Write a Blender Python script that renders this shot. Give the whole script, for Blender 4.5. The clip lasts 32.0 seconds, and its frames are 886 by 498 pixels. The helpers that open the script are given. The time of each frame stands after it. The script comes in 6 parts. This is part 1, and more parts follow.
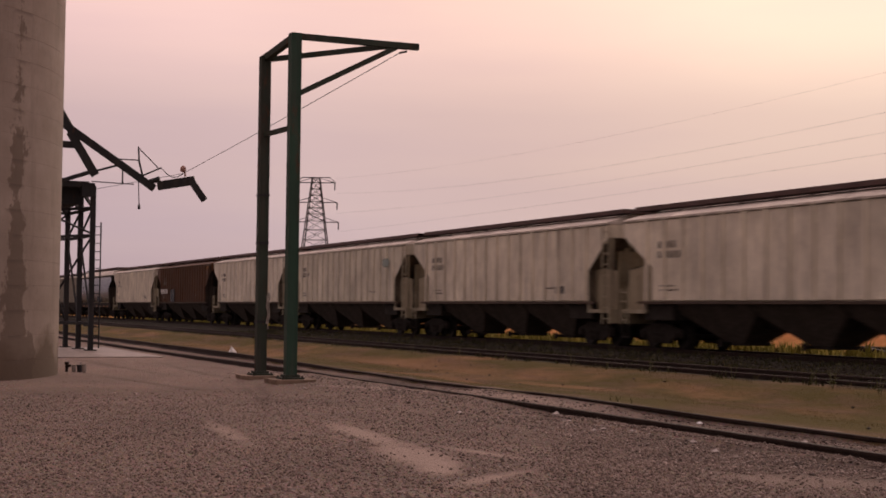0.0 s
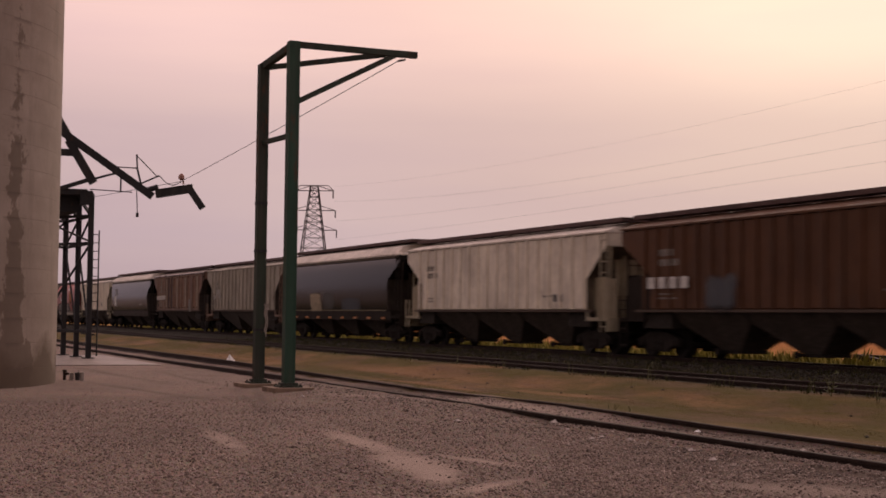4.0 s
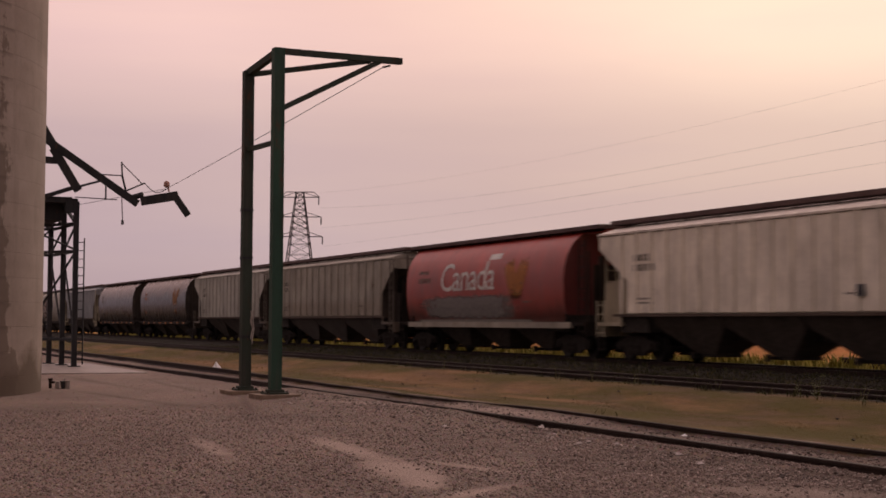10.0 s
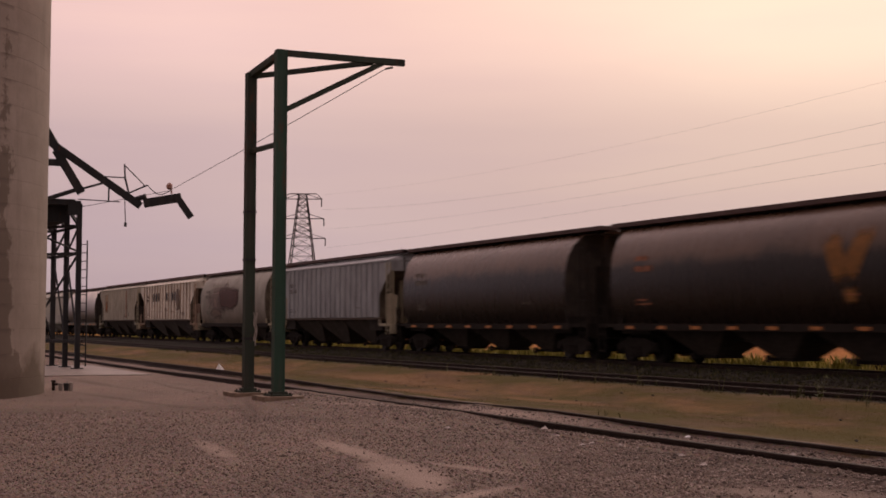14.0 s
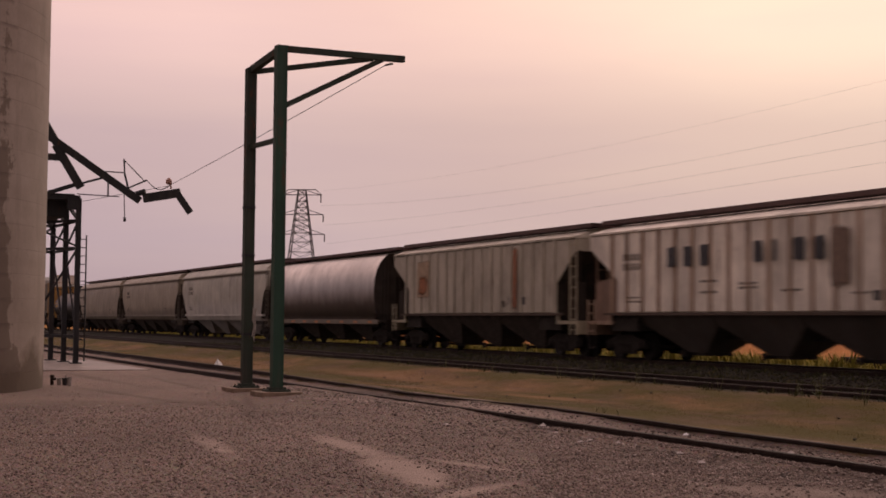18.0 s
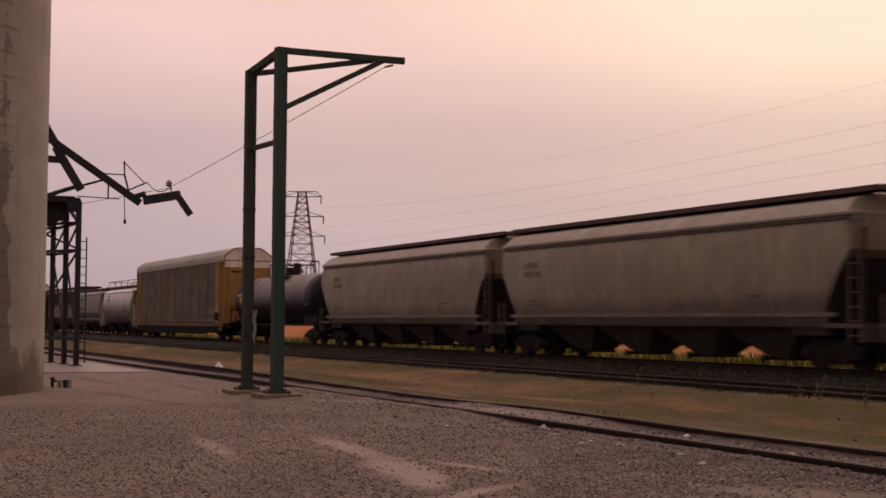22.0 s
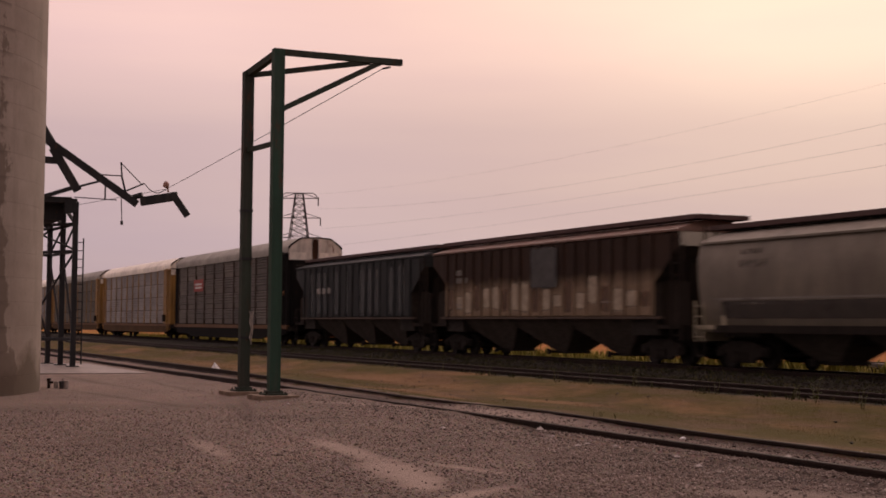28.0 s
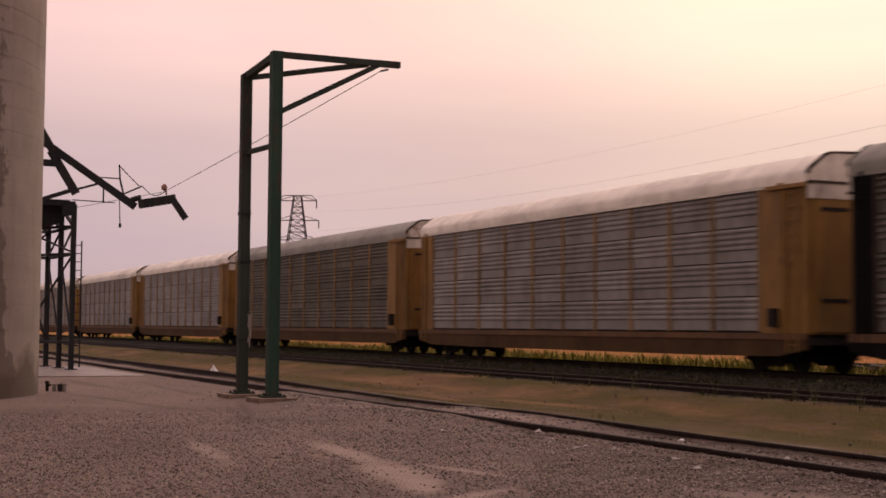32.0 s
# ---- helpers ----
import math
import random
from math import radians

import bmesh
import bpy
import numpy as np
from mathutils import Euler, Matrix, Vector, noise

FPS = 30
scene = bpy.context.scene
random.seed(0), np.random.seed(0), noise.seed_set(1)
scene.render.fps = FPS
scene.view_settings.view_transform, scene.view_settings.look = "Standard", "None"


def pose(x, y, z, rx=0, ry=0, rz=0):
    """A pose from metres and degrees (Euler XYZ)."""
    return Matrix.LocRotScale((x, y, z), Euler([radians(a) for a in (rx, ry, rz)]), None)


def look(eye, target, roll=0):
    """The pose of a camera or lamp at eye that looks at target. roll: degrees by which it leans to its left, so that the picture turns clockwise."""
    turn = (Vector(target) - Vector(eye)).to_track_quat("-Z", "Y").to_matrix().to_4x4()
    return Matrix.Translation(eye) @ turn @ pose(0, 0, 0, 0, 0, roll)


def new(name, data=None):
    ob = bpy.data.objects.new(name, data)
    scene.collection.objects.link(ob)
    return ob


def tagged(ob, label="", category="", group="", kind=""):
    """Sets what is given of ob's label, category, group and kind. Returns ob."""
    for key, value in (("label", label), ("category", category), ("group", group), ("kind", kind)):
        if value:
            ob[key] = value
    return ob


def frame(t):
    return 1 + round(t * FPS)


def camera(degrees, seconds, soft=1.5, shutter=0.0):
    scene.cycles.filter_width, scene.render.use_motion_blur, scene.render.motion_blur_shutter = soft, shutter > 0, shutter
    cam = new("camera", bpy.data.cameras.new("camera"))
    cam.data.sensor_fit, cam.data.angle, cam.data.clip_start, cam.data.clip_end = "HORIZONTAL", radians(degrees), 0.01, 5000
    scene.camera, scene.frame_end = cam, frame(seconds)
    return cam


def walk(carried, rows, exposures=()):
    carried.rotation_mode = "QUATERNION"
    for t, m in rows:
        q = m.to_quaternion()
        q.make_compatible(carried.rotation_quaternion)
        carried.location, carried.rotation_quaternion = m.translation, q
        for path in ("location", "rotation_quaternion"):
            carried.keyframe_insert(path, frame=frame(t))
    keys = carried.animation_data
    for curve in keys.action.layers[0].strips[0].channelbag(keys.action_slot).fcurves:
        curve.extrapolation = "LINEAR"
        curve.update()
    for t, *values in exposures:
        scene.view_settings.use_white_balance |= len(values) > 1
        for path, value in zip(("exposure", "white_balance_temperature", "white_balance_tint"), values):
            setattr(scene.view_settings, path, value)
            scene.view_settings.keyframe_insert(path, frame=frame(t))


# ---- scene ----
# The camera stands still on gravel beside the siding; it only sways a little.
cam = camera(34.84, 32.0, soft=1.7, shutter=0.5)
EYE_Z = 1.65
# seconds, heading, tilt, lean
SWAY = [
    (0, 66.536, 92.447, 0.61),
    (0.5, 66.504, 92.515, 0.63),
    (1, 66.570, 92.585, 0.48),
    (1.5, 66.591, 92.651, 0.46),
    (2, 66.570, 92.637, 0.69),
    (2.5, 66.530, 92.685, 0.93),
    (3, 66.464, 92.714, 0.78),
    (3.5, 66.495, 92.772, 0.66),
    (5.5, 66.288, 92.774, 0.57),
    (6, 66.198, 92.818, 0.50),
    (6.5, 66.209, 92.926, 0.35),
    (7, 66.229, 92.992, 0.41),
    (7.5, 66.249, 92.996, 0.38),
    (8, 66.131, 92.940, 0.53),
    (8.5, 65.995, 92.786, 0.58),
    (9, 65.906, 92.833, 0.50),
    (9.5, 65.896, 92.979, 0.32),
    (10, 65.902, 93.014, 0.27),
    (10.5, 65.914, 93.082, 0.25),
    (11, 66.031, 93.328, 0.25),
    (11.5, 66.009, 93.079, 0.47),
    (12, 66.001, 93.024, 0.37),
    (12.5, 65.990, 93.067, 0.29),
    (13, 65.976, 93.120, 0.25),
    (13.5, 66.003, 93.069, 0.13),
    (14, 66.017, 93.077, 0.19),
    (14.5, 65.976, 92.978, 0.53),
    (16.5, 65.982, 93.009, 0.25),
    (17, 66.002, 92.907, 0.29),
    (17.5, 66.014, 92.921, 0.47),
    (18, 65.982, 92.936, 0.47),
    (18.5, 65.944, 93.047, 0.47),
    (19, 65.966, 93.065, 0.37),
    (19.5, 66.027, 93.094, 0.37),
    (20, 66.091, 93.062, 0.37),
    (20.5, 66.065, 93.055, 0.65),
    (21, 66.097, 92.954, 0.63),
    (21.5, 66.046, 92.973, 0.50),
    (22, 65.992, 93.001, 0.37),
    (22.5, 65.947, 92.938, 0.25),
    (23, 65.955, 93.093, 0.31),
    (23.5, 65.926, 93.097, 0.23),
    (24, 65.947, 93.055, 0.21),
    (24.5, 65.983, 93.037, 0.16),
    (25, 65.975, 93.023, 0.09),
    (25.5, 65.950, 93.075, 0.24),
    (27.5, 65.925, 93.020, 0.65),
    (28, 65.871, 93.078, 0.50),
    (28.5, 65.825, 93.071, 0.40),
    (29, 65.861, 93.098, 0.38),
    (29.5, 65.884, 93.030, 0.37),
    (30, 65.909, 93.021, 0.45),
    (30.5, 65.952, 92.973, 0.54),
    (31, 65.886, 92.993, 0.42),
    (31.5, 65.782, 93.063, 0.37),
    (32, 65.804, 93.172, 0.43),
]
walk(cam, [(t, pose(0, 0, EYE_Z, tilt, 0, heading) @ pose(0, 0, 0, 0, 0, lean)) for t, heading, tilt, lean in SWAY],
     exposures=[(0.0, -0.04), (8.0, -0.05), (10.0, -0.12), (11.0, -0.17), (12.0, -0.12), (13.0, -0.10), (24.1, -0.11), (25.0, 0.09), (26.2, 0.09), (27.5, -0.08), (28.8, -0.02), (30.0, 0.11), (32.0, 0.08)])

# Overcast evening sky, brightest where the low sun stands behind the clouds.
SUN_AZ, SUN_EL = radians(138.0), radians(24.0)
SUN_DIR = Vector((math.cos(SUN_AZ) * math.cos(SUN_EL), math.sin(SUN_AZ) * math.cos(SUN_EL), math.sin(SUN_EL)))


def make_world():
    world = bpy.data.worlds.new("evening_sky")
    scene.world = world
    world.use_nodes = True
    nt = world.node_tree
    nt.nodes.clear()
    out = nt.nodes.new("ShaderNodeOutputWorld")
    bg = nt.nodes.new("ShaderNodeBackground")
    co = nt.nodes.new("ShaderNodeTexCoord")
    norm = nt.nodes.new("ShaderNodeVectorMath")
    norm.operation = "NORMALIZE"
    nt.links.new(co.outputs["Generated"], norm.inputs[0])
    dot = nt.nodes.new("ShaderNodeVectorMath")
    dot.operation = "DOT_PRODUCT"
    dot.inputs[1].default_value = SUN_DIR
    nt.links.new(norm.outputs[0], dot.inputs[0])
    # thin cloud banks shift the gradient a little
    mapn = nt.nodes.new("ShaderNodeMapping")
    mapn.inputs["Scale"].default_value = (2.2, 2.2, 7.0)
    nt.links.new(norm.outputs[0], mapn.inputs[0])
    cl = nt.nodes.new("ShaderNodeTexNoise")
    cl.inputs["Scale"].default_value = 1.6
    cl.inputs["Detail"].default_value = 5
    nt.links.new(mapn.outputs[0], cl.inputs["Vector"])
    ma = nt.nodes.new("ShaderNodeMath")
    ma.operation = "MULTIPLY_ADD"
    ma.inputs[1].default_value = 0.055
    nt.links.new(cl.outputs["Fac"], ma.inputs[0])
    nt.links.new(dot.outputs["Value"], ma.inputs[2])
    ramp = nt.nodes.new("ShaderNodeValToRGB")
    el = ramp.color_ramp.elements
    el[0].position, el[0].color = 0.0, (0.385, 0.285, 0.285, 1)
    el[1].position, el[1].color = 1.0, (0.95, 0.71, 0.61, 1)
    for p, c in ((0.60, (0.60, 0.42, 0.435, 1)), (0.83, (0.79, 0.545, 0.545, 1)), (0.90, (0.85, 0.588, 0.57, 1)), (0.955, (0.825, 0.57, 0.54, 1)), (0.978, (0.86, 0.615, 0.56, 1))):
        e = el.new(p)
        e.color = c
    nt.links.new(ma.outputs[0], ramp.inputs[0])
    sky = nt.nodes.new("ShaderNodeTexSky")
    sky.sky_type = "NISHITA"
    sky.sun_disc = False
    sky.sun_elevation = SUN_EL
    sky.sun_rotation = math.pi / 2 - SUN_AZ
    sky.air_density, sky.dust_density = 2.0, 4.0
    skyk = nt.nodes.new("ShaderNodeMixRGB")
    skyk.blend_type = "ADD"
    skyk.inputs[0].default_value = 0.004
    # haze dims the sky towards the horizon
    sep = nt.nodes.new("ShaderNodeSeparateXYZ")
    nt.links.new(norm.outputs[0], sep.inputs[0])
    dim = nt.nodes.new("ShaderNodeMapRange")
    dim.inputs["From Min"].default_value, dim.inputs["From Max"].default_value = 0.02, 0.20
    dim.inputs["To Min"].default_value, dim.inputs["To Max"].default_value = 0.67, 1.0
    nt.links.new(sep.outputs["Z"], dim.inputs["Value"])
    # a clouded sky is brightest overhead
    up = nt.nodes.new("ShaderNodeMapRange")
    up.inputs["From Min"].default_value, up.inputs["From Max"].default_value = 0.15, 1.0
    up.inputs["To Min"].default_value, up.inputs["To Max"].default_value = 1.0, 1.75
    nt.links.new(sep.outputs["Z"], up.inputs["Value"])
    both = nt.nodes.new("ShaderNodeMath")
    both.operation = "MULTIPLY"
    nt.links.new(dim.outputs[0], both.inputs[0])
    nt.links.new(up.outputs[0], both.inputs[1])
    # long thin banks of lilac cloud
    mapb = nt.nodes.new("ShaderNodeMapping")
    mapb.inputs["Scale"].default_value = (1.6, 1.6, 15.0)
    nt.links.new(norm.outputs[0], mapb.inputs[0])
    bank = nt.nodes.new("ShaderNodeTexNoise")
    bank.inputs["Scale"].default_value = 1.7
    bank.inputs["Detail"].default_value = 6
    nt.links.new(mapb.outputs[0], bank.inputs["Vector"])
    tone = nt.nodes.new("ShaderNodeValToRGB")
    te = tone.color_ramp.elements
    te[0].position, te[0].color = 0.34, (0.935, 0.935, 0.975, 1)
    te[1].position, te[1].color = 0.62, (1.0, 1.0, 1.0, 1)
    nt.links.new(bank.outputs["Fac"], tone.inputs[0])
    clouded = nt.nodes.new("ShaderNodeMixRGB")
    clouded.blend_type = "MULTIPLY"
    clouded.inputs[0].default_value = 1.0
    nt.links.new(ramp.outputs[0], clouded.inputs[1])
    nt.links.new(tone.outputs[0], clouded.inputs[2])
    hazed = nt.nodes.new("ShaderNodeMixRGB")
    hazed.blend_type = "MULTIPLY"
    hazed.inputs[0].default_value = 1.0
    nt.links.new(clouded.outputs[0], hazed.inputs[1])
    nt.links.new(both.outputs[0], hazed.inputs[2])
    layers = nt.nodes.new("ShaderNodeValToRGB")
    le = layers.color_ramp.elements
    le[0].position, le[0].color = 0.03, (0.93, 1.0, 1.07, 1)
    le[1].position, le[1].color = 0.45, (1.0, 1.0, 0.97, 1)
    for p, c in ((0.055, (0.92, 1.0, 1.07, 1)), (0.097, (0.90, 0.95, 0.975, 1)), (0.137, (0.875, 0.90, 0.92, 1)), (0.160, (0.95, 0.95, 0.945, 1)), (0.185, (1.02, 0.99, 0.96, 1)), (0.229, (1.05, 0.99, 0.93, 1)), (0.30, (1.04, 1.0, 0.94, 1))):
        le.new(p).color = c
    nt.links.new(sep.outputs["Z"], layers.inputs[0])
    layered = nt.nodes.new("ShaderNodeMixRGB")
    layered.blend_type = "MULTIPLY"
    layered.inputs[0].default_value = 1.0
    nt.links.new(hazed.outputs[0], layered.inputs[1])
    nt.links.new(layers.outputs[0], layered.inputs[2])
    nt.links.new(layered.outputs[0], skyk.inputs[1])
    nt.links.new(sky.outputs[0], skyk.inputs[2])
    nt.links.new(skyk.outputs[0], bg.inputs[0])
    bg.inputs[1].default_value = 1.045
    nt.links.new(bg.outputs[0], out.inputs[0])
    sun = bpy.data.lights.new("sun", "SUN")
    sun.energy, sun.angle, sun.color = 0.6, radians(25), (1.0, 0.82, 0.66)
    ob = new("sun", sun)
    ob.matrix_world = look(SUN_DIR * 50, (0, 0, 0))


make_world()

# ---- materials ----
def base_material(name):
    m = bpy.data.materials.new(name)
    m.use_nodes = True
    nt = m.node_tree
    return m, nt, nt.nodes["Principled BSDF"]


def node(nt, kind, **inputs):
    n = nt.nodes.new(kind)
    for k, v in inputs.items():
        n.inputs[k.replace("_", " ")].default_value = v
    return n


def noise_at(nt, vec, scale, detail=4.0, rough=0.55, stretch=None):
    if stretch:
        mp = nt.nodes.new("ShaderNodeMapping")
        mp.inputs["Scale"].default_value = stretch
        nt.links.new(vec, mp.inputs[0])
        vec = mp.outputs[0]
    n = node(nt, "ShaderNodeTexNoise", Scale=scale, Detail=detail, Roughness=rough)
    nt.links.new(vec, n.inputs["Vector"])
    return n.outputs["Fac"]


def ramp_of(nt, fac, stops):
    r = nt.nodes.new("ShaderNodeValToRGB")
    el = r.color_ramp.elements
    el[0].position, el[0].color = stops[0][0], (*stops[0][1], 1)
    el[1].position, el[1].color = stops[-1][0], (*stops[-1][1], 1)
    for p, c in stops[1:-1]:
        el.new(p).color = (*c, 1)
    nt.links.new(fac, r.inputs[0])
    return r.outputs[0]


def mask_of(nt, fac, lo, hi):
    n = nt.nodes.new("ShaderNodeMapRange")
    n.inputs["From Min"].default_value, n.inputs["From Max"].default_value = lo, hi
    nt.links.new(fac, n.inputs["Value"])
    return n.outputs[0]


def mixed(nt, fac, a, b, blend="MIX"):
    n = nt.nodes.new("ShaderNodeMixRGB")
    n.blend_type = blend
    for k, v in ((0, fac), (1, a), (2, b)):
        if isinstance(v, (int, float)):
            n.inputs[k].default_value = v
        elif isinstance(v, tuple):
            n.inputs[k].default_value = (*v, 1)
        else:
            nt.links.new(v, n.inputs[k])
    return n.outputs[0]


def times(nt, a, b):
    n = nt.nodes.new("ShaderNodeMath")
    n.operation = "MULTIPLY"
    nt.links.new(a, n.inputs[0])
    if isinstance(b, (int, float)):
        n.inputs[1].default_value = b
    else:
        nt.links.new(b, n.inputs[1])
    return n.outputs[0]


def bumped(nt, bsdf, fac, strength, dist=0.01):
    b = node(nt, "ShaderNodeBump", Strength=strength, Distance=dist)
    nt.links.new(fac, b.inputs["Height"])
    nt.links.new(b.outputs[0], bsdf.inputs["Normal"])


PAINTS = {}


def paint(name, rgb, rust=0.25, grime=0.45, rough=0.55, metal=0.0, spec=0.5, low=None, low_z=2.6, low_soft=0.4, vary=0.0, seed=0.0, rust_rgb=(0.10, 0.042, 0.022), uneven=0.4, relief=0.12):
    """Weathered railway paint: faded patches, streaks that run down, rust, road grime."""
    if name in PAINTS:
        return PAINTS[name]
    m, nt, bsdf = base_material(name)
    co = nt.nodes.new("ShaderNodeTexCoord").outputs["Object"]
    mp = nt.nodes.new("ShaderNodeMapping")
    mp.inputs["Location"].default_value = (seed * 7.3, seed * 3.1, 0)
    nt.links.new(co, mp.inputs[0])
    # each part has stains of its own
    shift = nt.nodes.new("ShaderNodeVectorMath")
    shift.operation = "MULTIPLY_ADD"
    shift.inputs[1].default_value = (61.0, 43.0, 0.0)
    info = nt.nodes.new("ShaderNodeObjectInfo")
    nt.links.new(info.outputs["Random"], shift.inputs[0])
    nt.links.new(mp.outputs[0], shift.inputs[2])
    vec = shift.outputs[0]
    col = rgb
    # a second colour below low_z; on some round bodies it paints belly shade
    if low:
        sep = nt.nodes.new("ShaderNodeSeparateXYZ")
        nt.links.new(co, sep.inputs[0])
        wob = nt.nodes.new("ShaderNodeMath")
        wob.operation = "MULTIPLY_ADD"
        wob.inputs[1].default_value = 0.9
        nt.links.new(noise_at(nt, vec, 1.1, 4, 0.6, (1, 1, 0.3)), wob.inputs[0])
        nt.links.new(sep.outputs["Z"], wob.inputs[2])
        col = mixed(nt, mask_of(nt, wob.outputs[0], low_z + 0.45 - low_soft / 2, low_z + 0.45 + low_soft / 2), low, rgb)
    if vary:
        col = mixed(nt, 1.0, col, ramp_of(nt, info.outputs["Random"], [(0.0, (1 - vary, 1 - vary, 1 - vary)), (0.7, (1.0, 1.0, 1.0)), (1.0, (1 + vary, 1 + vary, 1 + vary))]), "MULTIPLY")
    fade = ramp_of(nt, noise_at(nt, vec, 0.45, 4), [(0.3, (0.74, 0.73, 0.72)), (0.7, (1.15, 1.14, 1.12))])
    col = mixed(nt, 1.0, col, fade, "MULTIPLY")
    scuff = ramp_of(nt, noise_at(nt, vec, 1.7, 6, 0.7, (1.0, 1.0, 0.6)), [(0.32, (0.80, 0.785, 0.76)), (0.68, (1.14, 1.14, 1.14))])
    col = mixed(nt, 1.0, col, scuff, "MULTIPLY")
    streak = noise_at(nt, vec, 3.2, 5, 0.65, (1.5, 1.0, 0.09))
    col = mixed(nt, times(nt, mask_of(nt, streak, 0.50, 0.72), grime), col, (0.075, 0.060, 0.050))
    spots = noise_at(nt, vec, 2.3, 8, 0.72, (1.0, 1.0, 0.35))
    rmask = mask_of(nt, spots, 0.66 - 0.16 * rust, 0.72 - 0.10 * rust)
    col = mixed(nt, times(nt, rmask, min(1.0, 0.45 + rust)), col, rust_rgb)
    fine = noise_at(nt, vec, 26.0, 3, 0.6)
    col = mixed(nt, 1.0, col, ramp_of(nt, fine, [(0.3, (0.86, 0.86, 0.86)), (0.7, (1.06, 1.06, 1.06))]), "MULTIPLY")
    nt.links.new(col, bsdf.inputs["Base Color"])
    bsdf.inputs["Metallic"].default_value = metal
    bsdf.inputs["Specular IOR Level"].default_value = spec
    rr = nt.nodes.new("ShaderNodeMapRange")
    rr.inputs["To Min"].default_value, rr.inputs["To Max"].default_value = max(0.05, rough - 0.25 * uneven), min(1.0, rough + 0.75 * uneven)
    nt.links.new(spots, rr.inputs["Value"])
    nt.links.new(rr.outputs[0], bsdf.inputs["Roughness"])
    bumped(nt, bsdf, noise_at(nt, vec, 5.0, 5, 0.6), relief, 0.02)
    PAINTS[name] = m
    return m


def plain(name, rgb, rough=0.7, metal=0.0, var=0.35, scale=9.0, bump=0.25, second=None, spec=0.5):
    if name in PAINTS:
        return PAINTS[name]
    m, nt, bsdf = base_material(name)
    co = nt.nodes.new("ShaderNodeTexCoord").outputs["Object"]
    lo = tuple(c * (1 - var) for c in rgb)
    hi = tuple(min(1.0, c * (1 + var)) for c in (second or rgb))
    a = ramp_of(nt, noise_at(nt, co, scale, 6, 0.65), [(0.3, lo), (0.7, hi)])
    b = ramp_of(nt, noise_at(nt, co, scale * 0.13, 3), [(0.35, (0.82, 0.82, 0.82)), (0.65, (1.1, 1.1, 1.1))])
    nt.links.new(mixed(nt, 1.0, a, b, "MULTIPLY"), bsdf.inputs["Base Color"])
    bsdf.inputs["Roughness"].default_value, bsdf.inputs["Metallic"].default_value = rough, metal
    bsdf.inputs["Specular IOR Level"].default_value = spec
    bumped(nt, bsdf, noise_at(nt, co, scale * 3, 4, 0.6), bump, 0.01)
    PAINTS[name] = m
    return m


def worn(name, rgb, keep=0.75, scale=2.2, rim=0.28, rough=0.7):
    """Thin, patchy paint whose edge is ragged: bare where it has worn away."""
    if name in PAINTS:
        return PAINTS[name]
    m, nt, bsdf = base_material(name)
    tc = nt.nodes.new("ShaderNodeTexCoord")
    sep = nt.nodes.new("ShaderNodeSeparateXYZ")
    nt.links.new(tc.outputs["Generated"], sep.inputs[0])
    edges = []
    for k in ("X", "Z"):
        n = nt.nodes.new("ShaderNodeMath")
        n.operation = "PINGPONG"
        n.inputs[1].default_value = 0.5
        nt.links.new(sep.outputs[k], n.inputs[0])
        edges.append(mask_of(nt, n.outputs[0], 0.0, rim))
    inner = times(nt, edges[0], edges[1])
    co = tc.outputs["Object"]
    add = nt.nodes.new("ShaderNodeMath")
    nt.links.new(times(nt, noise_at(nt, co, scale * 0.6, 7, 0.72), 1.9), add.inputs[0])
    nt.links.new(inner, add.inputs[1])
    alpha = times(nt, mask_of(nt, add.outputs[0], 1.15, 1.65), keep)
    nt.links.new(alpha, bsdf.inputs["Alpha"])
    col = ramp_of(nt, noise_at(nt, co, scale * 1.7, 5, 0.65), [(0.3, tuple(c * 0.65 for c in rgb)), (0.7, tuple(min(1.0, c * 1.3) for c in rgb))])
    nt.links.new(col, bsdf.inputs["Base Color"])
    bsdf.inputs["Roughness"].default_value = rough
    PAINTS[name] = m
    return m


UNDER = plain("under_black", (0.034, 0.029, 0.025), 0.9, spec=0.15)
TRUCK = plain("truck_grime", (0.030, 0.025, 0.022), 0.9, spec=0.15)
WHEEL = plain("wheel_steel", (0.024, 0.020, 0.018), 0.7, 0.2, spec=0.2)
GRATING = plain("grating_dark", (0.080, 0.044, 0.038), 0.8)
SILL_BLACK = plain("sill_black", (0.010, 0.009, 0.008), 0.9, spec=0.12)
RAIL = plain("rail_rust", (0.030, 0.018, 0.014), 0.75, 0.1, 0.4, 6.0, spec=0.25)
TIE = plain("tie_wood", (0.045, 0.036, 0.030), 0.95, 0, 0.4, 5.0, 0.6)
GREEN = paint("gantry_green", (0.018, 0.062, 0.038), 0.30, 0.5, 0.6)
GREEN_BACK = paint("gantry_green_worn", (0.030, 0.044, 0.030), 0.55, 0.6, 0.7)
DARK_STEEL = paint("dark_steel", (0.020, 0.022, 0.026), 0.3, 0.5, 0.7)
STEEL_GREY = plain("steel_grey", (0.16, 0.15, 0.15), 0.6, 0.5)
CONCRETE_PAD = plain("pad_concrete", (0.21, 0.148, 0.105), 0.95, 0, 0.35, 4.0, 0.4)
WHITE_BAR = plain("lettering_white", (0.62, 0.60, 0.56), 0.7, 0, 0.25, 14)
BLACK_BAR = plain("lettering_black", (0.04, 0.04, 0.045), 0.7, 0, 0.3, 14)

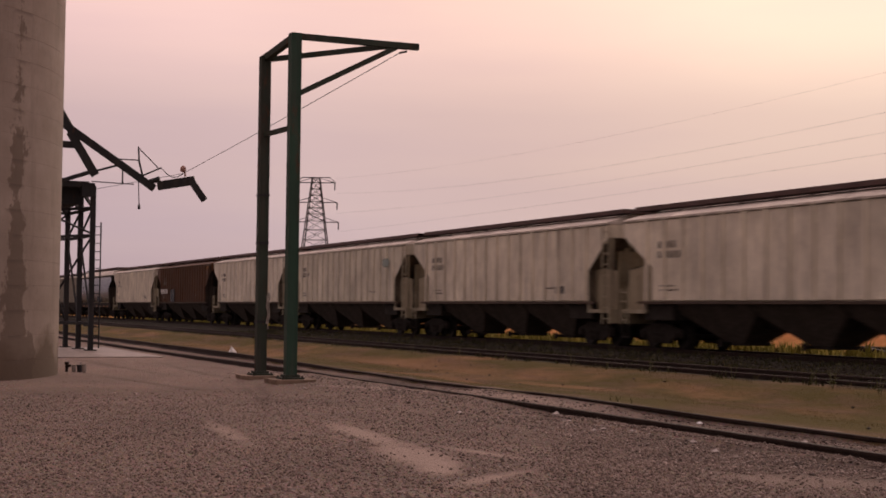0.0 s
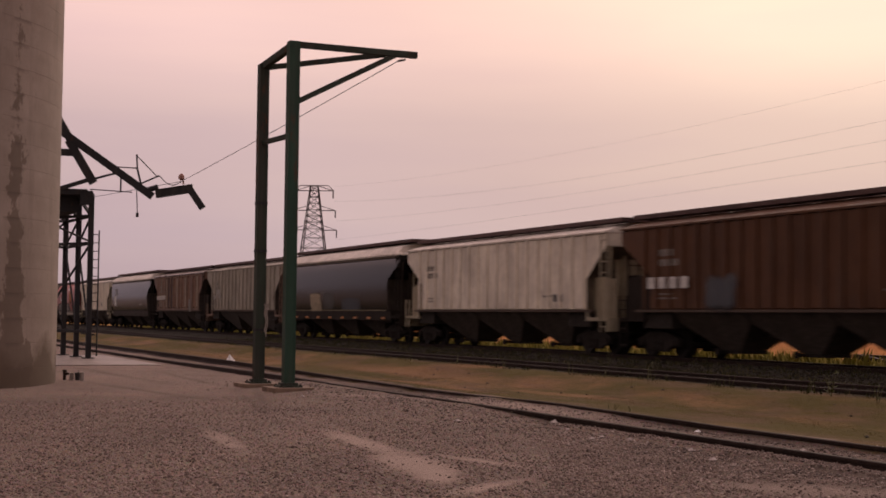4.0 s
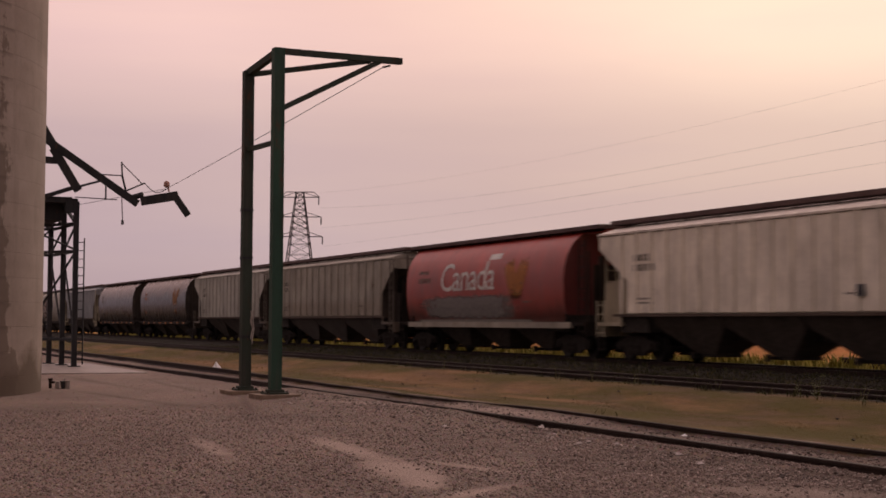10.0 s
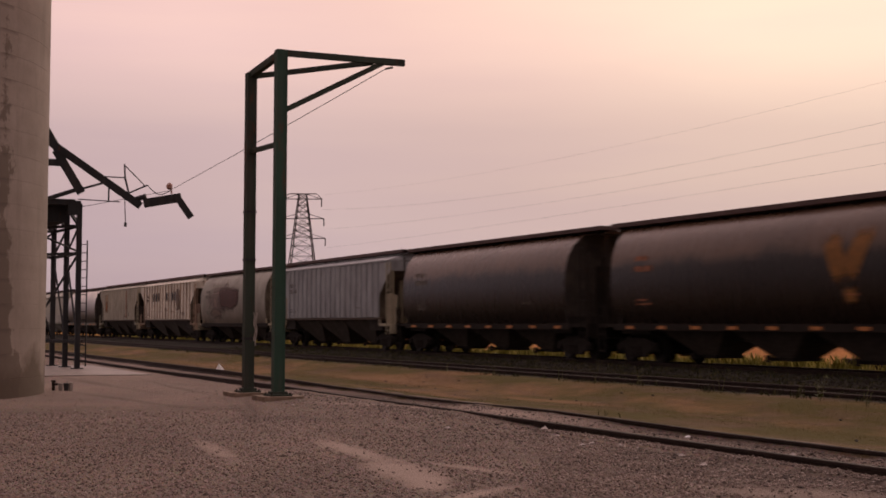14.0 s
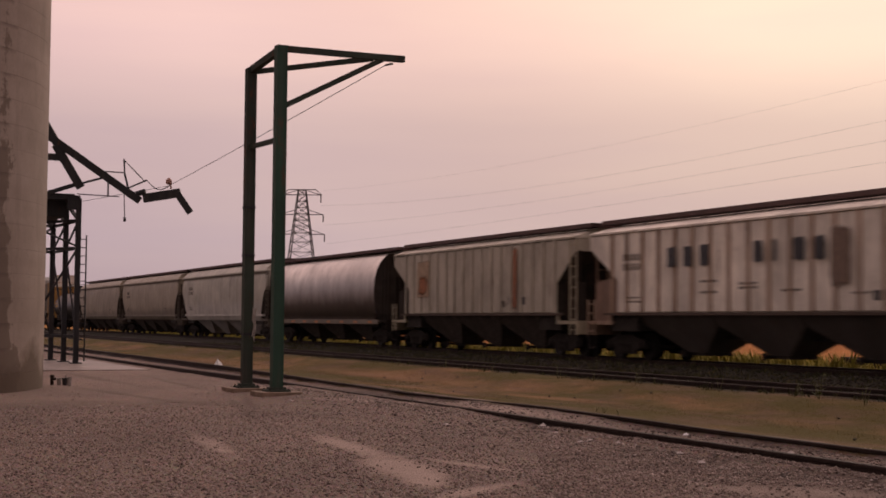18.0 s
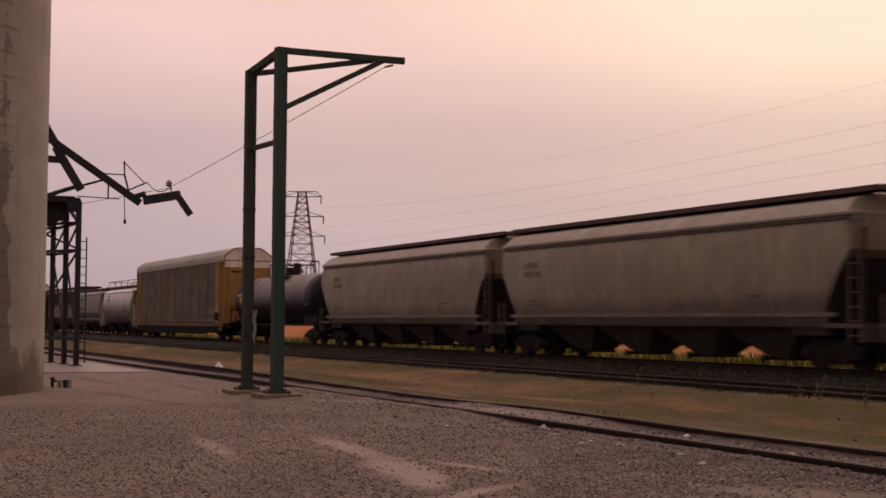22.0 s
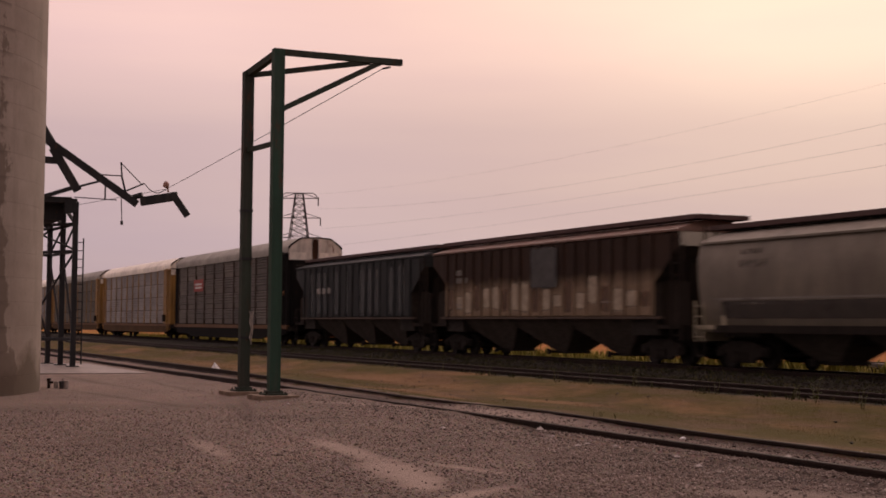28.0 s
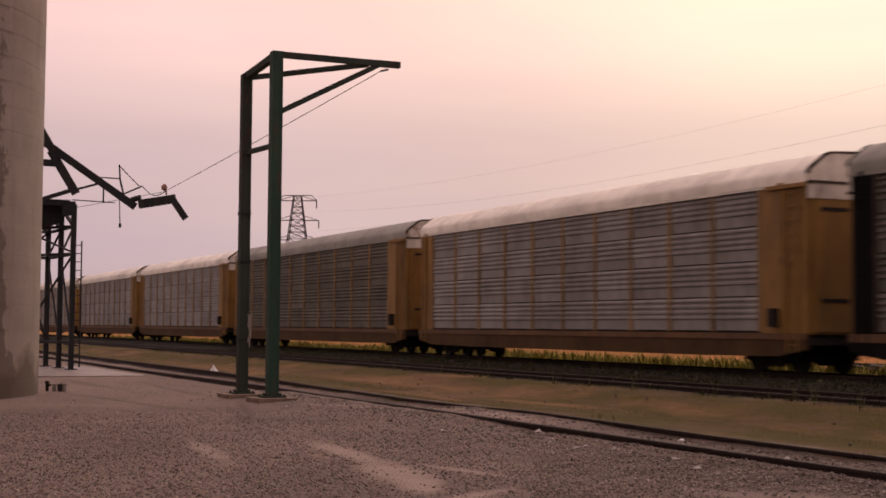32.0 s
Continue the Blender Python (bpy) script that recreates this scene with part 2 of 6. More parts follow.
# ---- plan ----
RAIL_Z = 0.47                  # top of rail on the main line
MAIN_Y, SPARE_Y, SIDING_Y = 25.2, 18.2, 11.43
SPARE_Z, SIDING_Z = 0.40, 0.09
GAUGE = 1.435
SPEED = 17.8                   # metres a second
AIM_X = 10.05                  # where a point of the train stands at its own moment


class Geo:
    """Gathers plain shapes into one mesh."""

    def __init__(self):
        self.v, self.f = [], []

    def add(self, vs, fs):
        n = len(self.v)
        self.v += [tuple(p) for p in vs]
        self.f += [tuple(i + n for i in f) for f in fs]
        return self

    def box(self, x0, x1, y0, y1, z0, z1, c=0.0):
        """A box; c chamfers its upright edges."""
        if c <= 0:
            vs = [(x, y, z) for z in (z0, z1) for x, y in ((x0, y0), (x1, y0), (x1, y1), (x0, y1))]
            n = 4
        else:
            ring = [(x0 + c, y0), (x1 - c, y0), (x1, y0 + c), (x1, y1 - c), (x1 - c, y1), (x0 + c, y1), (x0, y1 - c), (x0, y0 + c)]
            vs = [(x, y, z) for z in (z0, z1) for x, y in ring]
            n = 8
        fs = [tuple(reversed(range(n))), tuple(range(n, 2 * n))]
        fs += [(i, (i + 1) % n, n + (i + 1) % n, n + i) for i in range(n)]
        return self.add(vs, fs)

    def bar(self, p, q, w, h=None, up=(0, 0, 1)):
        h = w if h is None else h
        p, q = Vector(p), Vector(q)
        d = (q - p).normalized()
        u = Vector(up)
        if abs(d.dot(u)) > 0.98:
            u = Vector((1, 0, 0))
        s = d.cross(u).normalized() * w / 2
        u = s.cross(d).normalized() * h / 2
        vs = [e + a * s + b * u for e in (p, q) for a, b in ((-1, -1), (1, -1), (1, 1), (-1, 1))]
        return self.add(vs, [(0, 1, 2, 3), (7, 6, 5, 4)] + [(i, i + 4, (i + 1) % 4 + 4, (i + 1) % 4) for i in range(4)])

    def tube(self, p, q, r, n=8, r2=None):
        r2 = r if r2 is None else r2
        p, q = Vector(p), Vector(q)
        d = (q - p).normalized()
        u = Vector((0, 0, 1)) if abs(d.z) < 0.95 else Vector((1, 0, 0))
        s = d.cross(u).normalized()
        u = s.cross(d)
        ring = [(math.cos(2 * math.pi * i / n), math.sin(2 * math.pi * i / n)) for i in range(n)]
        vs = [p + r * (a * s + b * u) for a, b in ring] + [q + r2 * (a * s + b * u) for a, b in ring]
        fs = [(i, (i + 1) % n, n + (i + 1) % n, n + i) for i in range(n)]
        fs += [tuple(reversed(range(n))), tuple(range(n, 2 * n))]
        return self.add(vs, fs)

    def lathe(self, p, axis, prof, n=24):
        """Rings of (distance along the axis, radius)."""
        p, d = Vector(p), Vector(axis).normalized()
        u = Vector((0, 0, 1)) if abs(d.z) < 0.95 else Vector((1, 0, 0))
        s = d.cross(u).normalized()
        u = s.cross(d)
        vs, fs = [], []
        for a, r in prof:
            vs += [p + a * d + r * (math.cos(2 * math.pi * i / n) * s + math.sin(2 * math.pi * i / n) * u) for i in range(n)]
        for k in range(len(prof) - 1):
            fs += [(k * n + i, k * n + (i + 1) % n, (k + 1) * n + (i + 1) % n, (k + 1) * n + i) for i in range(n)]
        fs += [tuple(reversed(range(n))), tuple(range((len(prof) - 1) * n, len(prof) * n))]
        return self.add(vs, fs)

    def prism(self, poly, y0, y1):
        """A polygon in x and z, drawn out along y."""
        n = len(poly)
        vs = [(x, y0, z) for x, z in poly] + [(x, y1, z) for x, z in poly]
        fs = [tuple(range(n)), tuple(reversed(range(n, 2 * n)))]
        fs += [(i, n + i, n + (i + 1) % n, (i + 1) % n) for i in range(n)]
        return self.add(vs, fs)

    def path(self, pts, r0, r1, n=5):
        """One tapered stem through the points."""
        vs, fs = [], []
        for k, p in enumerate(pts):
            r = r0 + (r1 - r0) * k / (len(pts) - 1)
            vs += [(p[0] + r * math.cos(2 * math.pi * i / n), p[1] + r * math.sin(2 * math.pi * i / n), p[2]) for i in range(n)]
        for k in range(len(pts) - 1):
            fs += [(k * n + i, k * n + (i + 1) % n, (k + 1) * n + (i + 1) % n, (k + 1) * n + i) for i in range(n)]
        fs += [tuple(range(n)), tuple(range((len(pts) - 1) * n, len(pts) * n))]
        return self.add(vs, fs)

    def mesh(self, name, smooth=False):
        used = sorted({i for f in self.f for i in f})
        slot = {i: k for k, i in enumerate(used)}
        me = bpy.data.meshes.new(name)
        me.from_pydata([self.v[i] for i in used], [], [tuple(slot[i] for i in f) for f in self.f])
        me.update()
        bm = bmesh.new()
        bm.from_mesh(me)
        bmesh.ops.recalc_face_normals(bm, faces=bm.faces)
        bm.to_mesh(me)
        bm.free()
        if smooth:
            for p in me.polygons:
                p.use_smooth = True
            me.set_sharp_from_angle(angle=radians(38))
        return me


def part(name, geo, material, parent, label="", at=None, smooth=False):
    """One mesh object under a thing or a part; geo may be a shared mesh, which then takes the material per object."""
    me = geo.mesh(name, smooth) if isinstance(geo, Geo) else geo
    if not me.materials:
        me.materials.append(material)
    ob = new(name, me)
    if me.materials[0] is not material:
        ob.material_slots[0].link = "OBJECT"
        ob.material_slots[0].material = material
    ob.parent = parent
    if at is not None:
        ob.matrix_basis = at if isinstance(at, Matrix) else Matrix.Translation(at)
    if label:
        tagged(ob, label)
    return ob


def thing(name, label, category, group="", kind="", at=None):
    ob = new(name)
    ob.empty_display_size = 0.3
    if at is not None:
        ob.matrix_basis = at if isinstance(at, Matrix) else Matrix.Translation(at)
    return tagged(ob, label, category, group, kind)


SHARED = {}


def shared(key, make):
    if key not in SHARED:
        SHARED[key] = make()
    return SHARED[key]


# ---- the ground ----
def ground_height(y):
    pts = ((-400, 0.0), (13.6, 0.0), (15.2, 0.04), (16.0, 0.22), (16.6, 0.30), (20.0, 0.30), (21.2, 0.22), (22.4, 0.24), (23.4, 0.35), (27.0, 0.35), (28.2, 0.16), (31, 0.10), (34.5, 0.15), (37, 1.1), (40, 1.9), (46, 2.05), (70, 1.7), (400, 1.0))
    for (a, za), (b, zb) in zip(pts, pts[1:]):
        if y <= b:
            k = max(0.0, (y - a) / (b - a))
            return za + (zb - za) * k
    return pts[-1][1]


def eased(v, lo, hi):
    k = min(1.0, max(0.0, (v - lo) / (hi - lo)))
    return k * k * (3 - 2 * k)


def ground_bump(x, y):
    """Gentle unevenness; the gravel is heaped over the siding where vehicles cross it, and washed out on either hand."""
    near = SIDING_Y - 0.79
    bump = 0.03 * noise.noise(Vector((x * 0.3, y * 0.4, 0.3)))
    if 8.0 < y < 13.6:
        bump *= 0.4 + 0.6 * abs(y - 10.8) / 2.8
        rough = 0.018 * noise.noise(Vector((x * 1.1, y * 1.6, 4.0))) + 0.01 * noise.noise(Vector((x * 3.1, y * 3.6, 9.0)))
        outside = 0.088 * eased(x, -36.0, -32.0) * eased(x, -19.5, -23.0) * eased(y, 8.4, 10.2)
        between = 0.075 * eased(x, -27.6, -25.2) * eased(x, -18.6, -21.4)
        fill = outside if y < near else between if y < SIDING_Y + 0.72 else 0.085 - 0.06 * eased(y, 12.2, 13.2)
        if y >= near - 0.5 and y < near and x > -20:
            fill += 0.035 * eased(x, -24, -19)
        bump += fill + rough - 0.010 * (near - 0.3 < y < SIDING_Y + 0.72) * (1 - fill / 0.09)
    return bump


def ground_at(x, y):
    return ground_height(y) + (ground_bump(x, y) if -110 < x < 8 and -5 < y < 36 else 0.0)


def ground_material():
    m, nt, bsdf = base_material("ground_cover")
    co = nt.nodes.new("ShaderNodeTexCoord").outputs["Object"]
    sep = nt.nodes.new("ShaderNodeSeparateXYZ")
    nt.links.new(co, sep.inputs[0])
    # grey-pink crushed stone, with paler fines where wheels turn
    stones = node(nt, "ShaderNodeTexVoronoi", Scale=38.0)
    nt.links.new(co, stones.inputs["Vector"])
    n1 = noise_at(nt, co, 27.0, 8, 0.72)
    grav = ramp_of(nt, n1, [(0.30, (0.088, 0.066, 0.054)), (0.5, (0.197, 0.150, 0.125)), (0.70, (0.315, 0.248, 0.212))])
    sc = mixed(nt, 0.55, (0.5, 0.5, 0.5), stones.outputs["Color"])
    grav = mixed(nt, 0.45, grav, sc, "OVERLAY")
    big = noise_at(nt, co, 0.28, 4, 0.6)
    grav = mixed(nt, 1.0, grav, ramp_of(nt, big, [(0.3, (0.74, 0.72, 0.72)), (0.68, (1.18, 1.15, 1.12))]), "MULTIPLY")
    fines = ramp_of(nt, noise_at(nt, co, 40.0, 4), [(0.3, (0.288, 0.218, 0.178)), (0.7, (0.405, 0.315, 0.266))])

    def blob(x, y, rx, ry, turn, soft=0.8, wild=1.7):
        mp = nt.nodes.new("ShaderNodeMapping")
        mp.vector_type = "TEXTURE"
        mp.inputs["Location"].default_value = (x, y, 0)
        mp.inputs["Rotation"].default_value = (0, 0, radians(turn))
        mp.inputs["Scale"].default_value = (rx, ry, 1000)
        nt.links.new(co, mp.inputs[0])
        ln = nt.nodes.new("ShaderNodeVectorMath")
        ln.operation = "LENGTH"
        nt.links.new(mp.outputs[0], ln.inputs[0])
        w = nt.nodes.new("ShaderNodeMath")
        w.operation = "MULTIPLY_ADD"
        w.inputs[1].default_value = wild
        nt.links.new(noise_at(nt, co, 1.5, 6, 0.65), w.inputs[0])
        nt.links.new(ln.outputs["Value"], w.inputs[2])
        return mask_of(nt, w.outputs[0], 1.0 + wild * 0.5, 1.0 + wild * 0.5 - soft)

    col = grav
    for b in BARE_PATCHES:
        col = mixed(nt, times(nt, blob(*b), 0.9 if b[2] < 2.5 else 0.7 if b[2] < 5 else 0.28), col, fines)
    # brown trodden dirt, and oily dirt between the siding rails
    dirt = ramp_of(nt, noise_at(nt, co, 16.0, 7, 0.72), [(0.3, (0.045, 0.032, 0.026)), (0.7, (0.125, 0.090, 0.074))])
    for b in DIRT_PATCHES:
        col = mixed(nt, times(nt, blob(*b), 0.85), col, dirt)
    col = mixed(nt, times(nt, blob(-12.5, 9.2, 6.0, 1.7, 8, 1.0, 1.8), 0.66), col, dirt)
    for b in TRACKS:
        col = mixed(nt, times(nt, blob(*b, 0.9, 1.5), 0.45 if b[3] < 0.5 else 0.80), col, dirt)
    # mossy grass and bare earth between the tracks
    g1 = noise_at(nt, co, 30.0, 6, 0.7)
    grass = ramp_of(nt, g1, [(0.3, (0.040, 0.031, 0.005)), (0.55, (0.086, 0.067, 0.010)), (0.75, (0.142, 0.101, 0.019))])
    earth = ramp_of(nt, noise_at(nt, co, 12.0, 6, 0.7), [(0.3, (0.155, 0.082, 0.036)), (0.7, (0.31, 0.168, 0.080))])
    patch = noise_at(nt, co, 0.42, 5, 0.62, (0.42, 1.0, 1.0))
    tread = ramp_of(nt, noise_at(nt, co, 7.0, 7, 0.72), [(0.3, (0.075, 0.046, 0.026)), (0.7, (0.17, 0.100, 0.058))])
    verge = mixed(nt, mask_of(nt, patch, 0.51, 0.70), grass, earth)
    verge = mixed(nt, times(nt, mask_of(nt, noise_at(nt, co, 0.75, 6, 0.7, (0.35, 1.0, 1.0)), 0.48, 0.60), 0.72), verge, tread)
    for b in EARTH_PATCHES:
        verge = mixed(nt, times(nt, blob(*b), 0.8), verge, earth)
    # the strip nearest the siding is worn; farther along the line it is barer
    wy = nt.nodes.new("ShaderNodeMath")
    wy.operation = "MULTIPLY_ADD"
    wy.inputs[1].default_value = 1.6
    nt.links.new(noise_at(nt, co, 0.8, 5, 0.6), wy.inputs[0])
    nt.links.new(sep.outputs["Y"], wy.inputs[2])
    dark = ramp_of(nt, noise_at(nt, co, 18.0, 7, 0.75), [(0.3, (0.014, 0.013, 0.009)), (0.7, (0.046, 0.040, 0.026))])
    verge = mixed(nt, times(nt, blob(-13.5, 13.0, 6.0, 0.5, 0, 0.8, 1.4), 0.85), verge, tread)
    field = ramp_of(nt, noise_at(nt, co, 1.2, 7, 0.7), [(0.3, (0.33, 0.105, 0.030)), (0.7, (0.54, 0.20, 0.066))])
    # sunlight on the weeds is put into this bright yellow-green
    weeds = ramp_of(nt, noise_at(nt, co, 9.0, 6, 0.7), [(0.3, (0.16, 0.140, 0.020)), (0.7, (0.36, 0.29, 0.045))])
    for edge, soft, nxt in ((12.30, 0.16, verge), (17.15, 0.22, dark), (28.6, 0.4, weeds), (34.0, 3.0, field)):
        col = mixed(nt, mask_of(nt, wy.outputs[0], edge + 0.8 - soft, edge + 0.8 + soft), col, nxt)
    nt.links.new(col, bsdf.inputs["Base Color"])
    bsdf.inputs["Roughness"].default_value = 0.95
    bsdf.inputs["Specular IOR Level"].default_value = 0.2
    add = nt.nodes.new("ShaderNodeMath")
    nt.links.new(stones.outputs["Distance"], add.inputs[0])
    nt.links.new(n1, add.inputs[1])
    bumped(nt, bsdf, add.outputs[0], 0.7, 0.03)
    return m


# x, y, length, width, turn of the bare, paler patches in the gravel
BARE_PATCHES = (
    (-17.6, 6.50, 2.3, 0.27, -4, 0.6, 1.3), (-14.9, 6.12, 1.9, 0.46, -12, 0.6, 1.3), (-13.7, 5.92, 0.9, 0.30, -20, 0.6, 1.2),
    (-12.6, 6.05, 1.1, 0.22, -52, 0.8, 1.5), (-14.9, 7.02, 1.0, 0.16, 12, 0.9, 1.5), (-18.4, 4.9, 2.2, 0.22, -6, 0.9, 1.6),
    (-11.3, 8.95, 1.3, 0.55, 40, 0.8, 1.3), (-25.9, 10.1, 2.6, 0.30, 20, 0.7, 1.3), (-22.8, 11.45, 3.6, 0.55, 0, 0.8, 1.4),
    (-36.5, 6.0, 10.0, 5.4, 0, 0.5, 0.9), (-50.0, 9.0, 12.0, 2.6, 0))
EARTH_PATCHES = ((-38.0, 15.2, 8.0, 0.9, 0, 0.9, 1.4), (-27.0, 14.6, 3.5, 0.45, 0, 0.8, 1.4), (-55.0, 14.5, 12.0, 0.9, 0, 0.9, 1.4), (-32.5, 13.4, 5.0, 0.5, 0, 0.8, 1.3))
DIRT_PATCHES = ((-40.0, 11.40, 14.0, 0.75, 0, 0.7, 0.9), (-13.5, 10.42, 4.5, 0.22, 0, 0.6, 0.9), (-15.5, 11.95, 5.5, 0.22, 0, 0.6, 0.9), (-30.0, 11.75, 3.0, 0.45, 0, 0.6, 0.9))
# shallow wheel marks and trodden lines across the yard
TRACKS = ((-27.0, 7.9, 5.5, 0.16, -14), (-25.0, 7.2, 5.0, 0.13, -12), (-31.0, 6.3, 6.0, 0.22, 8), (-36.0, 8.6, 7.0, 0.20, -3), (-40.0, 7.2, 8.0, 0.3, 2), (-14.2, 11.40, 7.0, 0.95, 0), (-12.5, 10.0, 5.0, 0.6, 3))


def build_ground():
    xs = [-3000, -1500, -800, -400, -250, -170, -120] + [-100 + 1.0 * i for i in range(0, 60)] + [-40 + 0.4 * i for i in range(0, 80)] + [-8 + 1.0 * i for i in range(0, 14)] + [10, 20, 40, 90, 200, 600, 1500, 3000]
    ys = [-3000, -1200, -500, -200, -80, -40, -20, -10, -4] + [0.5 * i for i in range(0, 18)] + [9.0 + 0.125 * i for i in range(0, 40)] + [14.0 + 0.5 * i for i in range(0, 42)] + [36, 40, 46, 55, 70, 100, 150, 250, 400, 700, 1200, 2000, 3000]
    vs, fs = [], []
    for y in ys:
        for x in xs:
            bump = 0.0
            if -110 < x < 8 and -5 < y < 36:
                bump = ground_bump(x, y)
            vs.append((x, y, ground_height(y) + bump))
    w = len(xs)
    for j in range(len(ys) - 1):
        for i in range(w - 1):
            fs.append((j * w + i, j * w + i + 1, (j + 1) * w + i + 1, (j + 1) * w + i))
    me = bpy.data.meshes.new("ground")
    me.from_pydata(vs, [], fs)
    for p in me.polygons:
        p.use_smooth = True
    me.materials.append(ground_material())
    tagged(new("ground", me), "crushed grey gravel yard with mossy verge and dark ballast", "ground", kind="structure")


build_ground()


RAIL_PROFILE = ((-0.07, 0.0), (0.07, 0.0), (0.07, 0.012), (0.012, 0.03), (0.012, 0.125), (0.036, 0.135), (0.036, 0.165), (0.028, 0.172), (-0.028, 0.172), (-0.036, 0.165), (-0.036, 0.135), (-0.012, 0.125), (-0.012, 0.03), (-0.07, 0.012))


def rail_mesh(xs, sag=None):
    """A rail with head, web and foot; sag gives how far it has settled along its length."""
    prof = RAIL_PROFILE
    n, k = len(prof), len(xs) - 1
    vs = [(x, y, z + (sag(x) if sag else 0.0)) for x in xs for y, z in prof]
    fs = [(i * n + j, i * n + (j + 1) % n, (i + 1) * n + (j + 1) % n, (i + 1) * n + j) for i in range(k) for j in range(n)]
    fs += [tuple(range(n)), tuple(range(k * n, k * n + n))]
    return Geo().add(vs, fs).mesh("rail", False)


def settled(knots):
    """A smooth line through rows of distance and height."""
    def at(x):
        for (a, za), (b, zb) in zip(knots, knots[1:]):
            if a <= x <= b:
                return za + (zb - za) * eased(x, a, b)
        return knots[0][1] if x < knots[0][0] else knots[-1][1]
    return at


def build_track(label, y, top, x0, x1, ties, sags=(None, None)):
    t = thing("railway_track", label, "railway track", "tracks side by side", "structure", (0, y, 0))
    xs = [x0 + (x1 - x0) * i / 60 for i in range(61)] if ties else [x0, -150] + [-80 + 1.2 * i for i in range(70)] + [20, x1]
    for s, sag in zip((-1, 1), sags):
        me = shared(("rail", x0, x1, sag is None or s), lambda: rail_mesh(xs, sag))
        part("rail", me, RAIL, t, "", (0, s * (GAUGE / 2 + 0.035), top - 0.172))
    if ties:
        tie = shared("tie", lambda: Geo().box(-0.115, 0.115, -1.3, 1.3, -0.16, 0.0, 0.012).mesh("tie"))
        rnd = random.Random(int(y * 10))
        for i in range(230):
            part("tie", tie, TIE, t, "", pose(9 - 0.56 * i + rnd.uniform(-0.03, 0.03), rnd.uniform(-0.05, 0.05), top - 0.168 + rnd.uniform(-0.012, 0.006), 0, 0, rnd.uniform(-1.5, 1.5)))
    return t


build_track("rusty main line track on dark ballast", MAIN_Y, RAIL_Z, -700, 160, True)
build_track("rusty empty track overgrown with weeds", SPARE_Y, SPARE_Z, -700, 160, True)
build_track("rusty siding sunk in gravel beside the gantry", SIDING_Y, SIDING_Z + 0.02, -300, 60, False,
            (settled(((-50, -0.02), (-35, 0.02), (-29, 0.0), (-24, 0.01), (-12, 0.004))), settled(((-60, 0.055), (-46, 0.055), (-39, 0.02), (-33, -0.022), (-29, -0.040), (-26, -0.026), (-23, 0.018), (-20, 0.004), (-17, -0.018), (-12, -0.016)))))

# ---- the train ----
# end sheets: grime plus the shade of the end recess, both in the colour
END_GRIME_SHADE = plain("end_sheet_grime_shade", (0.115, 0.092, 0.066), 0.9, 0, 0.45, 2.5)
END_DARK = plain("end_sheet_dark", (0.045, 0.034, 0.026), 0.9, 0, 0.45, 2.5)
GEAR_OLIVE = paint("gear_olive", (0.42, 0.37, 0.265), 0.35, 0.6, seed=40)
PANEL_OLIVE = paint("end_panel_olive", (0.36, 0.31, 0.215), 0.3, 0.55, 0.7, seed=41)
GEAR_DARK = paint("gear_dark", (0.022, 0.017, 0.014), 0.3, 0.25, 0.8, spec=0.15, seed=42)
GEAR_BROWN = paint("gear_brown", (0.115, 0.092, 0.068), 0.3, 0.5, seed=47)
BAY_GREY = plain("bay_grey", (0.085, 0.071, 0.060), 0.9, spec=0.15)
SILL_RUST = paint("sill_rust", (0.085, 0.058, 0.042), 0.3, 0.4, 0.8, seed=50)
# near-black end panels carry the shade between cars in their colour
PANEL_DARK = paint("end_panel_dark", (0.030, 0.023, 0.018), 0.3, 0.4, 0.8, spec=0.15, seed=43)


# Cars are built round the middle of their length, at rail level; the side towards the yard is -y.
def truck_mesh():
    g = Geo()
    for s in (-1, 1):
        y = s * 1.0
        side = [(-1.16, 0.36), (-1.16, 0.60), (-0.92, 0.66), (-0.45, 0.80), (0.45, 0.80), (0.92, 0.66), (1.16, 0.60), (1.16, 0.36), (0.70, 0.36), (0.52, 0.18), (-0.52, 0.18), (-0.70, 0.36)]
        g.prism(side, y - 0.07, y + 0.07)
        for x in (-0.89, 0.89):
            g.tube((x, y + s * 0.05, 0.46), (x, y + s * 0.17, 0.46), 0.12, 10)
        for x in (-0.2, 0.0, 0.2):
            g.tube((x, y + s * 0.10, 0.24), (x, y + s * 0.10, 0.52), 0.085, 8)
    g.box(-0.22, 0.22, -1.05, 1.05, 0.52, 0.78)
    for x in (-0.38, 0.38):
        g.bar((x, -0.85, 0.36), (x, 0.85, 0.36), 0.09, 0.16)
    return g.mesh("truck")


def wheelset_mesh():
    g = Geo()
    for s in (-1, 1):
        g.lathe((0, s * 0.66, 0), (0, s, 0), [(0.0, 0.10), (0.0, 0.33), (-0.02, 0.45), (0.02, 0.46), (0.035, 0.43), (0.13, 0.42), (0.13, 0.36), (0.10, 0.32), (0.07, 0.14), (0.13, 0.12), (0.13, 0.06)], 22)
        for k in range(3):
            a = 2 * math.pi * k / 3
            g.tube((0.24 * math.cos(a), s * 0.73, 0.24 * math.sin(a)), (0.24 * math.cos(a), s * 0.78, 0.24 * math.sin(a)), 0.035, 6)
    g.tube((0, -0.98, 0), (0, 0.98, 0), 0.075, 10)
    return g.mesh("wheelset", True)


WHEELSETS = []


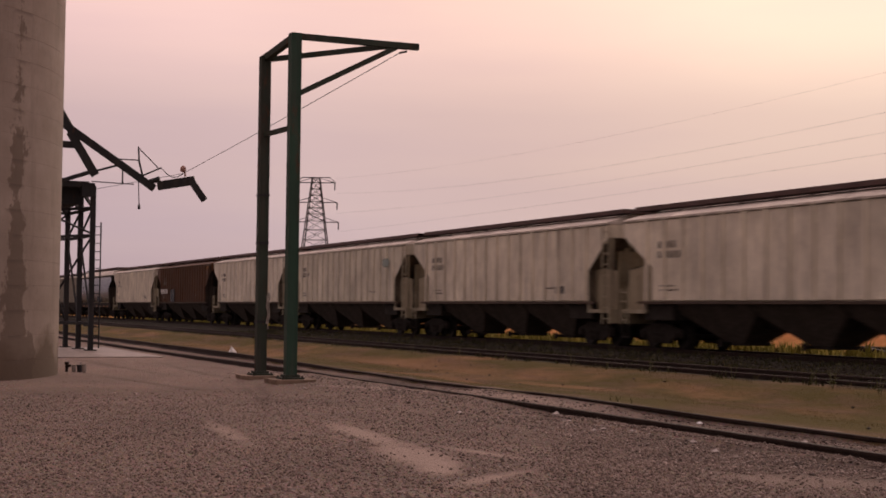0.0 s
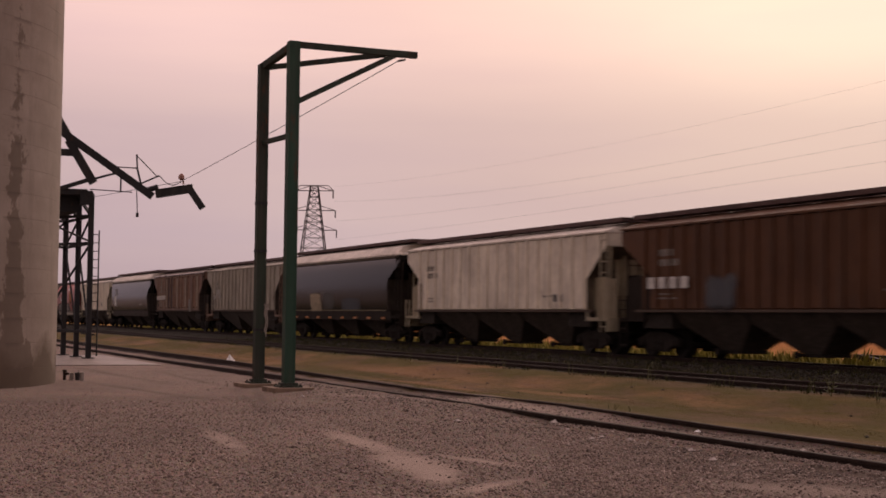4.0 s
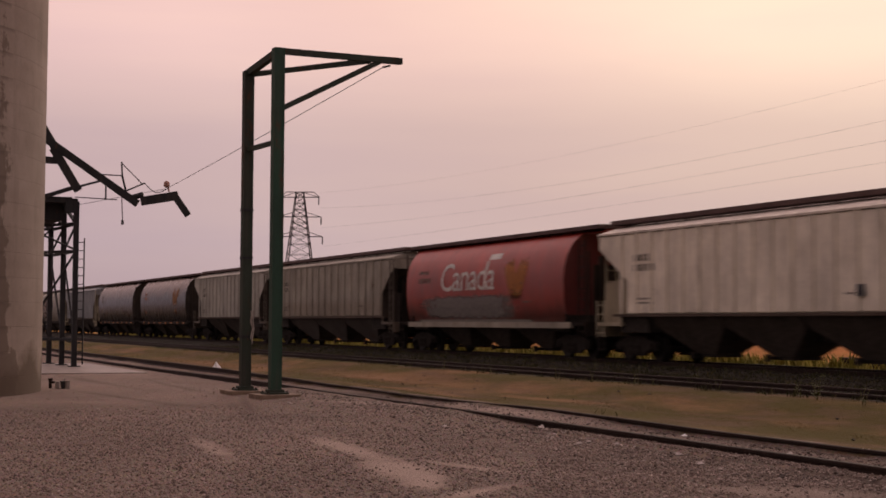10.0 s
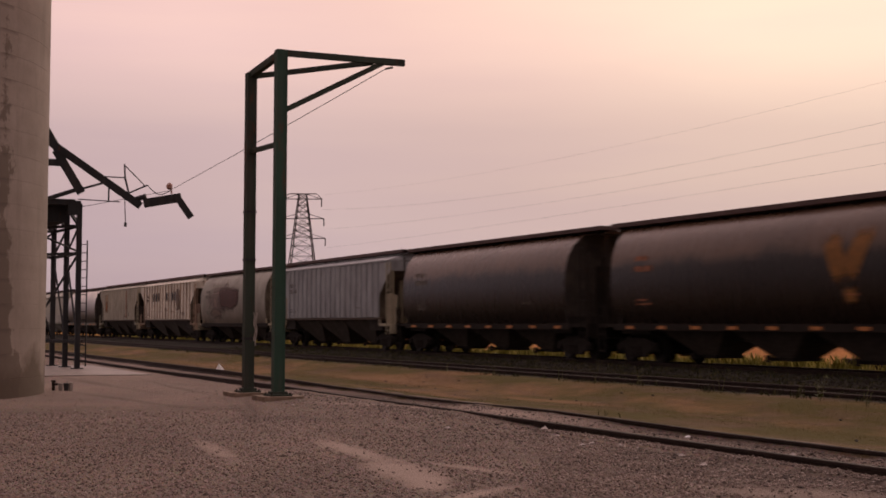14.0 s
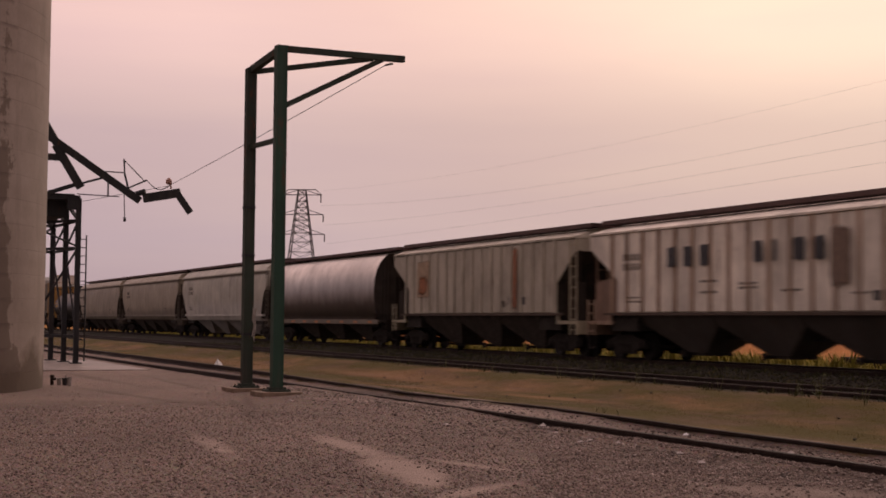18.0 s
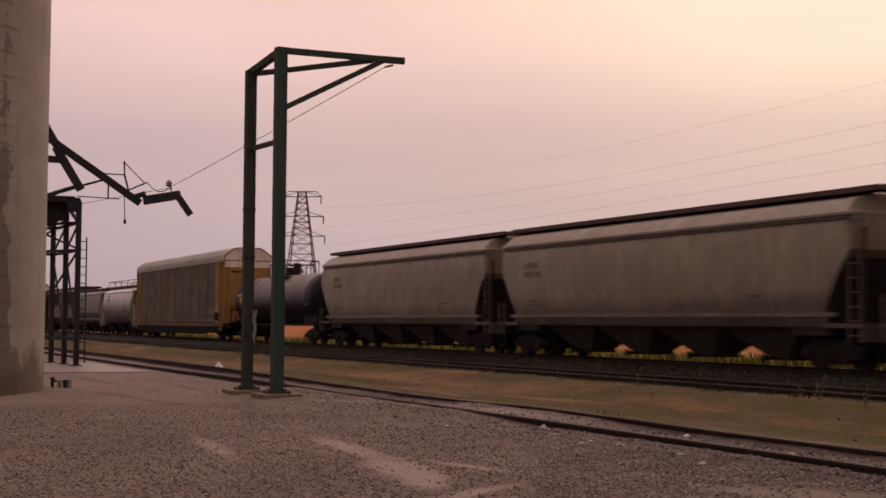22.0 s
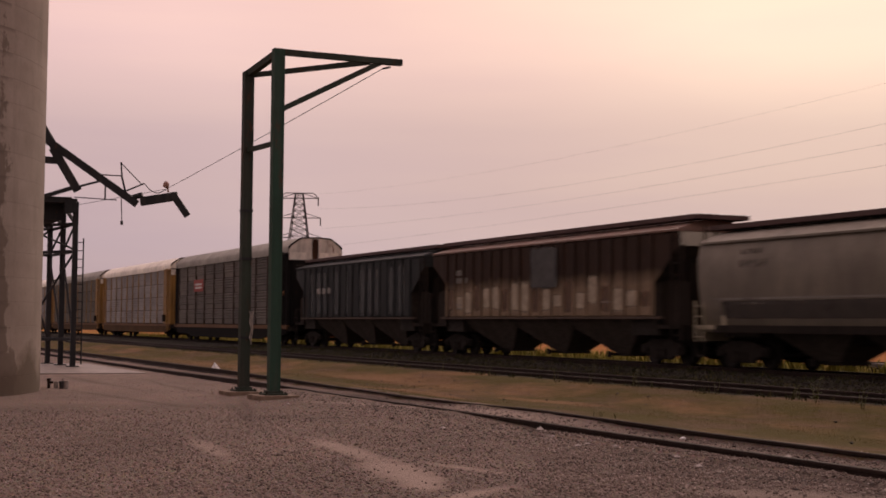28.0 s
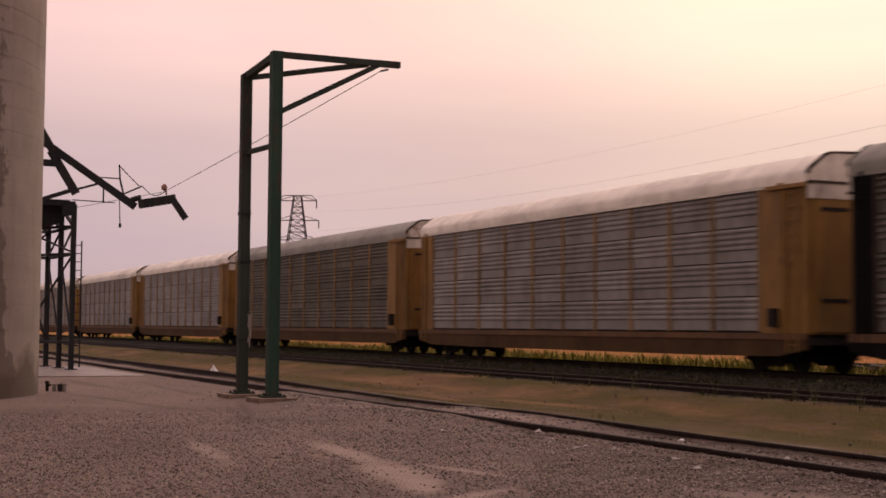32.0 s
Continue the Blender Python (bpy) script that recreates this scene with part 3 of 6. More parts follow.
def add_trucks(car, half, inset=2.05):
    me, wm = shared("truck", truck_mesh), shared("wheelset", wheelset_mesh)
    for s in (-1, 1):
        tr = part("truck", me, TRUCK, car, "", (s * (half - inset), 0, 0))
        for k in (-0.89, 0.89):
            w = part("wheelset", wm, WHEEL, tr)
            w.matrix_parent_inverse = Matrix.Translation((k, 0, 0))
            w.location = (0, 0, 0.42)
            WHEELSETS.append(w)


def add_couplers(car, half):
    me = shared("coupler", lambda: Geo().box(-0.75, -0.12, -0.08, 0.08, 0.78, 0.95).box(-0.22, 0.0, -0.14, 0.14, 0.74, 1.0, 0.05).mesh("coupler"))
    hose = shared("hose", lambda: Geo().tube((-0.2, -0.35, 0.85), (0.0, -0.33, 0.55), 0.025, 6).tube((0.0, -0.33, 0.55), (0.15, -0.30, 0.45), 0.025, 6).mesh("brake_hose"))
    for s in (1, -1):
        c = part("coupler", me, TRUCK, car, "", pose(s * half, 0, 0, 0, 0, 0 if s > 0 else 180))
        part("brake_hose", hose, UNDER, c)


def ladder_mesh(z0, z1, w, rungs):
    g = Geo()
    for x in (-w / 2, w / 2):
        g.bar((x, 0, z0), (x, 0, z1), 0.045, 0.045)
    for i in range(rungs):
        z = z0 + (z1 - z0) * (i + 0.5) / rungs
        g.bar((-w / 2, 0, z), (w / 2, 0, z), 0.028)
    return g.mesh("ladder")


def loft(levels, ends, n=2):
    """A car body: half width by height, and the half length at each height; shut at top, bottom and ends."""
    g = Geo()
    k = len(levels)
    vs = []
    for sx in (-1, 1):
        for sy in (-1, 1):
            vs += [(sx * (e if isinstance(e, float) else e[sx > 0]), sy * y, z) for (y, z), e in zip(levels, ends)]
    idx = lambda sx, sy, i: ((0 if sx < 0 else 2) + (0 if sy < 0 else 1)) * k + i
    fs = []
    for i in range(k - 1):
        for sy in (-1, 1):
            fs.append((idx(-1, sy, i), idx(1, sy, i), idx(1, sy, i + 1), idx(-1, sy, i + 1)))
        for sx in (-1, 1):
            fs.append((idx(sx, -1, i), idx(sx, 1, i), idx(sx, 1, i + 1), idx(sx, -1, i + 1)))
    for i in (0, k - 1):
        fs.append((idx(-1, -1, i), idx(1, -1, i), idx(1, 1, i), idx(-1, 1, i)))
    g.add(vs, [f for j, f in enumerate(fs) if j % 4 < 2 or j >= 4 * (k - 1)])
    caps = [Geo().add(vs, [f for j, f in enumerate(fs) if j % 4 == 2 + e and j < 4 * (k - 1)]) for e in (0, 1)]
    return g, caps


def shut(levels, ends):
    g, caps = loft(levels, ends)
    for c in caps:
        g.add(c.v, c.f)
    return g


def width_at(levels, z):
    for (ya, za), (yb, zb) in zip(levels, levels[1:]):
        if za <= z <= zb:
            return ya + (yb - ya) * (z - za) / max(1e-6, zb - za)
    return levels[0][0] if z < levels[0][1] else levels[-1][0]


def decal(name, car, levels, x0, x1, z0, z1, mat, label="", lift=0.006, slant=0.0):
    """Paint with a shape of its own on the yard side: a thin skin that follows the body's curve."""
    g = Geo()
    n = max(2, int((z1 - z0) / 0.15) + 1)
    vs, fs = [], []
    for i in range(n + 1):
        z = z0 + (z1 - z0) * i / n
        y = -width_at(levels, z) - lift
        o = slant * i / n
        vs += [(x0 + o, y, z), (x1 + o, y, z)]
    for i in range(n):
        fs.append((2 * i, 2 * i + 1, 2 * i + 3, 2 * i + 2))
    # a back face, so that the skin has thickness
    m = len(vs)
    vs += [(x, y + 0.004, z) for x, y, z in vs]
    fs += [tuple(reversed([j + m for j in f])) for f in fs]
    fs += [(0, 1, m + 1, m), (2 * n, m + 2 * n, m + 2 * n + 1, 2 * n + 1)]
    for i in range(n):
        fs += [(2 * i, 2 * i + 2, m + 2 * i + 2, m + 2 * i), (2 * i + 1, m + 2 * i + 1, m + 2 * i + 3, 2 * i + 3)]
    return part(name, g.add(vs, fs), mat, car, label)


def lettered(car, levels, text, x, z, size, mat, label):
    cu = bpy.data.curves.new("lettering", "FONT")
    cu.body, cu.size, cu.resolution_u = text, size, 3
    cu.space_character = 0.92
    tmp = new("lettering_tmp", cu)
    me = bpy.data.meshes.new_from_object(tmp.evaluated_get(bpy.context.evaluated_depsgraph_get()))
    bpy.data.objects.remove(tmp)
    for v in me.vertices:
        px, pz = v.co.x * 1.06 + 0.12 * v.co.y, v.co.y * 0.94
        v.co = Vector((x + px, -width_at(levels, z + pz) - 0.035, z + pz))
    me.name = "lettering"
    me.materials.clear()
    me.materials.append(mat)
    ob = new("lettering", me)
    ob.parent = car
    tagged(ob, label)


RIB_LEVELS = [(1.46, 1.50), (1.50, 1.54), (1.50, 2.55), (1.50, 3.62), (1.50, 4.02), (1.30, 4.12)]
CURVED_LEVELS = [(1.38, 1.14), (1.46, 1.30), (1.535, 1.8), (1.575, 2.4), (1.58, 2.9), (1.565, 3.3), (1.53, 3.65), (1.47, 3.9), (1.44, 4.0)]
CYL_LEVELS = [(1.36, 1.20), (1.46, 1.48), (1.53, 1.85), (1.57, 2.25), (1.58, 2.70), (1.55, 3.15), (1.46, 3.55), (1.28, 3.92), (1.02, 4.20), (0.80, 4.34)]
SHORT_LEVELS = [(1.36, 1.04), (1.46, 1.30), (1.535, 1.8), (1.57, 2.3), (1.57, 2.7), (1.53, 3.1), (1.46, 3.4), (1.40, 3.60)]
ROOF_RIB = [(1.54, 4.06), (1.54, 4.12), (1.0, 4.30), (0.42, 4.44), (0.40, 4.46)]
ROOF_CURVED = [(1.56, 3.98), (1.56, 4.05), (1.50, 4.11), (1.22, 4.39), (0.60, 4.57), (0.4, 4.60)]

ROOF_SHORT = [(1.49, 3.58), (1.49, 3.64), (1.10, 3.86), (0.50, 4.02), (0.40, 4.04)]


def end_rib(z, half):
    top, low = abs(half) - 0.50, abs(half) - (1.8 if half > 0 else 2.25)
    if z >= 3.62:
        return top
    if z <= 2.55:
        return low
    return low + (top - low) * (z - 2.55) / 1.07


def end_round(z, half):
    s = min(1.0, max(0.0, (4.34 - z) / 1.9))
    return abs(half) - (1.55 if half > 0 else 1.05) - 0.25 * math.sqrt(s * (2 - s))


def end_short(z, half):
    """Nearly upright at one end; at the other the slope sheet runs far in."""
    s = min(1.0, max(0.0, (3.60 - z) / 2.4))
    return abs(half) - (0.80 + 1.65 * s if half > 0 else 0.50 + 0.30 * s)


def end_smooth(z, half):
    s = min(1.0, max(0.0, (3.70 - z) / 1.0))
    return abs(half) - (0.55 + 1.30 * eased(s, 0.0, 1.0) if half > 0 else 0.62 + 0.30 * s)


def end_curved(z, half):
    s = min(1.0, max(0.0, (3.05 - z) / 1.5))
    return abs(half) - 0.74 - 1.05 * s ** 0.85


def bay_mesh(length):
    g = Geo()
    t, b = length / 2 - 0.01, 0.46
    vs = [(sx * x, sy * y, z) for x, y, z in ((t, 1.40, 1.5), (t - 0.06, 1.10, 1.10), (b, 0.46, 0.30)) for sx, sy in ((-1, -1), (1, -1), (1, 1), (-1, 1))]
    g.add(vs, [(0, 1, 2, 3), (11, 10, 9, 8)] + [(r + i, r + i + 4, r + (i + 1) % 4 + 4, r + (i + 1) % 4) for r in (0, 4) for i in range(4)])
    return g.mesh("hopper_bay")


def end_gear(car, half, mat, panel, style):
    """Platforms, ladders, corner posts and the hand brake at the ends."""
    plat = shared("platform", lambda: Geo().box(-1.85, -0.33, -1.5, 1.5, 1.12, 1.24).box(-1.85, -1.70, -1.5, -1.44, 1.24, 1.52).box(-1.85, -1.70, 1.44, 1.5, 1.24, 1.52).box(-0.42, -0.33, -1.5, 1.5, 0.78, 1.12).mesh("end_platform"))
    lad = shared("side_ladder", lambda: ladder_mesh(0.75, 4.0, 0.42, 9))
    lad2 = shared("end_ladder", lambda: ladder_mesh(1.0, 4.2, 0.40, 9))
    step = shared("sill_step", lambda: Geo().bar((-0.2, 0, 0.35), (0.2, 0, 0.35), 0.05).bar((-0.2, 0, 0.35), (-0.2, 0, 1.0), 0.04).bar((0.2, 0, 0.35), (0.2, 0, 1.0), 0.04).mesh("sill_step"))
    post = shared("corner_post", lambda: Geo().bar((0, 0, 1.08), (0, 0, 3.65), 0.06, 0.06).mesh("corner_post"))
    short = shared("short_ladder", lambda: ladder_mesh(0.75, 1.95, 0.42, 4))
    shear = shared(("shear", style), lambda: Geo().prism([(-2.30, 1.24), (-0.36, 1.24), (-0.36, 2.50), (-1.15, 2.62), (-2.30, 2.56)], -0.02, 0.02).mesh("shear_panel"))
    frame_ = shared("end_frame", lambda: Geo().box(-1.00, -0.92, -0.85, 0.85, 1.24, 3.2).box(-1.06, -0.86, -0.62, -0.50, 1.24, 3.5).box(-1.06, -0.86, 0.50, 0.62, 1.24, 3.5).mesh("end_frame"))
    wheel = shared("brake_wheel", lambda: Geo().lathe((0, 0, 0), (1, 0, 0), [(0, 0.22), (0, 0.28), (0.03, 0.28), (0.03, 0.22)], 14).bar((0, -0.24, 0), (0, 0.24, 0), 0.03).bar((0, 0, -0.24), (0, 0, 0.24), 0.03).mesh("brake_wheel"))
    box = shared("brake_box", lambda: Geo().box(-0.14, 0.14, -0.18, 0.18, -0.25, 0.25, 0.03).mesh("brake_box"))
    for s in (1, -1):
        turn = pose(s * half, 0, 0, 0, 0, 0 if s > 0 else 180)
        part("end_platform", plat, mat, car, "", turn)
        for y in (-1, 1):
            tall = s * y < 0
            part("side_ladder", lad if tall else short, mat, car, "", pose(s * (half - 0.62), y * 1.52, 0))
            part("sill_step", step, TRUCK, car, "", pose(s * (half - 0.62), y * 1.48, 0))
            if tall:
                part("corner_post", post, panel, car, "", turn @ pose(-0.40, (y if s > 0 else -y) * 1.38, 0))
            if style == "rib":
                part("shear_panel", shear, panel, car, "", turn @ pose(0, (y if s > 0 else -y) * 1.18, 0))
        part("end_frame", frame_, panel, car, "", turn)
        part("end_ladder", lad2, panel, car, "", turn @ pose(-0.36, 0.95, 0, 0, 0, 90))
    part("brake_box", box, TRUCK, car, "", (half - 0.55, -0.4, 2.4))
    part("brake_wheel", wheel, TRUCK, car, "", (half - 0.36, -0.4, 2.4))


def roof_gear(car, half, z, mat, deck=GRATING, rails=False):
    """Hatches in a row, the running boards beside them, and their brackets."""
    n = 12
    L = 2 * (half - 1.0)
    hatch = shared("hatch", lambda: Geo().box(-0.55, 0.55, -0.30, 0.30, 0.0, 0.10, 0.05).box(-0.60, 0.60, -0.34, 0.34, -0.06, 0.0).bar((-0.5, -0.36, 0.07), (0.5, -0.36, 0.07), 0.05).mesh("roof_hatch"))
    for i in range(n):
        part("roof_hatch", hatch, mat, car, "", (-L / 2 + L * (i + 0.5) / n, 0, z + 0.06))
    g = Geo()
    for y in (-0.72, 0.72):
        g.box(-half + 0.35, half - 0.35, y - 0.26, y + 0.26, z + 0.05, z + 0.19)
        k = int(L / 1.6)
        for i in range(k + 1):
            x = -L / 2 + L * i / k
            g.bar((x, y, z - 0.12), (x, y, z + 0.18), 0.05, 0.05)
    for s in (-1, 1):
        g.box(min(s * (half - 0.35), s * (half - 0.95)), max(s * (half - 0.35), s * (half - 0.95)), -0.96, 0.96, z + 0.05, z + 0.19)
    part("running_board", g, deck, car)
    if rails:
        r = Geo()
        for y in (-0.98, 0.98):
            r.bar((-half + 0.5, y, z + 0.62), (half - 0.5, y, z + 0.62), 0.05)
            for i in range(6):
                x = -half + 0.5 + (2 * half - 1.0) * i / 5
                r.bar((x, y, z + 0.1), (x, y, z + 0.62), 0.05)
        for s in (-1, 1):
            r.bar((s * (half - 0.5), -0.98, z + 0.62), (s * (half - 0.5), 0.98, z + 0.62), 0.05)
        part("roof_railing", r, deck, car)


def rib_mesh(z0, z1):
    return Geo().prism([(-0.055, z0), (0.055, z0), (0.055, z1), (-0.055, z1)], -0.062, 0.0).mesh("side_post")


def hopper(style, a, b, label, mat, roof_mat=None, ribs=15, bays=3, deck=GRATING, bay_mat=None, sill_mat=None, rails=False, rib_mat=None, end_mat=None, gear=None, panel=None, plate=None):
    """A covered hopper car between two moments of passing."""
    half = SPEED * (b - a) / 2
    car = thing("covered_hopper", label, "railway car", "cars of the freight train", "", (0, MAIN_Y, RAIL_Z))
    car["lead"] = (a + b) / 2
    levels, ends = {"rib": (RIB_LEVELS, end_rib), "curved": (CURVED_LEVELS, end_curved), "round": (CYL_LEVELS, end_round), "short": (SHORT_LEVELS, end_short), "smooth": (CURVED_LEVELS, end_smooth)}[style]
    roof_mat = roof_mat or mat
    lv = []
    for (ya, za), (yb, zb) in zip(levels, levels[1:]):
        k = 1 if style == "rib" else 2
        lv += [(ya + (yb - ya) * i / k, za + (zb - za) * i / k) for i in range(k)]
    lv.append(levels[-1])
    hull, caps = loft(lv, [(ends(z, -half), ends(z, half)) for _, z in lv])
    part("body", hull, mat, car, "", None, style != "rib")
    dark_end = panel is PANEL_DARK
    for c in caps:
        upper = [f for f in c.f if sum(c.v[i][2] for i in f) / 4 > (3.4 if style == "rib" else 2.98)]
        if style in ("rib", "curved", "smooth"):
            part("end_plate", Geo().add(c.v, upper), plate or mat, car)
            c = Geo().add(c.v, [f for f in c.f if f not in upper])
        part("end_sheet", c, end_mat or (END_DARK if dark_end else END_GRIME_SHADE), car, "grimy end sheet with painted shade", None, True)
    top = half - {"rib": 0.52, "curved": 0.76, "smooth": 0.58, "short": 0.66}.get(style, 0.42)
    if style == "round":
        rz = 4.36
        part("roof", shut([(0.82, rz - 0.06), (0.62, rz + 0.06), (0.36, rz + 0.12)], [top - 0.05] * 3), roof_mat, car, "", None, True)
    else:
        prof = {"rib": ROOF_RIB, "short": ROOF_SHORT}.get(style, ROOF_CURVED)
        rz = prof[-1][1] - 0.06
        part("roof", shut(prof, [top + 0.04, top + 0.04] + [top - 0.1 - 0.5 * i / len(prof) for i in range(len(prof) - 2)]), roof_mat, car, "", None, True)
    roof_gear(car, half, rz, roof_mat, deck, rails)
    # an added dark strip stands in for the shadow line under the roof flange
    if style in ("curved", "smooth"):
        for s in (-1, 1):
            part("eave_channel", Geo().box(-top + 0.1, top - 0.1, *sorted((s * 1.44, s * 1.535)), 3.88, 3.975), END_GRIME_SHADE, car)
    if style == "rib":
        rm = shared("rib", lambda: rib_mesh(1.52, 4.06))
        span = half - 1.95
        for i in range(ribs):
            x = -span + 2 * span * i / (ribs - 1)
            part("side_post", rm, rib_mat or mat, car, "", (x, -1.497, 0))
            part("side_post", rm, rib_mat or mat, car, "", pose(x, 1.497, 0, 0, 0, 180))
    low = half - 1.6
    sz0, sz1 = (1.42, 1.50) if style == "rib" else (1.40, 1.52) if style == "curved" else (1.02, 1.44) if style == "smooth" else (1.03, 1.24)
    side = shared(("side_sill", round(low, 1), sz0), lambda: Geo().box(-low - 0.2, low + 0.2, -1.53, -1.40, sz0, sz1).box(-low - 0.2, low + 0.2, 1.40, 1.53, sz0, sz1).mesh("side_sill"))
    part("side_sill", side, sill_mat or (SILL_RUST if style == "rib" else mat if style == "curved" else GEAR_DARK), car)
    part("centre_sill", shared(("centre_sill", round(half, 1)), lambda: Geo().box(-half + 0.5, half - 0.5, -0.30, 0.30, 0.72, 1.0).mesh("centre_sill")), UNDER, car)
    inner = half - 3.25
    bl = 2 * inner / bays
    bm_ = shared(("bay", round(bl, 2)), lambda: bay_mesh(bl))
    gate = shared("gate", lambda: Geo().box(-0.50, 0.50, -0.50, 0.50, 0.20, 0.30).tube((-0.2, -0.8, 0.26), (-0.2, 0.8, 0.26), 0.05, 8).box(-0.3, -0.1, -0.9, -0.78, 0.16, 0.36, 0.03).mesh("outlet_gate"))
    for i in range(bays):
        hb = part("hopper_bay", bm_, bay_mat or BAY_GREY, car, "", (-inner + bl * (i + 0.5), 0, 0))
        part("outlet_gate", gate, TRUCK, hb)
    for s in (-1, 1):
        part("underframe", Geo().box(*sorted((s * (half - 3.3), s * (half - 1.7))), -1.38, 1.38, 0.92, 1.49), UNDER, car)
    if style == "short":
        gusset = shared("gusset", lambda: Geo().prism([(-2.40, 1.12), (-0.52, 1.12), (-0.52, 3.55), (-0.82, 3.58)], -0.02, 0.02).mesh("end_gusset"))
        for y in (-1, 1):
            part("end_gusset", gusset, end_mat or mat, car, "pale steel side gusset", pose(half, y * 1.22, 0))
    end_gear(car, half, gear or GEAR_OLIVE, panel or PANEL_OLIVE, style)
    add_trucks(car, half)
    add_couplers(car, half)
    return car, levels, half


def stencil(car, levels, mat, x, z, blocks, w, h, gap, lift=0.012):
    """One row of stencilled characters too worn to read: plain blocks."""
    g = Geo()
    y = -width_at(levels, z + h / 2)
    for i in range(blocks):
        g.box(x + i * (w + gap), x + i * (w + gap) + w, y - lift, y - lift + 0.005, z, z + h)
    return tagged(part("stencil_bar", g, mat, car), kind="stuff")


def marks(car, levels, half, mat, spots):
    """Small stencilled lettering, too far off to read: plain bars. Spots: x, z, width, height."""
    for x, z, w, h in spots:
        decal("stencil_bar", car, levels, x, x + w, z, z + h, mat, "", 0.012)


def usual_marks(car, levels, half, mat, dark=None):
    for x, z, n, w, h, gap in ((-half + 2.6, 3.15, 4, 0.17, 0.22, 0.10), (-half + 2.6, 2.84, 5, 0.17, 0.22, 0.10), (-half + 2.7, 1.95, 8, 0.07, 0.06, 0.04), (-half + 2.7, 1.82, 10, 0.07, 0.06, 0.04), (half - 5.0, 1.95, 7, 0.07, 0.06, 0.04)):
        stencil(car, levels, mat, x, z, n, w, h, gap)
    if dark:
        marks(car, levels, half, dark, [(half - 4.2, 1.78, 0.26, 0.26), (half - 3.80, 1.78, 0.26, 0.26)])


def tank_car(a, b, label, mat, end_mat):
    half = SPEED * (b - a) / 2
    car = thing("tank_car", label, "railway car", "cars of the freight train", "", (0, MAIN_Y, RAIL_Z))
    car["lead"] = (a + b) / 2
    r, zc, L = 1.45, 2.42, half - 0.75
    prof = [(-L, 0.02), (-L + 0.03, 0.5), (-L + 0.16, 0.95), (-L + 0.40, 1.28), (-L + 0.70, 1.43), (-L + 0.9, r)]
    prof = prof + [(-x, q) for x, q in reversed(prof)]
    part("tank", Geo().lathe((0, 0, zc), (1, 0, 0), prof, 40), mat, car, "", None, True)
    for s in (-1, 1):
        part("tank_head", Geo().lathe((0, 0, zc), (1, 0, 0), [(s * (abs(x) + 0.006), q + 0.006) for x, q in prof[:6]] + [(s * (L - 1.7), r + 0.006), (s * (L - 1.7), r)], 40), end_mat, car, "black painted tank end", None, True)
    for x in (-L * 0.52, L * 0.05, L * 0.55):
        part("tank_band", Geo().lathe((x, 0, zc), (1, 0, 0), [(-0.09, r), (-0.09, r + 0.014), (0.09, r + 0.014), (0.09, r)], 40), mat, car, "", None, True)
    top = zc + r
    part("manway", Geo().lathe((0.6, 0, top - 0.1), (0, 0, 1), [(0, 0.22), (0.62, 0.22), (0.62, 0.27), (0.72, 0.27), (0.78, 0.12)], 18), UNDER, car, "", None, True)
    part("valve_housing", Geo().box(-0.75, -0.2, -0.3, 0.3, top - 0.1, top + 0.42, 0.08).box(-0.8, -0.15, -0.35, 0.35, top + 0.36, top + 0.44, 0.08), UNDER, car)
    part("safety_valve", Geo().tube((-1.05, 0, top - 0.1), (-1.05, 0, top + 0.25), 0.08, 10).tube((-1.05, 0, top + 0.25), (-1.05, 0, top + 0.42), 0.13, 10), UNDER, car)
    g = Geo()
    g.box(-1.5, 1.5, -1.0, -0.55, top - 0.16, top - 0.11).box(-1.5, 1.5, 0.55, 1.0, top - 0.16, top - 0.11)
    part("top_platform", g, UNDER, car)
    for y in (-0.98, 0.98):
        for x0, x1 in ((-1.5, 0.1), (0.1, 1.5)):
            zt = top + (0.62 if x0 < 0 else 0.78)
            part("handrail", Geo().bar((x0, y, zt), (x1, y, zt), 0.05), UNDER, car)
            for x in (x0, x1, (x0 + x1) / 2):
                part("railing_post", Geo().bar((x, y, top - 0.15), (x, y, zt), 0.05), UNDER, car)
    for x, zt in ((-1.5, top + 0.62), (1.5, top + 0.78)):
        part("handrail", Geo().bar((x, -0.98, zt), (x, 0.98, zt), 0.05), UNDER, car)
    for s in (-1, 1):
        part("saddle", Geo().prism([(s * (half - 3.4), 1.0), (s * (half - 1.2), 1.0), (s * (half - 1.4), 1.75), (s * (half - 3.0), 1.6)], -1.15, 1.15), UNDER, car)
        part("stub_sill", Geo().box(min(s * (half - 0.5), s * (half - 4.2)), max(s * (half - 0.5), s * (half - 4.2)), -0.3, 0.3, 0.72, 1.0), UNDER, car)
        part("end_platform", shared("platform", lambda: None), UNDER, car, "", pose(s * half, 0, 0, 0, 0, 0 if s > 0 else 180))
        e = Geo()
        for y in (-1.4, 1.4):
            e.bar((s * (half - 0.45), y, 1.1), (s * (half - 0.45), y, 2.1), 0.05)
        e.bar((s * (half - 0.45), -1.4, 2.1), (s * (half - 0.45), 1.4, 2.1), 0.05)
        part("end_railing", e, UNDER, car)
    part("side_pipe", Geo().tube((-half + 2.5, -1.25, 1.02), (half - 2.5, -1.25, 1.02), 0.035, 8), RAIL, car)
    yel = plain("tank_stencil_yellow", (0.45, 0.26, 0.03), 0.7)
    lv = [(0.9, 1.3), (1.25, 1.7), (1.42, 2.1), (1.45, 2.42), (1.42, 2.75), (1.25, 3.15)]
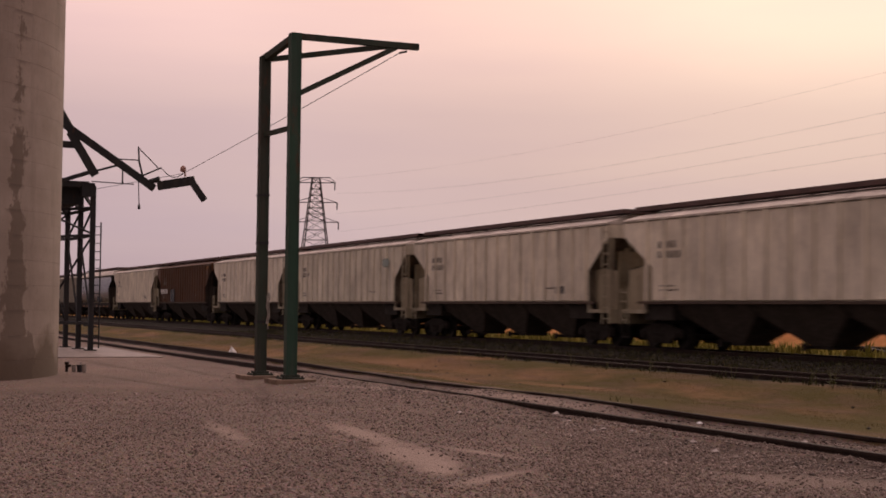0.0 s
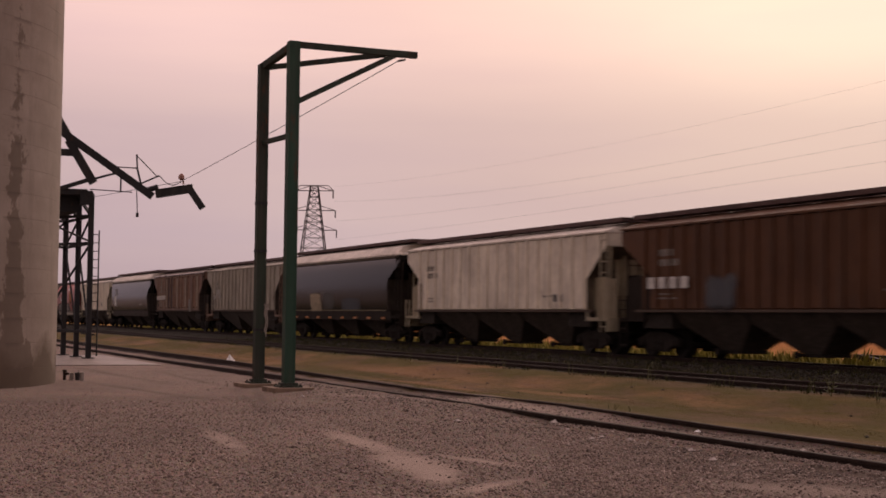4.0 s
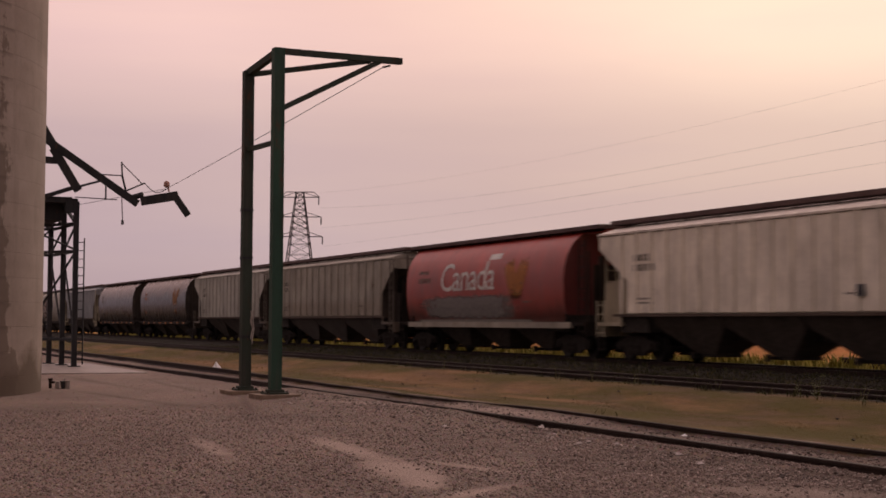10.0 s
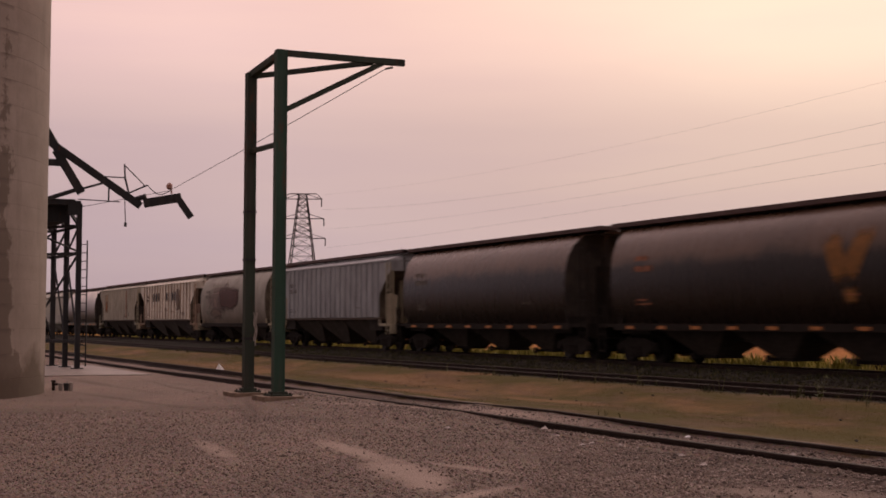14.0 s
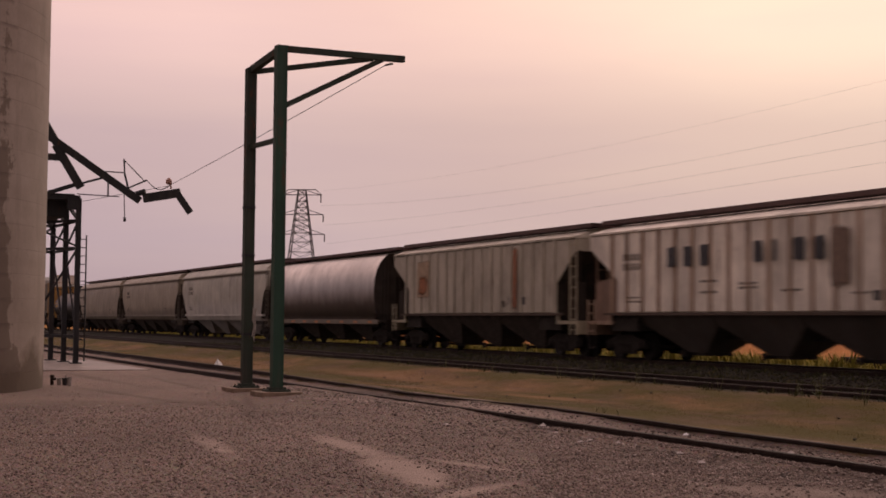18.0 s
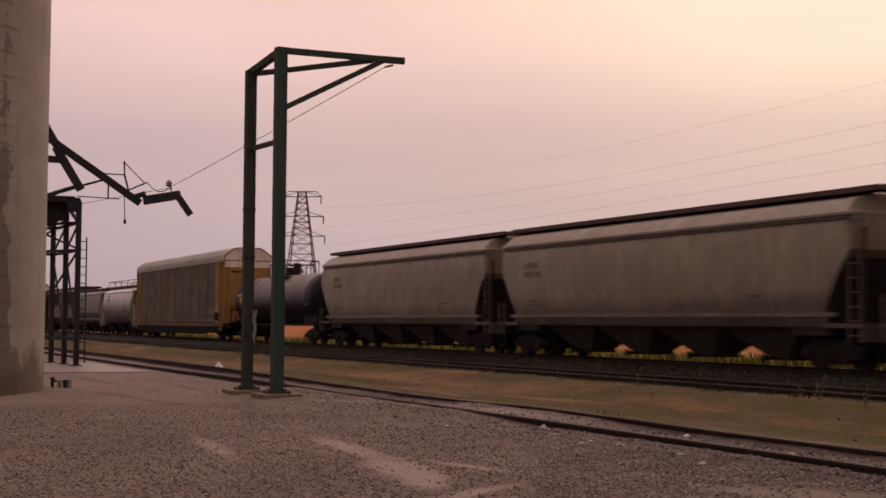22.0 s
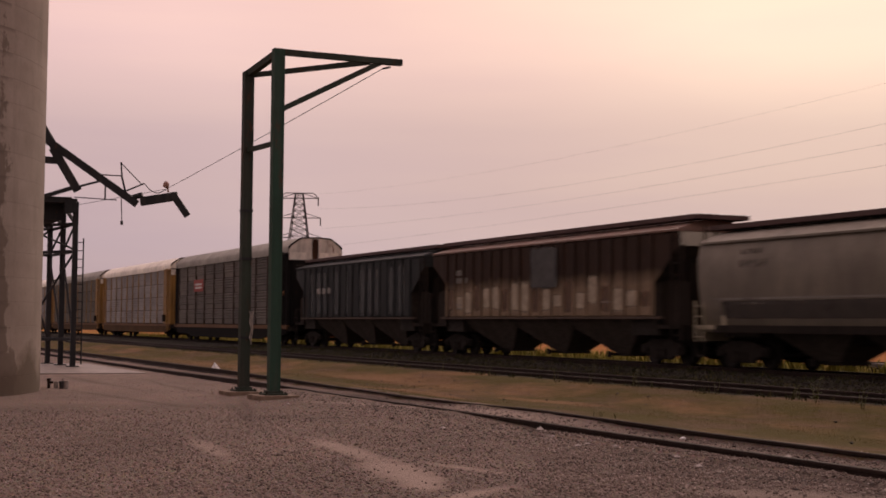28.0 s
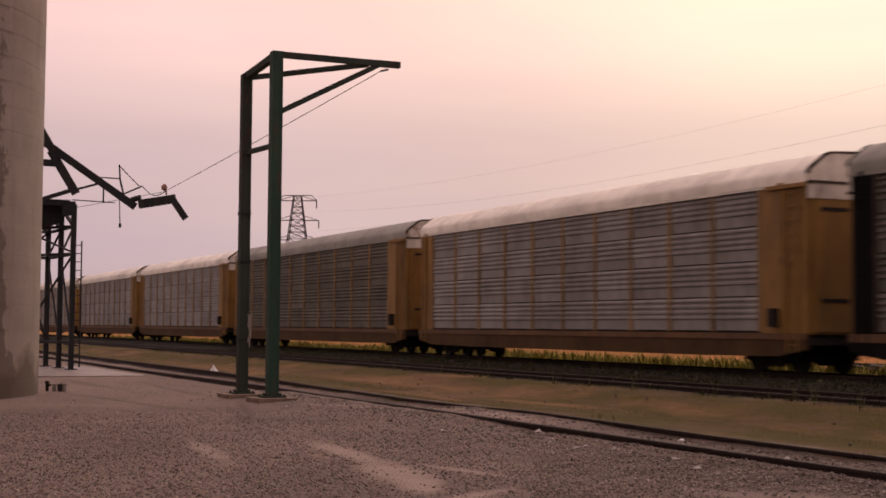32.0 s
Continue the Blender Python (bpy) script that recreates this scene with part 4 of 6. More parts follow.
    decal("stencil_bar", car, lv, -half + 1.75, -half + 3.6, 2.35, 2.60, yel, "yellow stencilled bar")
    decal("stencil_bar", car, lv, -half + 1.7, -half + 3.1, 2.74, 2.84, yel, "yellow stencilled bar")
    decal("placard", car, lv, half - 2.5, half - 1.8, 2.0, 2.6, plain("placard_grey", (0.10, 0.09, 0.085), 0.7))
    add_trucks(car, half, 2.1)
    add_couplers(car, half)
    return car


def ladder_data(z0, z1, w, rungs):
    me = ladder_mesh(z0, z1, w, rungs)
    return [v.co[:] for v in me.vertices], [tuple(p.vertices) for p in me.polygons]


def screen_mesh(w, h, ridges=4):
    """One corrugated side screen, its ridges running along the car."""
    g = Geo()
    prof = [(0.0, 0.0)]
    flat = h * 0.30
    s = (h - flat) / ridges
    for i in range(ridges):
        z = flat + i * s
        prof += [(0.0, z + s * 0.16), (-0.045, z + s * 0.34), (-0.045, z + s * 0.66), (0.0, z + s * 0.84)]
    prof.append((0.0, h))
    vs = [(x, y, z) for x in (-w / 2, w / 2) for y, z in prof]
    n = len(prof)
    fs = [(i, i + 1, n + i + 1, n + i) for i in range(n - 1)]
    m = 2 * n
    vs += [(-w / 2, 0.03, 0), (w / 2, 0.03, 0), (w / 2, 0.03, h), (-w / 2, 0.03, h)]
    fs += [(m, m + 1, m + 2, m + 3), (0, n, m + 1, m), (n - 1, m + 3, m + 2, 2 * n - 1)]
    fs += [tuple([m] + list(range(0, n)) + [m + 3]), tuple([m + 1] + list(range(n, 2 * n)) + [m + 2])]
    return g.add(vs, fs).mesh("side_screen")


def autorack(a, b, label, screen, frame_mat, roof_mat, post_mat=None, end_len=2.05, door_mat=None, sill_mat=None, flange_mat=None, sill_low=0.34, end_white=None, flange_low=0.76, rim_mat=None, bar_z=5.02):
    """A closed, three-deck car carrier."""
    half = SPEED * (b - a) / 2
    car = thing("autorack", label, "railway car", "cars of the freight train", "", (0, MAIN_Y, RAIL_Z))
    car["lead"] = (a + b) / 2
    post_mat, door_mat = post_mat or frame_mat, door_mat or frame_mat
    body = half - 0.85
    part("deck", Geo().box(-body, body, -1.52, 1.52, 0.78, 0.98), UNDER, car)
    for s in (-1, 1):
        sill = Geo()
        y0, y1 = sorted((s * 1.575, s * 1.46))
        pts = [(-body, 1.04), (body, 1.04), (body, 0.66), (body - 1.2, 0.47), (body - 3.9, 0.45), (body - 4.7, sill_low), (-body + 4.7, sill_low), (-body + 3.9, 0.45), (-body + 1.2, 0.47), (-body, 0.66)]
        sill.prism(pts, y0, y1)
        part("side_sill", sill, sill_mat or SILL_BLACK, car)
        part("sill_flange", Geo().box(-body, body, *sorted((s * 1.60, s * 1.46)), flange_low, 1.09), flange_mat or frame_mat, car)
    part("core", Geo().box(-body + 0.1, body - 0.1, -1.40, 1.40, 0.98, 5.04), UNDER, car)
    back_len = 0.62 * end_len
    zone = 2 * body - end_len - back_len
    mid = (back_len - end_len) / 2
    n = 10
    w = zone / n
    rows, h = 4, 0.962
    me = shared(("screen", round(w, 2)), lambda: screen_mesh(w - 0.10, h - 0.035))
    pm = shared("rack_post", lambda: Geo().box(-0.055, 0.055, -0.075, 0.05, 1.12, 5.02, 0.012).mesh("side_post"))
    for s in (-1, 1):
        for i in range(n):
            x = mid - zone / 2 + w * (i + 0.5)
            for k in range(rows):
                part("side_screen", me, screen, car, "", pose(x, s * 1.475, 1.15 + h * k, 0, 0, 0 if s < 0 else 180))
        for i in range(n + 1):
            part("side_post", pm, post_mat, car, "", pose(mid - zone / 2 + w * i, s * 1.475, 0, 0, 0, 0 if s < 0 else 180))
        part("top_rail", Geo().box(-body, body, *sorted((s * 1.56, s * 1.44)), 4.99, 5.07), roof_mat, car)
    def enclosure(n):
        return Geo().box(-n, 0, -1.55, 1.55, 1.06, 5.1, 0.10).box(-n * 0.55, -n * 0.45, -1.60, 1.60, 1.06, 5.1).mesh("end_enclosure")

    cap = shared("rack_door_leaf", lambda: Geo().box(0.0, 0.07, -1.30, -0.03, 1.12, 4.95, 0.02).box(0.0, 0.07, 0.03, 1.30, 1.12, 4.95, 0.02).mesh("door_leaf"))
    for s in (1, -1):
        turn = pose(s * body, 0, 0, 0, 0, 0 if s > 0 else 180)
        n_ = end_len if s > 0 else back_len
        d = part("end_enclosure", shared(("rack_end", round(n_, 3)), lambda: enclosure(n_)), door_mat, car, "", turn)
        part("door_leaf", cap, door_mat, d)
        part("end_panel", shared("rack_end_panel", lambda: Geo().box(0.0, 0.09, -1.50, 1.50, 4.62, 5.06, 0.02).mesh("end_panel")), end_white or roof_mat, d, "pale panel above the doors")
        part("door_track", shared("rack_door_track", lambda: Geo().box(-1.6, 0.05, -1.66, -1.55, 4.93, 5.03).mesh("door_track")), door_mat, d)
        for z in (1.9, 4.3):
            part("door_slot", shared(("slot", z), lambda: Geo().box(0.06, 0.09, -1.1, -0.2, z, z + 0.1).mesh("door_slot")), UNDER, d)
        for y in (-1, 1):
            part("end_ladder", shared("rack_ladder", lambda: ladder_mesh(0.6, 5.0, 0.40, 12)), door_mat, car, "", pose(s * (body - 0.5), y * 1.60, 0))
    arch = [(1.555, 5.05), (1.555, 5.30), (1.48, 5.43), (0.98, 5.80), (0.80, 5.87), (0.1, 5.90)]
    part("roof", shut(arch, [body + 0.02] * len(arch)), roof_mat, car, "", None, True)

    def gable_rim():
        g = Geo()
        arc = arch[1:] + [(-y, z) for y, z in reversed(arch[1:])]
        vs = [p for y, z in arc for p in ((-0.035, y * 1.006, z + 0.012), (0.035, y * 1.006, z + 0.012), (0.035, y * 0.955, z - 0.045), (-0.035, y * 0.955, z - 0.045))]
        n = len(arc)
        fs = [(4 * i + j, 4 * i + (j + 1) % 4, 4 * i + 4 + (j + 1) % 4, 4 * i + 4 + j) for i in range(n - 1) for j in range(4)]
        return g.add(vs, fs + [(0, 1, 2, 3), (4 * n - 4, 4 * n - 3, 4 * n - 2, 4 * n - 1)]).mesh("gable_rim")

    for s in (1, -1):
        gable = [(-1.5, 5.05), (1.5, 5.05), (1.5, 5.30), (1.43, 5.42), (0.95, 5.77), (0.78, 5.84), (-0.78, 5.84), (-0.95, 5.77), (-1.43, 5.42), (-1.5, 5.30)]
        part("gable_rim", shared("rack_gable_rim", gable_rim), rim_mat or door_mat, car, "dark edge of the gable", pose(s * (body + 0.06), 0, 0))
        part("gable_bar", shared(("rack_gable_bar", bar_z), lambda: Geo().box(-0.04, 0.04, -1.53, 1.53, bar_z, bar_z + 0.07).mesh("gable_bar")), rim_mat or door_mat, car, "", pose(s * (body + 0.075), 0, 0))
        part("gable", shared("rack_gable", lambda: Geo().prism(gable, -0.03, 0.03).mesh("gable")), end_white or roof_mat, car, "pale gable closing the roof", pose(s * (body + 0.045), 0, 0, 0, 0, 90))

    def seam_mesh():
        g = Geo()
        arc = [(y, z) for y, z in arch] + [(-y, z) for y, z in reversed(arch)]
        vs = []
        for y, z in arc:
            k = 1.0 + 0.003
            vs += [(-0.018, y * k, z + 0.004), (0.018, y * k, z + 0.004), (0.025, y, z - 0.03), (-0.025, y, z - 0.03)]
        n = len(arc)
        fs = [(4 * i + j, 4 * i + (j + 1) % 4, 4 * i + 4 + (j + 1) % 4, 4 * i + 4 + j) for i in range(n - 1) for j in range(4)]
        return g.add(vs, fs + [(0, 1, 2, 3), (4 * n - 4, 4 * n - 3, 4 * n - 2, 4 * n - 1)]).mesh("roof_seam")

    for i in range(1, 12):
        part("roof_seam", shared("roof_seam", seam_mesh), roof_mat, car, "", (-body + 2 * body * i / 12, 0, 0))
    part("brake_box", shared("brake_box", lambda: None), TRUCK, car, "", (body - 1.2, -1.62, 1.5))
    add_trucks(car, half, 3.0)
    add_couplers(car, half)
    return car, half


TRAIN = []
RACK_LEVELS = [(1.56, 1.0), (1.56, 5.2)]


def build_train():
    cream = paint("car_cream", (0.80, 0.735, 0.605), 0.16, 0.36, seed=1)
    white = paint("car_white", (0.83, 0.765, 0.645), 0.13, 0.32, seed=2)
    offwhite = paint("car_offwhite", (0.72, 0.67, 0.55), 0.20, 0.42, seed=3)
    grey = paint("car_grey", (0.345, 0.31, 0.25), 0.35, 0.55, seed=4)
    light = paint("car_light_grey", (0.52, 0.49, 0.405), 0.20, 0.40, seed=5)
    blue_grey = paint("car_blue_grey", (0.34, 0.355, 0.375), 0.2, 0.45, seed=6)
    brown = paint("car_brown", (0.098, 0.042, 0.018), 0.3, 0.35, spec=0.25, seed=7)
    rusty = paint("car_rust_brown", (0.165, 0.088, 0.060), 0.6, 0.5, seed=8, low=(0.21, 0.135, 0.10), low_z=3.0)
    black = paint("car_black", (0.006, 0.0065, 0.007), 0.02, 0.05, 0.16, spec=0.30, seed=9, uneven=0.12, relief=0.03)
    slate = paint("car_slate", (0.008, 0.0095, 0.009), 0.0, 0.05, 0.15, spec=0.30, seed=10, uneven=0.12, relief=0.03)
    roofwhite = paint("roof_white", (0.66, 0.60, 0.53), 0.2, 0.45, seed=11)
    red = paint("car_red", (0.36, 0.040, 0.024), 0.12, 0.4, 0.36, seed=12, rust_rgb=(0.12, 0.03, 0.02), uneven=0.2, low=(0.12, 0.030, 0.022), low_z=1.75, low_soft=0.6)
    # sky sheen is put into the paler top, shade into the dark belly
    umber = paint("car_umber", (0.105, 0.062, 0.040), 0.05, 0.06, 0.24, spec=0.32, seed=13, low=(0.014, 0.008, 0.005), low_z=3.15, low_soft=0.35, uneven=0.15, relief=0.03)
    ash = paint("car_ash", (0.31, 0.292, 0.245), 0.3, 0.5, 0.5, seed=14, low=(0.17, 0.135, 0.100), low_z=1.9, low_soft=1.2)
    soo = paint("car_stained_cream", (0.84, 0.78, 0.68), 0.36, 0.28, 0.6, seed=15)
    # bright metal fades to a dark low tone: belly shade in the colour
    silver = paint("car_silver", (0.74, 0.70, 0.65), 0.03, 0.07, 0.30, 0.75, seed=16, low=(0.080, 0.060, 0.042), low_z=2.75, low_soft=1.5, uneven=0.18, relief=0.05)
    chalk = paint("car_chalk", (0.46, 0.44, 0.37), 0.14, 0.4, 0.5, seed=17, low=(0.49, 0.475, 0.43), low_z=2.2)
    tan = paint("car_tan", (0.30, 0.255, 0.185), 0.16, 0.42, 0.45, seed=18, low=(0.17, 0.138, 0.098), low_z=1.9)
    tan2 = paint("car_tan_worn", (0.29, 0.245, 0.18), 0.2, 0.45, 0.45, seed=19, low=(0.18, 0.148, 0.105), low_z=1.8)
    # dust and sky highlight are put into the tan top, shade into the belly
    tank_lit_top = paint("tank_black", (0.155, 0.115, 0.085), 0.08, 0.12, 0.36, spec=0.3, seed=20, low=(0.007, 0.007, 0.008), low_z=2.95, low_soft=1.0, uneven=0.15, relief=0.04)
    dome = paint("tank_end_black", (0.007, 0.007, 0.008), 0.04, 0.08, 0.45, spec=0.2, seed=52)
    rusted_white = paint("car_rust_over_white", (0.040, 0.022, 0.014), 0.35, 0.45, 0.65, spec=0.2, seed=21, low=(0.27, 0.20, 0.135), low_z=2.7, low_soft=0.5, rust_rgb=(0.085, 0.042, 0.022))
    dim = paint("car_dim_grey", (0.026, 0.031, 0.032), 0.12, 0.2, 0.6, spec=0.22, seed=22)
    yellow = paint("rack_yellow", (0.33, 0.175, 0.038), 0.35, 0.5, 0.55, seed=23)
    zinc = paint("rack_zinc", (0.355, 0.335, 0.318), 0.10, 0.30, 0.5, 0.2, vary=0.15, seed=24)
    zinc_brown = paint("rack_zinc_brown", (0.150, 0.132, 0.098), 0.22, 0.45, 0.6, 0.1, vary=0.18, seed=25)
    zinc_dark = paint("rack_zinc_dark", (0.128, 0.112, 0.090), 0.3, 0.45, 0.5, 0.1, vary=0.35, seed=26)
    rack_dark = paint("rack_dark_frame", (0.010, 0.009, 0.009), 0.15, 0.12, 0.7, spec=0.12, seed=27)
    rack_roof_grey = paint("rack_roof_grey", (0.33, 0.315, 0.275), 0.08, 0.35, 0.6, 0.0, seed=28)
    post_worn = paint("rack_post_worn", (0.36, 0.215, 0.085), 0.3, 0.4, 0.6, seed=54)
    post_brown = paint("rack_post_brown", (0.070, 0.052, 0.042), 0.3, 0.3, 0.7, spec=0.2, seed=55)
    end_pale = paint("rack_end_pale", (0.80, 0.74, 0.66), 0.55, 0.45, 0.6, seed=44, rust_rgb=(0.16, 0.07, 0.035))
    rack_roof_white = paint("rack_roof_white", (0.95, 0.89, 0.78), 0.0, 0.06, 0.5, seed=29)
    rusty_sill = paint("rack_sill_rust", (0.165, 0.080, 0.030), 0.4, 0.5, 0.7, seed=30)
    sill_ochre = paint("rack_sill_ochre", (0.105, 0.058, 0.022), 0.5, 0.55, 0.8, spec=0.2, seed=56)
    streak = paint("gable_streak", (0.050, 0.022, 0.014), 0.5, 0.4, 0.8, spec=0.15, seed=57, rust_rgb=(0.14, 0.055, 0.025))
    dusty = paint("bay_dusty", (0.10, 0.085, 0.075), 0.3, 0.5, 0.7, seed=31)
    pale_bay = paint("bay_pale", (0.36, 0.34, 0.32), 0.2, 0.5, 0.7, seed=32)
    gold = worn("emblem_gold", (0.26, 0.11, 0.022), 0.8, 2.6, 0.30)
    wheat = worn("emblem_wheat", (0.44, 0.17, 0.04), 0.62, 3.4, 0.30)
    gold_faded = worn("emblem_gold_faded", (0.42, 0.16, 0.05), 0.6, 2.5, 0.4)
    letters = worn("letter_black_worn", (0.045, 0.045, 0.05), 0.9, 3.5, 0.12)
    rust_rib = paint("rib_rust", (0.42, 0.30, 0.215), 0.75, 0.55, 0.7, seed=33)
    brown_rib = paint("rib_brown", (0.25, 0.165, 0.12), 0.5, 0.6, 0.7, seed=34)
    orange = worn("emblem_orange", (0.44, 0.17, 0.085), 0.8, 2.6, 0.2)
    maroon = worn("emblem_maroon", (0.070, 0.026, 0.020), 0.9, 1.3, 0.3)
    smear = worn("spray_grey", (0.12, 0.115, 0.105), 0.6, 2.2, 0.35)
    spray_cream = worn("spray_cream", (0.36, 0.29, 0.19), 0.85, 2.2, 0.16)
    spray_blue = worn("spray_blue_grey", (0.10, 0.11, 0.125), 0.6, 2.2, 0.3)
    teal = worn("emblem_teal", (0.36, 0.44, 0.40), 0.6, 3, 0.3)
    bars = worn("stencil_dark", (0.20, 0.175, 0.145), 0.62, 5.0, 0.04)
    bars_pale = worn("stencil_pale", (0.36, 0.335, 0.30), 0.62, 5.0, 0.04)

    sill_dark = paint("sill_brown", (0.040, 0.030, 0.024), 0.3, 0.3, 0.8, spec=0.2, seed=45)
    drab = paint("car_drab", (0.20, 0.178, 0.138), 0.06, 0.25, 0.42, 0.3, seed=46)
    pale_grey = paint("car_pale_grey", (0.42, 0.405, 0.355), 0.2, 0.4, seed=48)
    pale_tan = paint("car_pale_tan", (0.47, 0.432, 0.352), 0.25, 0.5, seed=49)
    amber = plain("reflector_amber", (0.45, 0.16, 0.03), 0.5, 0, 0.2, 8)

    def h(*args, dark=None, mark=None, reflect=False, marked=True, **kw):
        car, lv, half = hopper(*args, **kw)
        if reflect:
            for k in range(8):
                x = -half + 2.4 + (2 * half - 4.8) * k / 7
                part("reflector", shared("reflector", lambda: Geo().box(-0.22, 0.22, -1.545, -1.53, 1.07, 1.17).mesh("reflector")), amber, car, "", (x, 0, 0))
        if marked:
            usual_marks(car, lv, half, mark or bars, dark)
        TRAIN.append(car)
        return car, lv, half

    h("rib", 1.80, 2.83, "cream ribbed steel covered hopper car", cream, roofwhite)
    h("rib", 2.83, 3.84, "cream ribbed covered hopper car with stained sides", cream, roofwhite, dark=BLACK_BAR)
    c, lv, hf = h("rib", 3.84, 4.865, "pale ribbed covered hopper car with faded teal emblem", offwhite, roofwhite, ribs=18)
    decal("emblem", c, lv, hf - 3.4, hf - 2.2, 3.05, 3.55, teal, "faded teal emblem", 0.082)
    h("rib", 4.865, 5.83, "white ribbed covered hopper car on the train", white, roofwhite, dark=BLACK_BAR)
    c, lv, hf = h("rib", 5.83, 6.83, "brown ribbed covered hopper car with sprayed lettering", brown, brown, ribs=20, mark=bars_pale, gear=GEAR_DARK, panel=PANEL_DARK)
    decal("spray_paint", c, lv, -hf + 5.2, -hf + 7.2, 1.35, 2.6, spray_blue, "grey sprayed tag", 0.082)
    for k in range(4):
        decal("stencil_bar", c, lv, -hf + 2.2 + 0.62 * k, -hf + 2.62 + 0.62 * k, 2.15, 2.5, WHITE_BAR, "white stencilled letter bar", 0.082)
    decal("end_panel", c, lv, hf - 2.0, hf - 0.55, 3.72, 4.0, gold, "ochre corner panel")
    h("rib", 6.83, 7.87, "white ribbed covered hopper car with dark lettering", white, roofwhite, ribs=18, dark=BLACK_BAR)
    c, lv, hf = h("smooth", 7.87, 8.88, "glossy black smooth-sided hopper car with pale roof", black, roofwhite, sill_mat=GEAR_DARK, marked=False, reflect=True, gear=GEAR_DARK, panel=PANEL_DARK)
    decal("spray_paint", c, lv, -hf + 4.7, -hf + 6.6, 1.16, 2.45, spray_cream, "cream sprayed tag", 0.01, 0.2)
    decal("spray_paint", c, lv, -hf + 6.8, -hf + 8.8, 1.45, 2.4, smear, "grey sprayed tag", 0.01, 0.2)
    decal("spray_paint", c, lv, -hf + 9.6, -hf + 12.6, 1.4, 2.1, spray_blue, "dull sprayed tag", 0.01, 0.2)
    decal("belt_line", c, lv, -hf + 1.1, hf - 2.0, 1.46, 1.50, worn("belt_ochre", (0.30, 0.24, 0.14), 0.8, 3.0, 0.02), "thin ochre line above the sill", 0.012)
    for z in (2.42, 2.86):
        decal("placard", c, lv, -hf + 1.9, -hf + 2.45, z, z + 0.30, worn("placard_pale", (0.40, 0.39, 0.38), 0.75, 4.0, 0.1), "pale placard")
    c, lv, hf = h("rib", 8.88, 9.90, "dirty grey ribbed covered hopper car", grey, grey, ribs=18, bay_mat=dusty, mark=bars_pale, panel=PANEL_DARK, gear=brown_rib)
    for x0, x1, z0, z1 in ((-6.7, -5.9, 2.2, 2.5), (-6.0, -4.9, 2.45, 2.85), (-5.3, -4.6, 2.25, 2.55)):
        decal("paint_patch", c, lv, x0, x1, z0, z1, worn("patch_pale", (0.40, 0.375, 0.33), 0.75, 2.5, 0.06), "pale painted-over patch", 0.07)
    c, lv, hf = h("rib", 9.90, 10.86, "rust-brown ribbed covered hopper car", rusty, umber, ribs=16, mark=bars_pale, rib_mat=brown_rib, gear=GEAR_DARK, panel=PANEL_DARK)
    ox = [worn("panel_rust", (0.21, 0.100, 0.055), 0.7, 1.4, 0.1), worn("panel_dark", (0.060, 0.028, 0.020), 0.8, 0.8, 0.08), worn("panel_tan", (0.30, 0.225, 0.165), 0.75, 1.4, 0.1)]
    pitch = 2 * (hf - 1.95) / 15
    for k, m in ((3, 2), (4, 1), (5, 1), (6, 0), (7, 2), (8, 0), (9, 0), (10, 2), (11, 0), (13, 0), (14, 2), (1, 2)):
        x = -hf + 1.95 + pitch * k
        decal("weathered_panel", c, lv, x + 0.06, x + pitch - 0.06, 1.56, 4.0, ox[m], "", 0.006)
    decal("stencil_bar", c, lv, -6.75, -3.55, 2.28, 2.62, worn("stencil_chalk", (0.50, 0.46, 0.41), 0.8, 3.0, 0.06), "pale stencilled bar", 0.070)
    decal("placard", c, lv, hf - 4.6, hf - 4.1, 1.35, 2.3, bars_pale, "pale stencilled panel", 0.082)
    c, lv, hf = h("smooth", 10.86, 11.87, "slate-grey smooth-sided hopper car with pale roof", slate, roofwhite, sill_mat=sill_dark, mark=bars_pale, gear=GEAR_DARK, panel=PANEL_DARK)
    decal("placard", c, lv, -hf + 2.2, -hf + 3.0, 1.9, 2.75, WHITE_BAR, "white placard")
    c, lv, hf = h("rib", 11.87, 12.86, "white ribbed covered hopper car without emblem", white, roofwhite, ribs=17)
    decal("placard", c, lv, hf - 4.5, hf - 4.2, 1.9, 2.2, BLACK_BAR, "black square panel", 0.082)
    # its end sheet takes the body red, darkened to paint in shade
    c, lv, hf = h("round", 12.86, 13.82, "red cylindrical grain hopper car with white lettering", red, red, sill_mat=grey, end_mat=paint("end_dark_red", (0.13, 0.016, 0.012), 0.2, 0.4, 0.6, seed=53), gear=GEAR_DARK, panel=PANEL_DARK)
    lettered(c, lv, "Canada", -hf + 4.85, 2.48, 1.72, WHITE_BAR, "white word on red paint")
    decal("flag", c, lv, -hf + 9.2, -hf + 10.2, 3.62, 3.84, WHITE_BAR, "white emblem bar", 0.012)
    for k in (0, 1):
        decal("wheat_emblem", c, lv, hf - 5.85, hf - 5.0, 2.1, 3.65, wheat, "faded gold wheat emblem", 0.010 + 0.003 * k, (-0.75, 0.75)[k])
    decal("spray_paint", c, lv, -hf + 2.6, hf - 5.0, 1.28, 2.35, worn("spray_pale", (0.20, 0.18, 0.165), 0.8, 4.5, 0.25), "grey painted-over patch", 0.01)
    decal("sill_stain", c, lv, -hf + 2.2, hf - 4.2, 1.22, 1.34, bars_pale, "pale worn sill band", 0.02)
    grimy = paint("car_grimy_grey", (0.36, 0.335, 0.28), 0.35, 0.6, 0.65, seed=35, low=(0.29, 0.255, 0.205), low_z=2.2)
